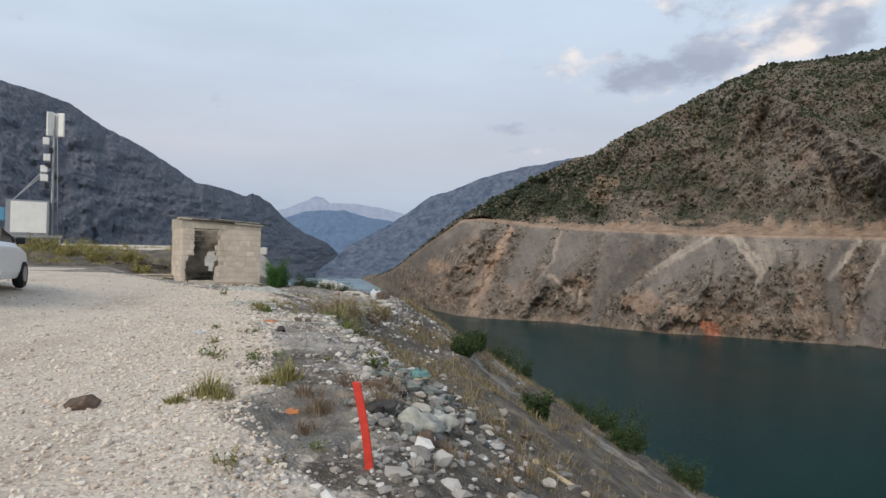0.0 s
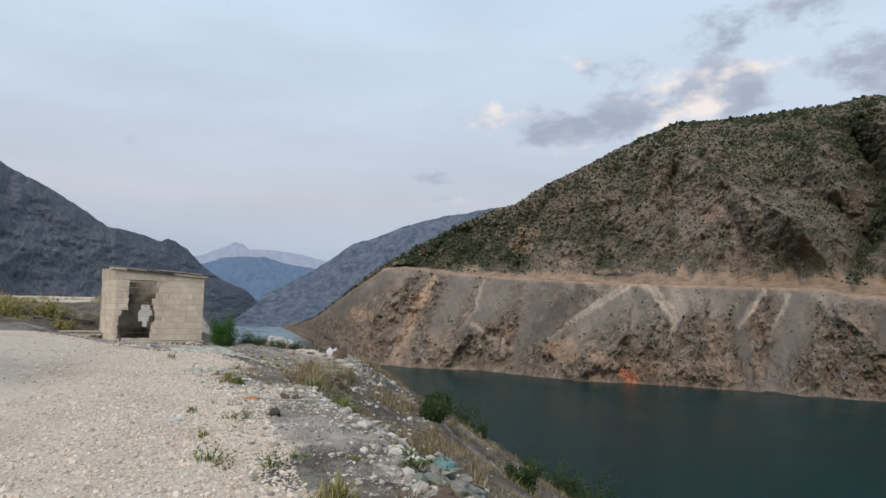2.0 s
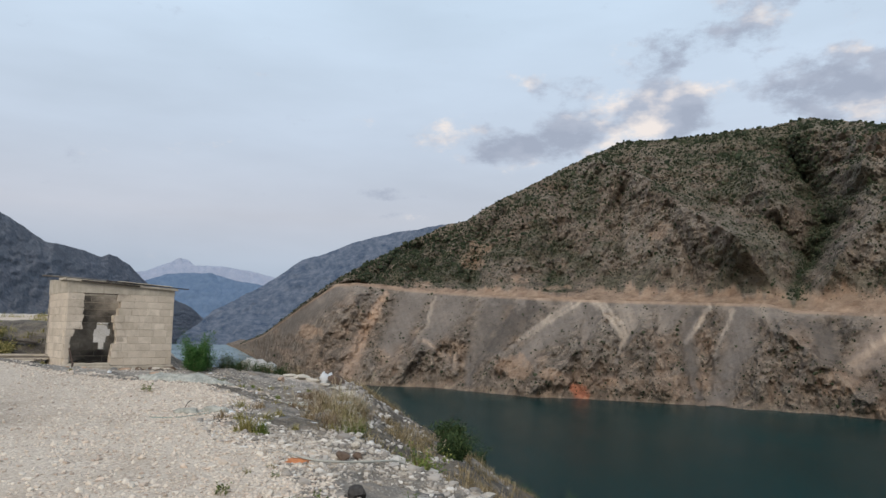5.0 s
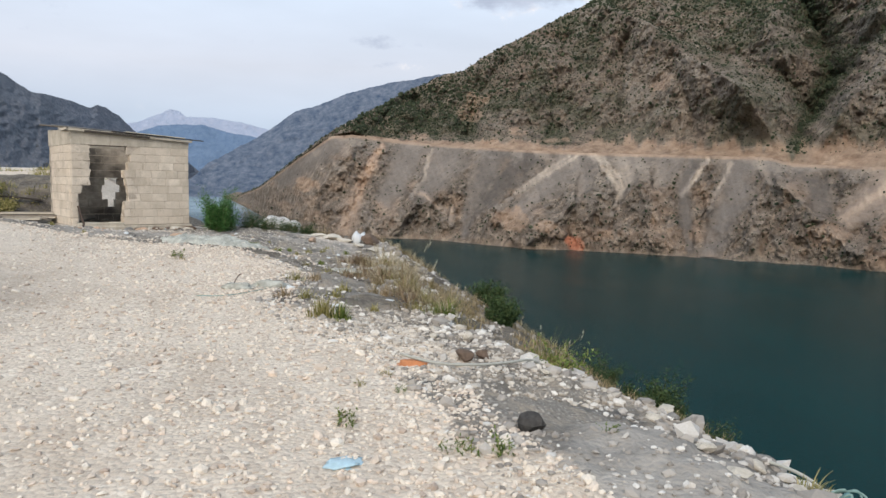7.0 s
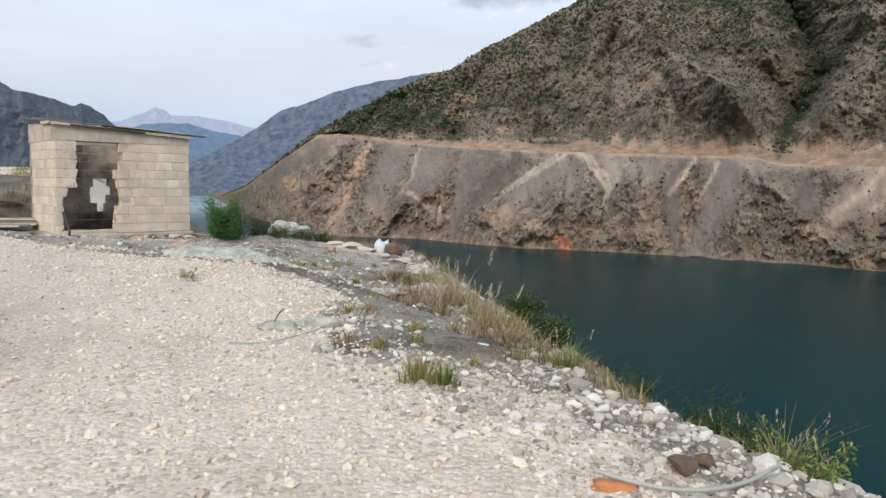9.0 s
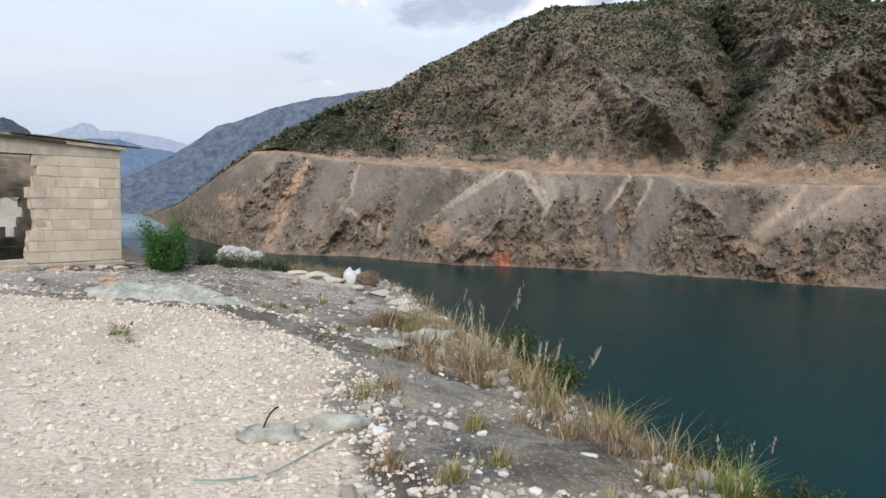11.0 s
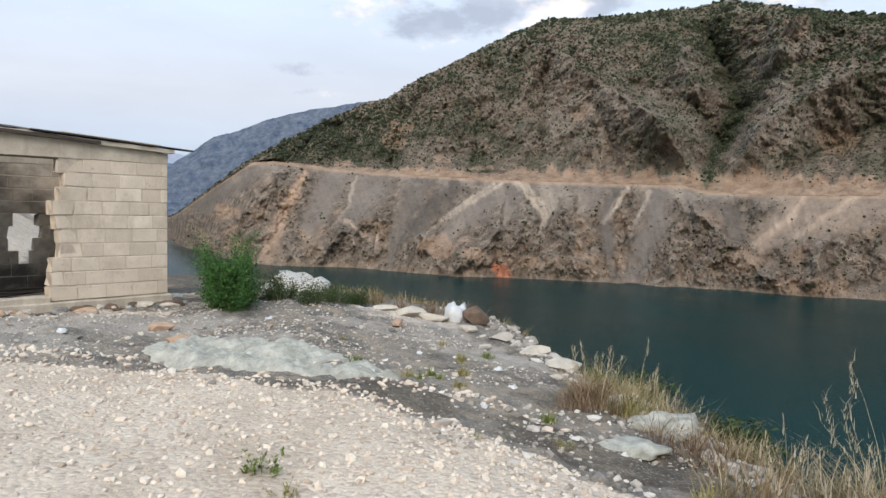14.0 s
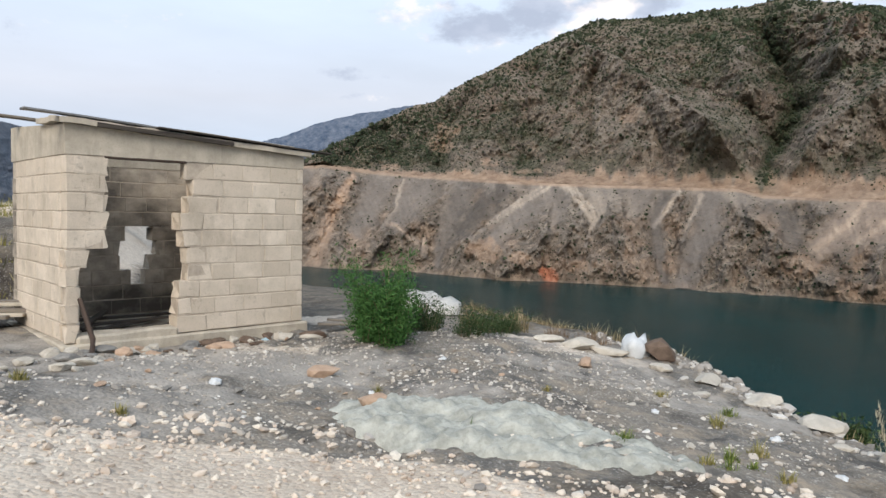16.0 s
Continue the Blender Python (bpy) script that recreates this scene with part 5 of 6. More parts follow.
def phone_mast():
    x0, y0 = -18.2, 38.1
    base = gz(x0, y0)
    mast = new("phone_mast")
    mast.matrix_basis = pose(x0, y0, base, 0, 0, 25)      # local x runs across the view, z up
    tagged(mast, "galvanised phone mast with white panel antennas beside a cabinet platform", "phone mast")
    foot = 0.02
    bm = bmesh.new()
    rod(bm, (0, 0, foot), (0, 0, 6.1), 0.085, 0.07, 10)
    part("pole", bm, M_GALV, mast)
    bm = bmesh.new()
    rod(bm, (0.30, 0.1, foot), (0.16, 0.0, 6.0), 0.025, seg=6)
    rod(bm, (0.16, 0, 6.0), (0.2, 0, 6.4), 0.03, seg=6)
    rod(bm, (0, 0, 6.0), (-0.2, 0, 6.5), 0.03, seg=6)
    part("antenna_arm", bm, M_GALV, mast)
    top = 9.02 - base
    for x, y, turn in ((-0.20, -0.10, 25), (0.32, -0.06, -30), (0.05, 0.25, 180)):
        bm = bmesh.new()
        box(bm, -0.17, -0.06, top - 1.25, 0.17, 0.06, top, 0.03)
        part("antenna", bm, M_WHITE, mast, "white panel antenna", m=pose(x, y, 0, 0, 0, turn))
        bm = bmesh.new()
        rod(bm, (x * 0.5, y * 0.5, top - 1.45), (x * 0.5, y * 0.5, top - 0.1), 0.03, seg=6)
        part("bracket", bm, M_GALV, mast)
    for z, w, h, x, mat in ((5.3, 0.30, 0.36, -0.36, M_WHITE), (4.45, 0.32, 0.36, -0.30, M_WHITE), (3.85, 0.34, 0.34, -0.42, M_WHITE), (3.38, 0.36, 0.36, -0.40, M_WHITE), (4.1, 0.28, 0.22, -0.24, M_BLACK), (3.0, 0.22, 0.3, -0.26, M_BLACK), (4.85, 0.16, 0.3, -0.14, M_BLACK)):
        bm = bmesh.new()
        box(bm, x - w / 2, -0.16, z, x + w / 2, 0.1, z + h, 0.02)
        part("radio_unit", bm, mat, mast)
    for y in (-0.12, 0.14):
        bm = bmesh.new()
        rod(bm, (-0.15, y, 4.3 if y > 0 else 4.0), (-1.75, y, 2.35), 0.035, seg=6)
        part("brace", bm, M_GALV, mast)
    # platform and cabinet
    plat = new("equipment_cabinet")
    plat.matrix_basis = pose(x0, y0, base, 0, 0, 25)
    tagged(plat, "white equipment cabinet on a steel platform beside the mast", "cabinet")
    bm = bmesh.new()
    box(bm, -2.2, -0.9, 0.42, 0.5, 0.9, 0.54, 0.01)
    part("platform", bm, M_GALV, plat)
    for x in (-2.1, 0.4):
        for y in (-0.8, 0.8):
            bm = bmesh.new()
            rod(bm, (x, y, -0.35), (x, y, 0.42), 0.05, seg=8)
            part("leg", bm, M_GALV, plat)
    bm = bmesh.new()
    box(bm, -2.05, -0.7, 0.54, -0.12, 0.7, 2.32, 0.02)
    part("body", bm, M_GALV, plat)
    bm = bmesh.new()
    box(bm, -1.83, -0.73, 0.66, -0.22, -0.70, 2.24, 0.012)
    part("door", bm, M_WHITE, plat, "white flat cabinet door")
    bm = bmesh.new()
    box(bm, -2.30, -0.6, 1.25, -2.05, -0.1, 1.9, 0.03)
    part("cooling_unit", bm, M_BLUE, plat, "blue side unit")


phone_mast()

# long low concrete edge beyond the bank
bm = bmesh.new()
for k in range(9):
    box(bm, -20 + k * 1.45 + 0.03, 37.4, 1.8, -20 + (k + 1) * 1.45, 37.7, 2.16, 0.02)
roughen(bm, 0.02, 2.0)
tagged(part("concrete_kerb", bm, concrete_material("pale_concrete", (0.45, 0.43, 0.40), (0.62, 0.60, 0.56))), "low pale concrete kerb along the land side", "kerb", kind="structure")


# ---- white car ----
M_CARPAINT = plain("white_car_paint", (0.72, 0.73, 0.74), 0.25, 0.0, 0.05, 1.5, 0.0005, 0.5)
M_RUBBER = plain("tyre_rubber", (0.02, 0.02, 0.02), 0.85, 0.0, 0.2, 10)
M_REDLENS = plain("red_lamp_lens", (0.42, 0.04, 0.06), 0.2, 0.0, 0.1, 10, 0.0005, 0.5)
M_RIM = plain("grey_wheel_metal", (0.30, 0.30, 0.31), 0.4, 0.8, 0.15, 8)
M_GLASS, _nt, _b = material("car_window_glass", 0.05, 0, 0.5)
_b.inputs["Base Color"].default_value = (0.02, 0.025, 0.03, 1)
M_PLATE = plain("plate_grey", (0.5, 0.5, 0.5), 0.5)


def car():
    x0, y0 = -8.75, 14.15
    thing = new("car")
    thing.matrix_basis = pose(x0, y0, gz(x0, y0), 0, 0, 14)      # local -y is the rear
    tagged(thing, "white hatchback car parked on the gravel", "car")
    # body shell by cross sections along y: (y, half width low, half width high, sill, waist)
    def loft(sections, name, mat, label=""):
        bm = bmesh.new()
        rings = [[bm.verts.new(p) for p in s] for s in sections]
        for a, b in zip(rings, rings[1:]):
            for k in range(len(a)):
                bm.faces.new((a[k], a[(k + 1) % len(a)], b[(k + 1) % len(b)], b[k]))
        bm.faces.new(rings[0]); bm.faces.new(rings[-1][::-1])
        bmesh.ops.bevel(bm, geom=bm.edges[:], offset=0.02, segments=2, affect="EDGES")
        return part(name, bm, mat, thing, label, smooth=False)

    def ring(y, w, z0, z1, round_=0.12):
        return [(-w + 0.06, y, z0), (w - 0.06, y, z0), (w, y, z0 + 0.18), (w, y, z1 - round_), (w - round_, y, z1), (-w + round_, y, z1), (-w, y, z1 - round_), (-w, y, z0 + 0.18)]

    loft([ring(-2.0, 0.74, 0.36, 0.86), ring(-1.9, 0.82, 0.26, 0.96), ring(-1.2, 0.84, 0.22, 1.0), ring(0.8, 0.84, 0.22, 0.98), ring(1.5, 0.82, 0.24, 0.88), ring(1.95, 0.74, 0.32, 0.72)], "body", M_CARPAINT)
    loft([ring(-1.85, 0.68, 0.92, 1.02, 0.03), ring(-1.5, 0.62, 0.92, 1.40, 0.10), ring(-0.2, 0.60, 0.92, 1.46, 0.10), ring(0.35, 0.60, 0.92, 1.40, 0.1), ring(1.05, 0.70, 0.92, 1.0, 0.03)], "cabin", M_GLASS, "dark glass cabin")
    bm = bmesh.new()
    box(bm, -0.58, -1.42, 1.43, 0.58, 0.25, 1.49, 0.03)
    part("roof", bm, M_CARPAINT, thing)
    bm = bmesh.new()
    box(bm, -0.80, -2.06, 0.36, 0.80, -1.93, 0.58, 0.04)
    part("bumper", bm, M_CARPAINT, thing)
    bm = bmesh.new()
    box(bm, -0.76, -2.075, 0.50, 0.76, -2.055, 0.54, 0.005)
    part("bumper_strip", bm, M_BLACK, thing, "black bumper strip")
    for s in (-1, 1):
        bm = bmesh.new()
        box(bm, s * 0.60 - 0.17, -2.03, 0.68, s * 0.60 + 0.17, -1.93, 0.84, 0.03)
        part("tail_lamp", bm, M_REDLENS, thing, "red tail lamp")
        bm = bmesh.new()
        box(bm, s * 0.92 - 0.09, 0.48, 0.95, s * 0.92 + 0.09, 0.58, 1.09, 0.03)
        part("mirror", bm, M_BLACK, thing, "black wing mirror")
        for y in (-1.22, 1.25):
            w = new("wheel")
            w.parent, w.matrix_basis = thing, pose(s * 0.76, y, 0.31, 0, 90, 0)
            bm = bmesh.new()
            bmesh.ops.create_cone(bm, cap_ends=True, segments=28, radius1=0.31, radius2=0.31, depth=0.2)
            bmesh.ops.bevel(bm, geom=[e for e in bm.edges if abs(e.verts[0].co.z - e.verts[1].co.z) < 0.01 and len(e.link_faces) == 2], offset=0.04, segments=2, affect="EDGES")
            part("tyre", bm, M_RUBBER, w, smooth=False)
            bm = bmesh.new()
            bmesh.ops.create_cone(bm, cap_ends=True, segments=20, radius1=0.19, radius2=0.17, depth=0.215)
            part("rim", bm, M_RIM, w, smooth=False)
    bm = bmesh.new()
    box(bm, -0.26, -2.085, 0.40, 0.26, -2.06, 0.50, 0.004)
    part("number_plate", bm, M_PLATE, thing)


car()

# ---- red marker post ----
M_RED = plain("faded_red_paint", (0.62, 0.055, 0.035), 0.55, 0, 0.3, 9)
bm = bmesh.new()
zb = gz(-0.229, 4.915)
box(bm, -0.033, -0.018, -0.2, 0.033, 0.018, 0.76, 0.006)
bmesh.ops.subdivide_edges(bm, edges=[e for e in bm.edges if e.calc_length() > 0.4], cuts=8)
for v in bm.verts:
    v.co.x += -0.115 * (v.co.z / 0.76) + 0.012 * math.sin(v.co.z * 5)
tagged(part("marker_post", bm, M_RED, None, m=pose(-0.225, 4.915, -0.285)), "leaning flat marker post painted red", "post")


# ---- plants ----
def leaf_material(name, stops, shine=0.15):
    m, nt, b = material(name, 0.8, 0, shine)
    r = per_island(nt)
    col = ramp(nt, r, stops)
    nt.links.new(col, b.inputs["Base Color"])
    return m


M_GREEN = leaf_material("green_blades", ((0.0, (0.06, 0.10, 0.022)), (0.6, (0.14, 0.185, 0.045)), (1.0, (0.26, 0.27, 0.09))))
M_OLIVE = leaf_material("yellowing_blades", ((0.0, (0.13, 0.13, 0.04)), (0.5, (0.24, 0.22, 0.08)), (1.0, (0.40, 0.34, 0.16))))
M_STRAW = leaf_material("straw_blades", ((0.0, (0.16, 0.115, 0.065)), (0.5, (0.28, 0.21, 0.125)), (1.0, (0.43, 0.35, 0.23))))
M_BROWN = leaf_material("dead_brown_twigs", ((0.0, (0.10, 0.065, 0.04)), (0.5, (0.19, 0.13, 0.085)), (1.0, (0.31, 0.235, 0.16))))
M_DRYMIX = leaf_material("withered_mixed_grass", ((0.0, (0.10, 0.085, 0.045)), (0.45, (0.20, 0.155, 0.085)), (0.8, (0.33, 0.26, 0.15)), (1.0, (0.45, 0.37, 0.24))))
M_PLUME = leaf_material("pale_seed_plumes", ((0.0, (0.28, 0.235, 0.16)), (1.0, (0.50, 0.44, 0.33))))
M_BUSH = leaf_material("bright_green_needles", ((0.0, (0.020, 0.060, 0.016)), (0.5, (0.045, 0.115, 0.028)), (1.0, (0.085, 0.175, 0.05))))
M_BUSH2 = leaf_material("dark_green_leaves", ((0.0, (0.018, 0.036, 0.014)), (0.5, (0.038, 0.065, 0.024)), (1.0, (0.075, 0.105, 0.04))))


def blades(rng, n, height, spread, lean=0.5, width=0.006, segs=3, origin=None):
    """n tapering bent blades from a tuft; origin (n, 3) or a disc of the spread's third."""
    a = rng.uniform(0, 2 * math.pi, n)
    h = 1.35 * height * rng.uniform(0.35, 1.0, n) ** 1.3
    if origin is None:
        q = rng.uniform(0, 1, n) ** 0.75
        b = rng.uniform(0, 2 * math.pi, n)
        r = spread * 0.42 * q * (1 + 0.5 * np.sin(2 * b + rng.uniform(0, 6)) * rng.uniform(0.3, 1.0))
        origin = np.stack([r * np.cos(b), r * np.sin(b), 0 * r], -1)
        a = b + rng.normal(0, 0.9, n)
        h = h * (1.1 - 0.6 * q)
    out = lean * h * rng.uniform(0.2, 1.2, n)
    w = width * rng.uniform(0.6, 1.4, n)
    side = np.stack([-np.sin(a), np.cos(a), 0 * a], -1)
    V, T = [], []
    for k in range(segs + 1):
        f = k / segs
        c = origin + np.stack([np.cos(a) * out * f ** 1.8, np.sin(a) * out * f ** 1.8, h * (f - 0.18 * f * f)], -1)
        ww = (w * (1 - 0.85 * f))[:, None]
        V += [c - side * ww, c + side * ww]
    V = np.stack(V, 1)
    for k in range(segs):
        i = 2 * k
        T += [(i, i + 1, i + 3), (i, i + 3, i + 2)]
    T = np.array(T)[None] + (np.arange(n) * V.shape[1])[:, None, None]
    tip = V[:, -2:].mean(1)
    return V.reshape(-1, 3), T.reshape(-1, 3), tip


def at_place(ob, x, y, dz=-0.01):
    ob.matrix_basis = pose(x, y, gz(x, y) + dz)
    return ob


PRNG = np.random.default_rng(17)


def tuft(x, y, height, spread, mat, label, n=70, lean=0.55, width=0.006, name="grass_tuft", group="", cat="grass"):
    V, T, _ = blades(PRNG, n, height, spread, lean, width)
    return tagged(at_place(tri_mesh(name, V, T, mat), x, y), label, cat, group)


def weed(x, y, height, spread, label, mat=None, n=14, group="weeds in the gravel"):
    """Low leafy weed: stems set with small leaves."""
    mat = mat or M_GREEN
    V, T, _ = blades(PRNG, n, height, spread, 0.8, 0.004, 4)
    Vs, Ts = [V], [T]
    base = len(V)
    per = V.reshape(n, -1, 3)
    for k in range(n):
        for j in range(2, per.shape[1], 1):
            c = per[k, j]
            for _ in range(2):
                d = PRNG.normal(0, 1, 3); d[2] = abs(d[2]) * 0.6 + 0.15; d /= np.linalg.norm(d)
                s = np.cross(d, (0.1, 0.2, 1)); s /= np.linalg.norm(s)
                ln = height * PRNG.uniform(0.12, 0.26)
                q = np.array([c, c + d * ln * 0.5 + s * ln * 0.22, c + d * ln, c + d * ln * 0.5 - s * ln * 0.22])
                Vs.append(q); Ts.append(np.array([[0, 1, 2], [0, 2, 3]]) + base); base += 4
    return tagged(at_place(tri_mesh("weed", np.concatenate(Vs), np.concatenate(Ts), mat), x, y), label, "weed", group)


def plume_grass(x, y, height, spread, label, n=26, mat=None, plume=0.10, lean=0.7, thick=0.012, group="plumed grass on the edge"):
    """Stalks with feathery pale heads above a tuft of leaves."""
    thing = new("plumed_grass")
    at_place(thing, x, y)
    tagged(thing, label, "grass", group)
    V, T, _ = blades(PRNG, 190, max(0.26, height * 0.72), spread, 0.95, 0.0035, 4)
    ob = tri_mesh("leaf_tuft", V, T, mat or M_OLIVE); ob.parent = thing
    V, T, tip = blades(PRNG, n, height, spread, lean, 0.0035, 4)
    ob = tri_mesh("stalk_spray", V, T, M_STRAW); ob.parent = thing
    Vs, Ts, base = [], [], 0
    for c in tip:
        m = int(16 + 110 * max(0.0, plume - 0.12))
        up = np.array([c[0] * 0.5, c[1] * 0.5, height]); up /= np.linalg.norm(up)
        f = PRNG.uniform(-1, 0.15, m)
        o = c + up * (f * plume)[:, None] + PRNG.normal(0, thick * 0.3, (m, 3))
        v, t, _ = blades(PRNG, m, plume * 0.35, 0.02, 0.5, 0.0035, 2, o)
        Vs.append(v); Ts.append(t + base); base += len(v)
    ob = tri_mesh("seed_plume", np.concatenate(Vs), np.concatenate(Ts), M_PLUME); ob.parent = thing
    return thing


def bush(x, y, height, wide, mat, label, shoots=46, needles=90, group="", leaf=0.05, lw=0.0035, name="bush"):
    """Upright twiggy bush: woody shoots and a cloud of fine leaves along them."""
    thing = new(name)
    at_place(thing, x, y)
    tagged(thing, label, "bush", group)
    V, T, _ = blades(PRNG, shoots, height, wide * 0.9, 0.62 * wide / height, 0.006, 5)
    ob = tri_mesh("twig_frame", V, T, M_BROWN); ob.parent = thing
    per = V.reshape(shoots, 6, 2, 3).mean(2)
    f = PRNG.beta(1.5, 1.4, (shoots, needles)) * 4.99
    i = f.astype(int)
    k = np.arange(shoots)[:, None]
    o = per[k, i] + (per[k, i + 1] - per[k, i]) * (f - i)[..., None]
    o = (o + PRNG.normal(0, 0.06 * wide, o.shape)).reshape(-1, 3)
    d = PRNG.normal(0, 1, o.shape) + (0, 0, 0.35)
    d /= np.linalg.norm(d, axis=1)[:, None]
    side = np.cross(d, PRNG.normal(0, 1, o.shape))
    side /= np.linalg.norm(side, axis=1)[:, None]
    ln = leaf * PRNG.uniform(0.5, 1.2, (len(o), 1))
    v = np.stack([o, o + d * ln * 0.5 + side * lw * 1.6, o + d * ln, o + d * ln * 0.5 - side * lw * 1.6], 1).reshape(-1, 3)
    t = (np.array([[0, 1, 2], [0, 2, 3]])[None] + (np.arange(len(o)) * 4)[:, None, None]).reshape(-1, 3)
    ob = tri_mesh("foliage", v, t, mat); ob.parent = thing
    return thing


# green bush and its neighbours beside the hut
bush(-4.64, 27.05, 1.22, 0.92, M_BUSH, "upright feathery green bush beside the hut", 95, 190, leaf=0.075, lw=0.0045)
for x, y, h, w in ((-3.95, 27.7, 0.62, 0.6), (-3.35, 27.45, 0.52, 0.7), (-2.85, 28.2, 0.5, 0.7), (-3.7, 28.4, 0.6, 0.6), (-2.3, 28.9, 0.45, 0.6)):
    bush(x, y, h, w, M_BUSH2, "low green bush behind the dark cinders", 26, 80, "low bushes by the hut", 0.05, 0.004)
for x, y, h in ((-2.0, 29.2, 0.36), (-1.4, 28.9, 0.28), (-0.9, 28.6, 0.34), (-1.7, 29.8, 0.38), (-0.3, 28.2, 0.28), (-2.6, 29.8, 0.36)):
    tuft(x, y, h, 0.6, M_DRYMIX if h > 0.35 else M_BROWN, "dry straw-coloured brush on the bank", 160, 0.6, 0.005, "dry_brush", "dry brush on the bank")
# weeds and tufts along the track
for x, y, h, s in ((-1.86, 6.35, 0.25, 0.44), (-1.70, 6.15, 0.16, 0.34), (-1.22, 7.05, 0.27, 0.46), (-1.36, 6.75, 0.15, 0.32), (-2.05, 6.0, 0.10, 0.26)):
    tuft(x, y, h, s, M_OLIVE, "yellow-green grass tuft at the gravel edge", 240, 0.6, 0.006, group="grass tufts at the gravel edge")
for x, y, h, s in ((-2.40, 8.55, 0.20, 0.35), (-2.2, 8.3, 0.14, 0.3), (-1.78, 8.2, 0.18, 0.35), (-1.55, 8.5, 0.14, 0.3), (-2.65, 9.75, 0.13, 0.22), (-3.03, 11.36, 0.13, 0.22), (-2.45, 10.78, 0.11, 0.25), (-2.25, 10.68, 0.12, 0.2), (-2.85, 12.1, 0.07, 0.12),
                   (-2.62, 12.35, 0.06, 0.14), (-4.93, 19.85, 0.16, 0.22), (-4.85, 19.55, 0.08, 0.2), (-2.6, 11.9, 0.06, 0.12), (-0.35, 9.0, 0.30, 0.35), (-0.95, 8.9, 0.14, 0.2), (-0.66, 5.02, 0.12, 0.2), (-1.18, 4.15, 0.16, 0.25), (-0.89, 4.5, 0.1, 0.2), (-3.45, 20.4, 0.06, 0.15), (-2.79, 20.4, 0.10, 0.22), (-1.5, 10.9, 0.08, 0.16)):
    weed(x, y, h, s, "small green weed growing in pale gravel", M_GREEN if PRNG.uniform() < 0.6 else M_OLIVE)
tuft(-2.92, 14.5, 0.24, 0.35, M_OLIVE, "bright yellow-green grass clump on rubble", 200, 0.6, 0.007)
tuft(-2.75, 14.45, 0.20, 0.3, M_GREEN, "green grass clump on rubble", 120, 0.6, 0.007)
for x, y, h, m in ((-3.05, 15.5, 0.16, M_OLIVE), (-3.3, 15.8, 0.15, M_STRAW), (-2.7, 15.7, 0.14, M_OLIVE), (-3.1, 17.2, 0.22, M_OLIVE), (-2.8, 17.6, 0.2, M_STRAW), (-2.5, 16.5, 0.15, M_OLIVE), (-2.0, 16.2, 0.16, M_STRAW), (-1.75, 15.4, 0.2, M_OLIVE),
                   (-1.55, 15.2, 0.22, M_GREEN), (-2.3, 15.2, 0.12, M_OLIVE), (-2.2, 18.3, 0.18, M_BROWN), (-1.85, 19.4, 0.34, M_STRAW), (-1.6, 18.6, 0.24, M_BROWN), (-2.5, 19.2, 0.15, M_OLIVE), (-1.9, 21.6, 0.28, M_BROWN), (-2.6, 22.8, 0.14, M_OLIVE), (-2.2, 23.8, 0.14, M_OLIVE),
                   (-2.0, 25.0, 0.12, M_OLIVE), (-1.6, 24.4, 0.12, M_GREEN), (-3.4, 24.9, 0.08, M_OLIVE), (-3.0, 22.6, 0.1, M_GREEN), (-3.7, 22.9, 0.12, M_GREEN), (-4.5, 23.2, 0.07, M_GREEN), (-5.2, 24.6, 0.08, M_OLIVE), (-7.2, 23.6, 0.10, M_OLIVE), (-8.0, 24.3, 0.12, M_OLIVE), (-2.45, 21.2, 0.12, M_GREEN)):
    tuft(x, y, h, h * 1.5, m, "grass tuft on dark cinders" if m is not M_BROWN else "dead brown tuft on dark cinders", 90, 0.65, 0.005, group="tufts on the cinders")
for x, y, h, s in ((-0.75, 6.2, 0.26, 0.5), (-0.45, 6.7, 0.26, 0.5), (-0.2, 7.1, 0.24, 0.5), (-0.55, 7.4, 0.22, 0.5), (-0.95, 6.6, 0.2, 0.4), (-0.85, 5.6, 0.18, 0.4), (-0.1, 8.0, 0.22, 0.4), (0.5, 6.4, 0.2, 0.5), (1.1, 6.9, 0.25, 0.5), (1.6, 8.0, 0.25, 0.5)):
    tuft(x, y, h, s, M_BROWN if int(x * 20) % 2 else M_STRAW, "dead brown grass clump on tipped soil", 140, 0.7, 0.004, group="dead grass on tipped soil")
tuft(-1.60, 22.0, 0.34, 0.55, M_BROWN, "round dead brown shrub on the crest", 420, 0.85, 0.004, "dry_shrub", cat="shrub")
tuft(-1.45, 22.3, 0.30, 0.5, M_STRAW, "round dry straw-coloured shrub on the crest", 260, 0.85, 0.004, "dry_shrub", cat="shrub")
# plumed grasses against the water
plume_grass(-1.02, 13.05, 0.66, 0.26, "tall grass with pale nodding seed heads above the drop", 16, M_OLIVE, 0.07, 0.55)
plume_grass(-0.90, 13.35, 0.50, 0.30, "tall grass with pale nodding seed heads above the drop", 16, M_OLIVE, 0.06, 0.9)
plume_grass(-0.62, 12.9, 0.40, 0.25, "tall grass with pale nodding seed heads above the drop", 12, M_OLIVE, 0.06, 0.9)
plume_grass(-1.42, 15.25, 0.40, 0.30, "green tuft with pale upright seed heads", 12, M_GREEN, 0.08, 0.4)
plume_grass(-1.62, 18.75, 0.78, 0.50, "large dry plumed grass leaning over the water", 15, M_STRAW, 0.30, 1.25, 0.05)
plume_grass(-1.35, 18.95, 0.74, 0.50, "large dry plumed grass leaning over the water", 12, M_DRYMIX, 0.28, 1.3, 0.05)
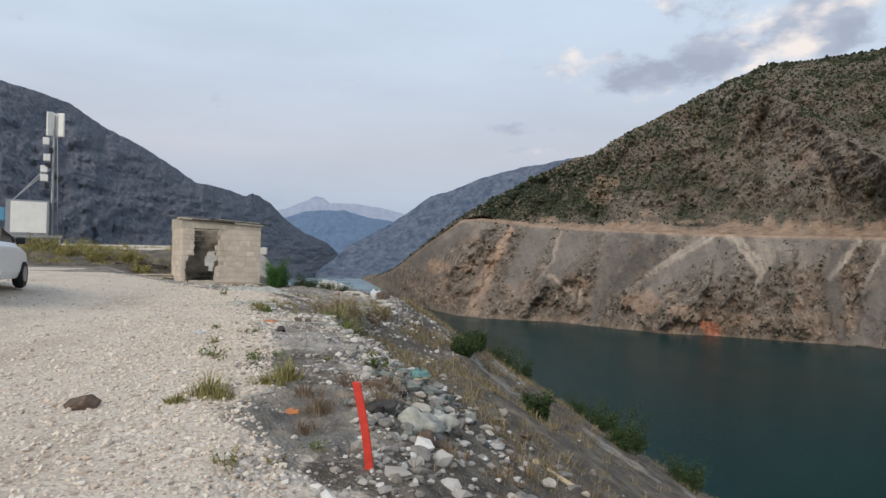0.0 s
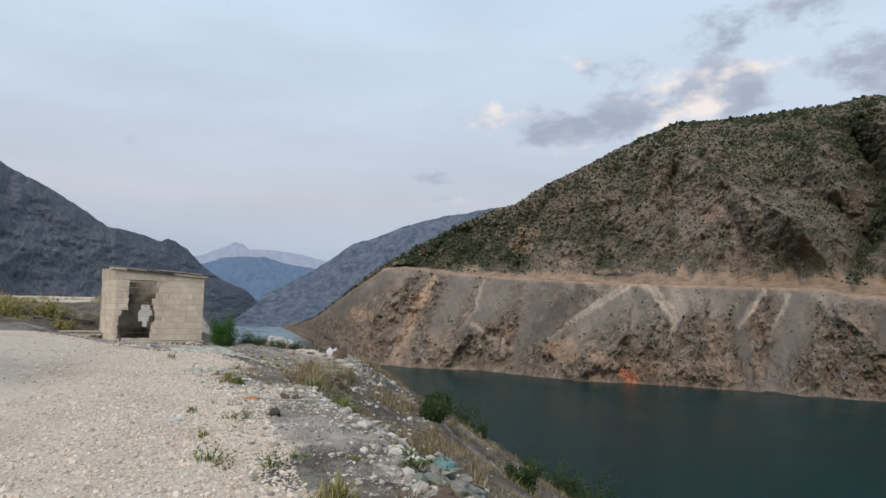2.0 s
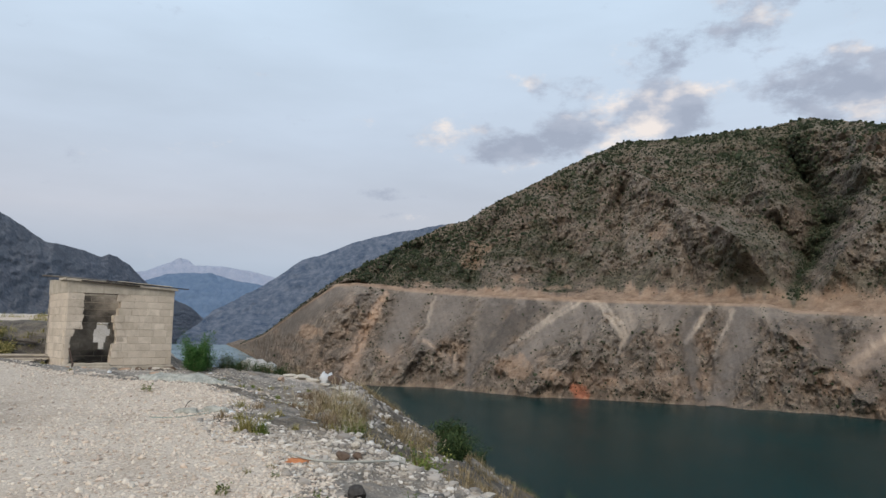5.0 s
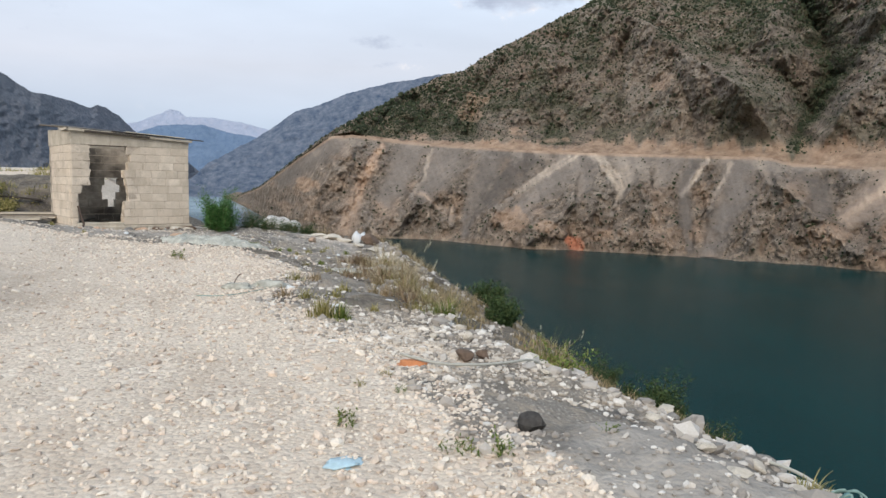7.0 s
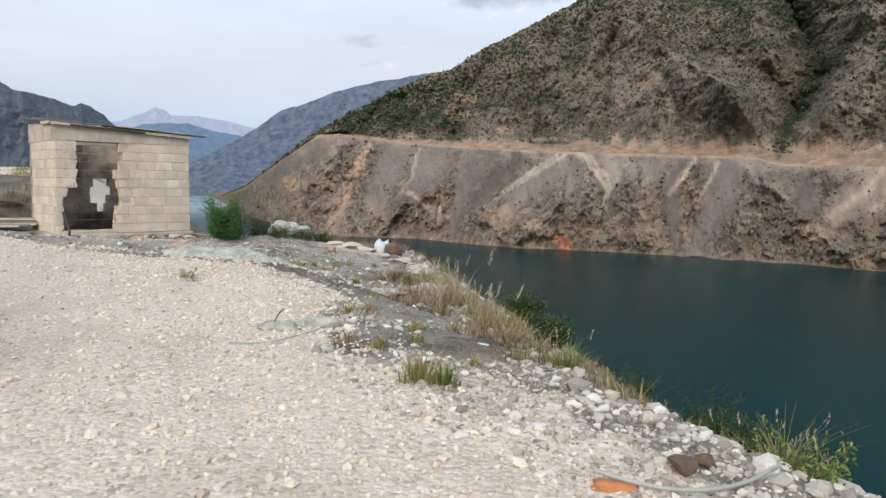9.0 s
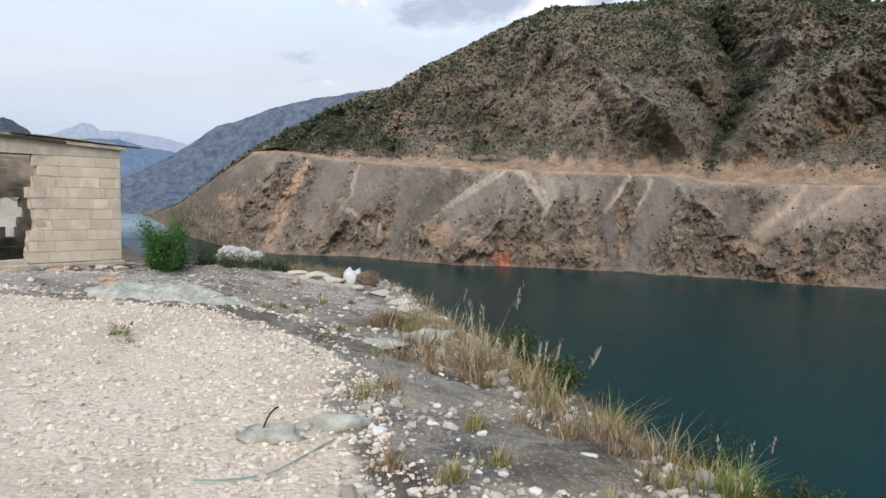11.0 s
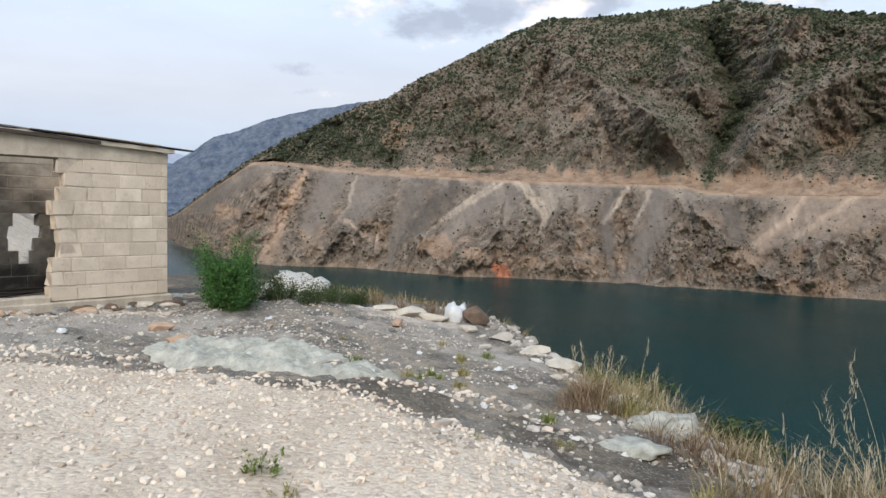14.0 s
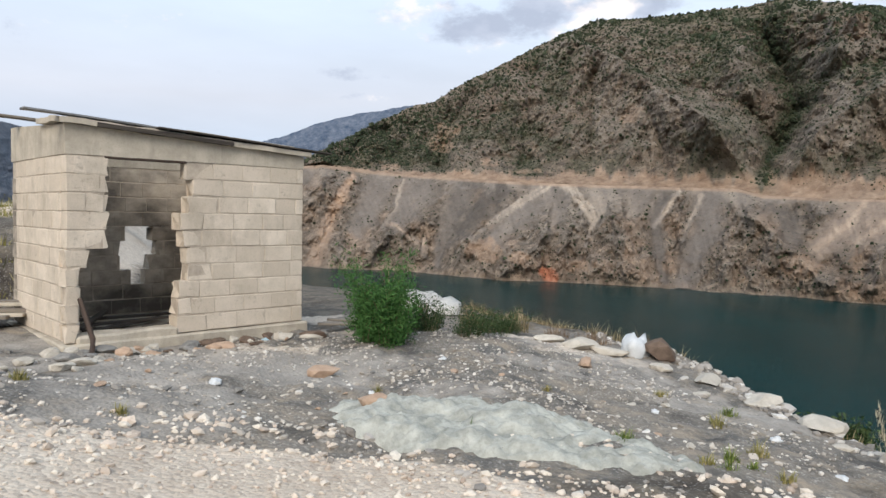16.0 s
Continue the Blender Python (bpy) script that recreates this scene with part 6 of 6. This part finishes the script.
plume_grass(-1.45, 17.75, 0.55, 0.5, "dry plumed grass on the crest", 20, M_DRYMIX, 0.18, 1.35)
plume_grass(-0.85, 23.0, 0.55, 0.4, "dry plumed grass on the crest", 20, M_OLIVE, 0.2, 0.6)
plume_grass(-0.55, 22.6, 0.55, 0.45, "dry plumed grass on the crest", 24, M_DRYMIX, 0.22, 1.35)
plume_grass(-0.75, 21.6, 0.40, 0.4, "dry plumed grass on the crest", 16, M_DRYMIX, 0.15, 1.35)
plume_grass(-0.95, 20.6, 0.42, 0.4, "dry plumed grass on the crest", 16, M_DRYMIX, 0.15, 1.35)
plume_grass(-1.20, 19.9, 0.50, 0.4, "dry plumed grass on the crest", 18, M_DRYMIX, 0.15, 1.35)


bush(-0.98, 12.85, 0.42, 0.45, M_GREEN, "low leafy green plant at the edge of the drop", 24, 60, leaf=0.05, lw=0.005)


# dry grass over the embankment and the land-side bank
def slope_grass():
    rng = np.random.default_rng(23)
    Vs, Ts, base = [], [], 0
    n = 8000
    y = rng.uniform(4, 62, n) ** 1.0
    d = rng.exponential(4.0, n) * np.interp(y, (4, 20, 60), (0.25, 0.6, 2.2))
    x = crest_x(y) - 0.15 + d
    keep = (fbm(x * 0.35, y * 0.35, 3, 301) > 0.44) & ((d > np.interp(y, (4, 13, 16, 17.5, 24, 30), (2.6, 1.6, 1.2, 0.9, 1.2, 0.3))) | (rng.uniform(0, 1, n) < 0.05))
    x, y = x[keep], y[keep]
    z = ground(x, y)
    for k in range(len(x)):
        s = 0.8 + 0.02 * y[k]
        v, t, _ = blades(rng, 16, rng.uniform(0.10, 0.28) * s, 0.40 * s, 0.7, 0.006 * s, 2)
        Vs.append(v + (x[k], y[k], z[k] - 0.02)); Ts.append(t + base); base += len(v)
    tagged(tri_mesh("dry_grass", np.concatenate(Vs), np.concatenate(Ts), M_DRYMIX), "dry straw-coloured grass over the embankment", "grass", kind="stuff")
    Vs, Ts, base = [], [], 0
    for k in range(700):
        x, y = rng.uniform(-19, -9.3), rng.uniform(29.5, 36.5)
        if fbm(np.array([x * 0.4]), np.array([y * 0.4]), 3, 311)[0] < 0.42:
            continue
        v, t, _ = blades(rng, 22, rng.uniform(0.10, 0.32), 0.6, 0.6, 0.010, 2)
        Vs.append(v + (x, y, gz(x, y) - 0.02)); Ts.append(t + base); base += len(v)
    tagged(tri_mesh("bank_grass", np.concatenate(Vs), np.concatenate(Ts), M_OLIVE), "yellow-green rank grass on the earth bank", "grass", kind="stuff")


slope_grass()
# bushes down the slope
for x, y, h, w in ((5.0, 34.2, 1.5, 1.6), (6.3, 36.5, 1.3, 1.5), (9.6, 33.5, 1.6, 1.6), (9.2, 27.8, 1.7, 1.4), (11.0, 43.0, 1.6, 1.8), (3.0, 27.5, 0.8, 0.9), (2.2, 24.0, 0.7, 0.8), (12.5, 30.0, 1.6, 1.6), (15.2, 47.5, 1.9, 2.0), (4.0, 20.0, 0.8, 0.8)):
    bush(x, y, h, w, M_BUSH2, "dark green bush on the embankment slope", 40, 110, "bushes on the slope", 0.12, 0.012)
for x, y, h, w in ((-12.6, 30.2, 0.8, 1.2), (-11.2, 30.0, 0.7, 1.1), (-14.2, 31.0, 0.9, 1.4), (-10.4, 29.2, 0.5, 0.8), (-16.0, 32.5, 0.9, 1.4)):
    bush(x, y, h, w, M_OLIVE, "yellow-green brush on the earth bank", 30, 80, "brush on the bank", 0.10, 0.010)


# ---- gravel and grit ----
def pebbles(name, label, n, region, sizes, mat, seed, flat=0.65):
    rng = np.random.default_rng(seed)
    x, y = region(rng, n)
    z = np.empty(len(x))
    ix, iy = np.clip(np.searchsorted(gx, x), 1, len(gx) - 1), np.clip(np.searchsorted(gy, y), 1, len(gy) - 1)
    fx, fy = (x - gx[ix - 1]) / (gx[ix] - gx[ix - 1]), (y - gy[iy - 1]) / (gy[iy] - gy[iy - 1])
    z = (GZ[iy - 1, ix - 1] * (1 - fx) + GZ[iy - 1, ix] * fx) * (1 - fy) + (GZ[iy, ix - 1] * (1 - fx) + GZ[iy, ix] * fx) * fy
    s = np.clip(rng.lognormal(math.log(sizes[0]), sizes[1], len(x)), sizes[0] * 0.4, sizes[2])
    Vall, Tall, base = [], [], 0
    kinds = 5
    for k in range(kinds):
        V0, T0 = ico(1, rng, 0.30)
        V0 = V0 * (1, 1, flat)
        pick = np.arange(len(x)) % kinds == k
        m = turns(rng, pick.sum(), 0.35) * s[pick, None, None] * rng.uniform(0.7, 1.35, (pick.sum(), 1, 3))
        V, T = scatter(V0, T0, m, np.stack([x, y, z + s * 0.18], -1)[pick])
        Vall.append(V); Tall.append(T + base); base += len(V)
    return tagged(tri_mesh(name, np.concatenate(Vall), np.concatenate(Tall), mat), label, "gravel", kind="stuff")


def gravel_stone_material(name, stops):
    m, nt, b = material(name, 0.92, 0, 0.2)
    nt.links.new(mixc(nt, grey(nt, tnoise(nt, coords(nt, "World"), 60, 4), 0.35, 0.7, 0, 0.4), ramp(nt, per_island(nt), stops), (0.36, 0.32, 0.27)), b.inputs["Base Color"])
    return m


M_PEB = gravel_stone_material("crushed_pale_stone", ((0.0, (0.38, 0.30, 0.24)), (0.3, (0.58, 0.50, 0.42)), (0.7, (0.72, 0.655, 0.56)), (0.90, (0.66, 0.54, 0.44)), (1.0, (0.44, 0.38, 0.32))))
M_GRIT = gravel_stone_material("white_and_grey_grit", ((0.0, (0.17, 0.158, 0.145)), (0.45, (0.31, 0.285, 0.255)), (0.8, (0.48, 0.455, 0.42)), (1.0, (0.70, 0.68, 0.64))))


M_RUB = gravel_stone_material("pale_broken_stone", ((0.0, (0.20, 0.175, 0.15)), (0.25, (0.35, 0.315, 0.27)), (0.7, (0.52, 0.475, 0.415)), (1.0, (0.68, 0.645, 0.59))))


def on_track(rng, n):
    y = np.concatenate([rng.uniform(1.5, 24.0, n * 3 // 4), rng.uniform(1.5, 12.0, n - n * 3 // 4)])
    x = verge_x(y) + 0.25 - rng.exponential(2.2, n)
    ok = x > -9.5
    return x[ok], y[ok]


def on_verge(rng, n):
    y = rng.uniform(2.5, 28.0, n)
    x = verge_x(y) + rng.uniform(-0.12, 1.0, n) * np.maximum(0.4, crest_x(y) - verge_x(y)) * 1.1
    w = fbm(x * 1.3, y * 1.3, 3, 401) > rng.uniform(0.36, 0.62, n)
    ok = w & (x > -8.5)
    return x[ok], y[ok]


def on_bank(rng, n):
    y = rng.uniform(4.0, 30.0, n)
    x = crest_x(y) + rng.exponential(0.9, n) - 0.3
    return x, y


def at_slab_edge(rng, n):
    t = rng.uniform(-9.0, -2.4, n)
    return t, 23.3 - 0.0 * t + np.where(t > -5, -(t + 5) * 0.75, 0) + rng.normal(0, 0.28, n)


pebbles("track_gravel", "crushed pale pinkish stone spread on the track", 26000, on_track, (0.013, 0.42, 0.040), M_PEB, 31)
pebbles("verge_grit", "white and grey stone grit scattered over dark cinders", 10000, on_verge, (0.015, 0.5, 0.055), M_GRIT, 32)
pebbles("bank_rubble", "grey stone rubble strewn down the bank", 2600, on_bank, (0.035, 0.5, 0.11), M_GRIT, 33)
def on_rubble(rng, n):
    y = rng.uniform(11.9, 15.4, n)
    x = rng.uniform(-3.0, 0.1, n) ** 1
    ok = (x > verge_x(y) - 0.2) & (x < crest_x(y) + 0.2)
    return x[ok], y[ok]


pebbles("rubble_stones", "pale broken stones strewn over the rubble edge", 6000, on_rubble, (0.012, 0.55, 0.05), M_RUB, 35)


def in_yard(rng, n):
    x, y = rng.uniform(-8.6, -1.4, n), rng.uniform(22.4, 27.6, n)
    ok = (x > verge_x(y) - 0.2) & (x < crest_x(y)) & (fbm(x * 1.1, y * 1.1, 3, 411) > rng.uniform(0.34, 0.60, n)) & ((x + 8.166) * -0.457 + (y - 26.86) * 0.889 < -0.05)
    return x[ok], y[ok]


pebbles("yard_debris", "small broken stone and block crumbs over cinder ground", 7000, in_yard, (0.011, 0.5, 0.035), M_RUB, 36)
pebbles("edge_rubble", "pale stones along the edge of the track", 420, at_slab_edge, (0.020, 0.45, 0.055), M_PEB, 34)


# ---- litter ----
M_BAG = plain("white_plastic_bag", (0.58, 0.60, 0.61), 0.45, 0, 0.15, 6)
M_PLASTER = plain("dumped_plaster", (0.52, 0.51, 0.48), 0.9, 0, 0.35, 7, 0.02)
M_BLUEBAG = plain("pale_blue_plastic", (0.38, 0.52, 0.58), 0.45, 0, 0.2, 6)
M_NET = plain("green_netting", (0.20, 0.30, 0.27), 0.7, 0, 0.35, 14)
M_HOSE = plain("grey_hose_plastic", (0.36, 0.36, 0.32), 0.55, 0, 0.2, 8)
M_ORANGE = plain("orange_cloth", (0.48, 0.20, 0.09), 0.85, 0, 0.35, 14)
M_TANBOARD = plain("pale_board", (0.55, 0.43, 0.28), 0.8, 0, 0.2, 6)


def crumpled(name, label, cat, x, y, sx, sy, sz, mat, seed, group="", dz=0.0):
    bm = bmesh.new()
    bmesh.ops.create_icosphere(bm, subdivisions=3, radius=1.0)
    off = Vector((seed * 5.1, seed, -seed * 2.2))
    for v in bm.verts:
        k = 1 + 0.55 * noise.noise(v.co * 1.6 + off) + 0.35 * abs(noise.noise(v.co * 4.0 + off)) - 0.2
        v.co = Vector((v.co.x * sx * k, v.co.y * sy * k, max(-0.15, v.co.z) * sz * k))
    return tagged(at_place(part(name, bm, mat, smooth=True), x, y, dz), label, cat, group)


crumpled("white_bag", "crumpled white plastic sack at the edge of the drop", "plastic bag", -0.95, 27.25, 0.24, 0.18, 0.34, M_BAG, 1)
for x, y, s, k in ((-3.1, 31.0, 0.62, 2), (-2.75, 30.9, 0.5, 3), (-3.4, 31.3, 0.4, 4)):
    crumpled("plaster_lump", "pale heap of dumped plaster and sacks", "heap", x, y, s * 0.9, s * 0.6, s * 0.62, M_PLASTER, k, "dumped plaster lumps")
crumpled("white_bag", "torn white plastic bag on the rubble edge", "plastic bag", -1.0, 14.1, 0.17, 0.13, 0.13, M_BAG, 5)
crumpled("white_bag", "torn white plastic bag on the rubble edge", "plastic bag", -0.85, 13.75, 0.14, 0.12, 0.11, M_BAG, 6)
crumpled("blue_bag", "pale blue plastic bag among rubble", "plastic bag", -0.95, 13.93, 0.10, 0.08, 0.09, M_BLUEBAG, 7)
crumpled("blue_bag", "flattened pale blue plastic scrap on gravel", "plastic scrap", -3.12, 10.75, 0.11, 0.10, 0.025, M_BLUEBAG, 8)
crumpled("blue_bag", "small blue plastic scrap in wall rubble", "plastic scrap", -6.05, 27.42, 0.07, 0.05, 0.06, M_BLUEBAG, 9)
crumpled("orange_rag", "faded orange rag lying beside a hose", "rag", -2.36, 12.66, 0.14, 0.09, 0.05, M_ORANGE, 10)
crumpled("orange_rag", "scrap of red-orange cloth among weeds", "rag", -1.0, 6.05, 0.08, 0.06, 0.04, M_ORANGE, 11)
crumpled("paper_scrap", "white paper scrap on dark dirt", "paper", -5.25, 24.6, 0.035, 0.03, 0.03, M_BAG, 12)
for x, y in ((-2.6, 24.2), (-2.9, 21.5), (-2.2, 22.4), (-1.9, 23.4), (-3.2, 16.4), (-2.0, 15.9), (-2.75, 15.1), (0.4, 8.3), (0.8, 9.4), (0.3, 7.3), (1.2, 8.8), (1.0, 7.6), (0.55, 10.2), (-4.2, 25.9), (-6.6, 24.9)):
    crumpled("paper_scrap", "crumpled white scrap lying on the dirt", "paper", x, y, PRNG.uniform(0.03, 0.08), PRNG.uniform(0.03, 0.06), PRNG.uniform(0.02, 0.05), M_BAG, x * 3 + y, "white scraps")
crumpled("cement_lump", "grey-green lump of set cement on cinders", "cement lump", -1.2, 21.3, 0.42, 0.30, 0.16, M_SLAB, 13)
crumpled("cement_lump", "grey-green lump of set cement on cinders", "cement lump", -2.05, 20.6, 0.32, 0.24, 0.08, M_SLAB, 14)
crumpled("cement_lump", "broken concrete lump with bent wire", "cement lump", -3.85, 16.5, 0.22, 0.14, 0.09, M_SLAB, 15)
crumpled("cement_lump", "broken concrete lump with bent wire", "cement lump", -3.45, 16.6, 0.25, 0.12, 0.10, M_SLAB, 16)
crumpled("cement_lump", "mossy cement lump tipped on the bank", "cement lump", 0.15, 6.7, 0.28, 0.22, 0.22, M_SLAB, 17)
crumpled("cement_lump", "mossy cement lump tipped on the bank", "cement lump", 0.45, 7.6, 0.24, 0.2, 0.16, M_SLAB, 18)


M_TEALNET = plain("faded_teal_netting", (0.17, 0.33, 0.32), 0.8, 0, 0.5, 20, 0.01)
crumpled("net_bundle", "bundle of faded teal netting on the rubble", "netting", 0.28, 10.85, 0.20, 0.18, 0.20, M_TEALNET, 21)
for x, y, sx, k in ((0.55, 9.9, 0.16, 22), (0.95, 9.3, 0.14, 23), (0.45, 8.2, 0.12, 24), (0.2, 11.4, 0.15, 25), (1.25, 8.6, 0.13, 26), (0.75, 7.6, 0.10, 27)):
    crumpled("white_bag", "torn grubby white plastic sheet caught in rubble", "plastic bag", x, y, sx, sx * 0.6, sx * 0.5, M_PLASTER, k, "plastic caught in rubble")


def wire(name, label, cat, pts, r, mat):
    cu = bpy.data.curves.new(name, "CURVE")
    cu.dimensions, cu.bevel_depth, cu.bevel_resolution, cu.resolution_u = "3D", r, 2, 6
    sp = cu.splines.new("NURBS")
    sp.points.add(len(pts) - 1)
    for p, c in zip(sp.points, pts):
        p.co = (*c, 1)
    sp.use_endpoint_u, sp.order_u = True, 3
    cu.materials.append(mat)
    tmp = bpy.data.objects.new(name, cu)
    me = bpy.data.meshes.new_from_object(tmp)
    bpy.data.objects.remove(tmp)
    me.name = name
    return tagged(new(name, me), label, cat)


wire("hose", "grey plastic hose curving over the cinders", "hose", [(x, y, gz(x, y) + h + 0.03) for x, y, h in ((-2.45, 12.7, 0.05), (-2.25, 12.55, 0.02), (-1.95, 12.45, 0.02), (-1.55, 12.6, 0.03), (-1.2, 12.85, 0.03), (-0.9, 13.05, 0.05), (-0.62, 13.1, 0.04), (-0.4, 12.95, 0.0))], 0.012, M_HOSE)
NR = random.Random(3)
for k in range(11):
    cx, cy = 0.26 + NR.gauss(0, 0.09), 10.85 + NR.gauss(0, 0.12)
    wire("net_strand", "tangled strand of green netting on the rubble", "netting", [(cx + NR.gauss(0, 0.11), cy + NR.gauss(0, 0.12), gz(cx, cy) + abs(NR.gauss(0.07, 0.07))) for _ in range(9)], 0.008, M_NET)
wire("rope", "thin green rope trailing over the crest", "rope", [(x, y, gz(x, y) + 0.02) for x, y in ((-1.2, 20.7), (-1.05, 20.4), (-1.1, 20.0), (-0.95, 19.7), (-0.7, 19.6))], 0.008, M_NET)
wire("rope", "thin green rope lying beside a cement lump", "rope", [(x, y, gz(x, y) + 0.02) for x, y in ((-4.3, 15.9), (-4.0, 15.8), (-3.7, 16.1), (-3.5, 16.3))], 0.005, M_NET)
wire("steel_wire", "bent reinforcing wire sticking up from concrete", "wire", [(-3.9, 16.5, gz(-3.9, 16.5) + 0.03), (-3.86, 16.52, gz(-3.9, 16.5) + 0.16), (-3.8, 16.5, gz(-3.9, 16.5) + 0.18)], 0.006, M_STEEL)
loose_board("plank", "pale broken plank lying on the tipped rubble", "plank", (1.95, 9.6, gz(1.95, 9.6) + 0.04), (2.45, 9.2, gz(2.45, 9.2) + 0.04), 0.10, 0.03, M_TANBOARD)
loose_board("plank", "pale board standing out over the drop", "plank", (0.12, 10.55, gz(0.1, 10.5) - 0.05), (0.42, 10.85, gz(0.42, 10.85) + 0.12), 0.22, 0.02, M_TANBOARD)

for k in range(6):
    x, y = -9.9 + 0.15 * k, 27.9 + 0.12 * k
    loose_board("plank", "weathered plank stacked beside the hut", "plank", (x - 1.2, y + 0.2, gz(x, y) + 0.03 + 0.05 * k), (x + 0.7, y + 0.1, gz(x, y) + 0.04 + 0.05 * k), 0.16, 0.04, M_WOOD if k % 2 else M_BEAM, "planks stacked by the hut")
for a, b in (((-5.2, 28.6), (-4.2, 28.2)), ((-5.1, 28.9), (-4.0, 28.7)), ((-5.3, 28.3), (-4.6, 28.3))):
    loose_board("plank", "weathered plank on rubble behind the hut", "plank", (*a, gz(*a) + 0.10), (*b, gz(*b) + 0.05), 0.12, 0.03, M_WOOD, "planks behind the hut")
tuft(-0.42, 10.45, 0.16, 0.25, M_OLIVE, "yellow-green tuft on the rubble edge", 90, 0.7, 0.006)
tuft(-1.02, 15.9, 0.20, 0.3, M_OLIVE, "yellow-green tuft on the rubble edge", 110, 0.7, 0.006)
wire("hose", "pale green hose end sticking out over the drop", "hose", [(-0.36, 10.9, gz(-0.36, 10.9) + 0.03), (-0.25, 10.75, gz(-0.25, 10.75) + 0.12), (-0.12, 10.6, gz(-0.12, 10.6) + 0.10), (-0.06, 10.5, gz(-0.06, 10.5) + 0.0)], 0.012, M_HOSE)
for k in range(84):
    y = PRNG.uniform(15.4, 23.5)
    x = float(crest_x(np.array(y))) + PRNG.normal(-0.05, 0.34)
    tuft(x, y, PRNG.uniform(0.16, 0.40), 0.5, (M_DRYMIX, M_BROWN, M_DRYMIX, M_OLIVE)[k % 4], "withered brush hanging over the crest", 90, 1.1, 0.004, "dry_brush", "withered brush on the crest")
for k in range(16):
    y = PRNG.uniform(4.5, 11.5)
    x = PRNG.uniform(0.4, 3.2)
    tuft(x, y, PRNG.uniform(0.12, 0.28), 0.4, (M_BROWN, M_DRYMIX)[k % 2], "withered grass among tipped rubble", 110, 0.8, 0.004, "dry_brush", "withered grass among rubble")
for k in range(14):
    a = PRNG.uniform(0, 1)
    x, y = -5.3 + a * 2.6, 23.55 - a * 1.35 + PRNG.normal(0, 0.08)
    tuft(x, y, PRNG.uniform(0.05, 0.11), 0.16, M_GREEN if k % 3 else M_OLIVE, "short green grass along the cement edge", 60, 0.7, 0.005, group="grass along the cement edge")
for k in range(30):
    x, y = PRNG.uniform(-7.6, -1.6), PRNG.uniform(22.8, 27.0)
    stone(x, y, PRNG.uniform(0.02, 0.05), (M_PALEROCK, M_TANROCK, M_GREYROCK)[k % 3], "small broken stone on cinder ground", 0.6, PRNG.uniform(0, 180), 1.4, "small stones on the cinders")
for x, y in ((-11.6, 29.4), (-10.6, 29.0), (-12.2, 30.0), (-10.9, 29.9)):
    loose_board("plank", "dark broken timber on the earth bank", "plank", (x, y, gz(x, y) + 0.04), (x + 1.1, y + 0.35, gz(x + 1.1, y + 0.35) + 0.10), 0.15, 0.06, M_DARKWOOD, "timber on the bank")
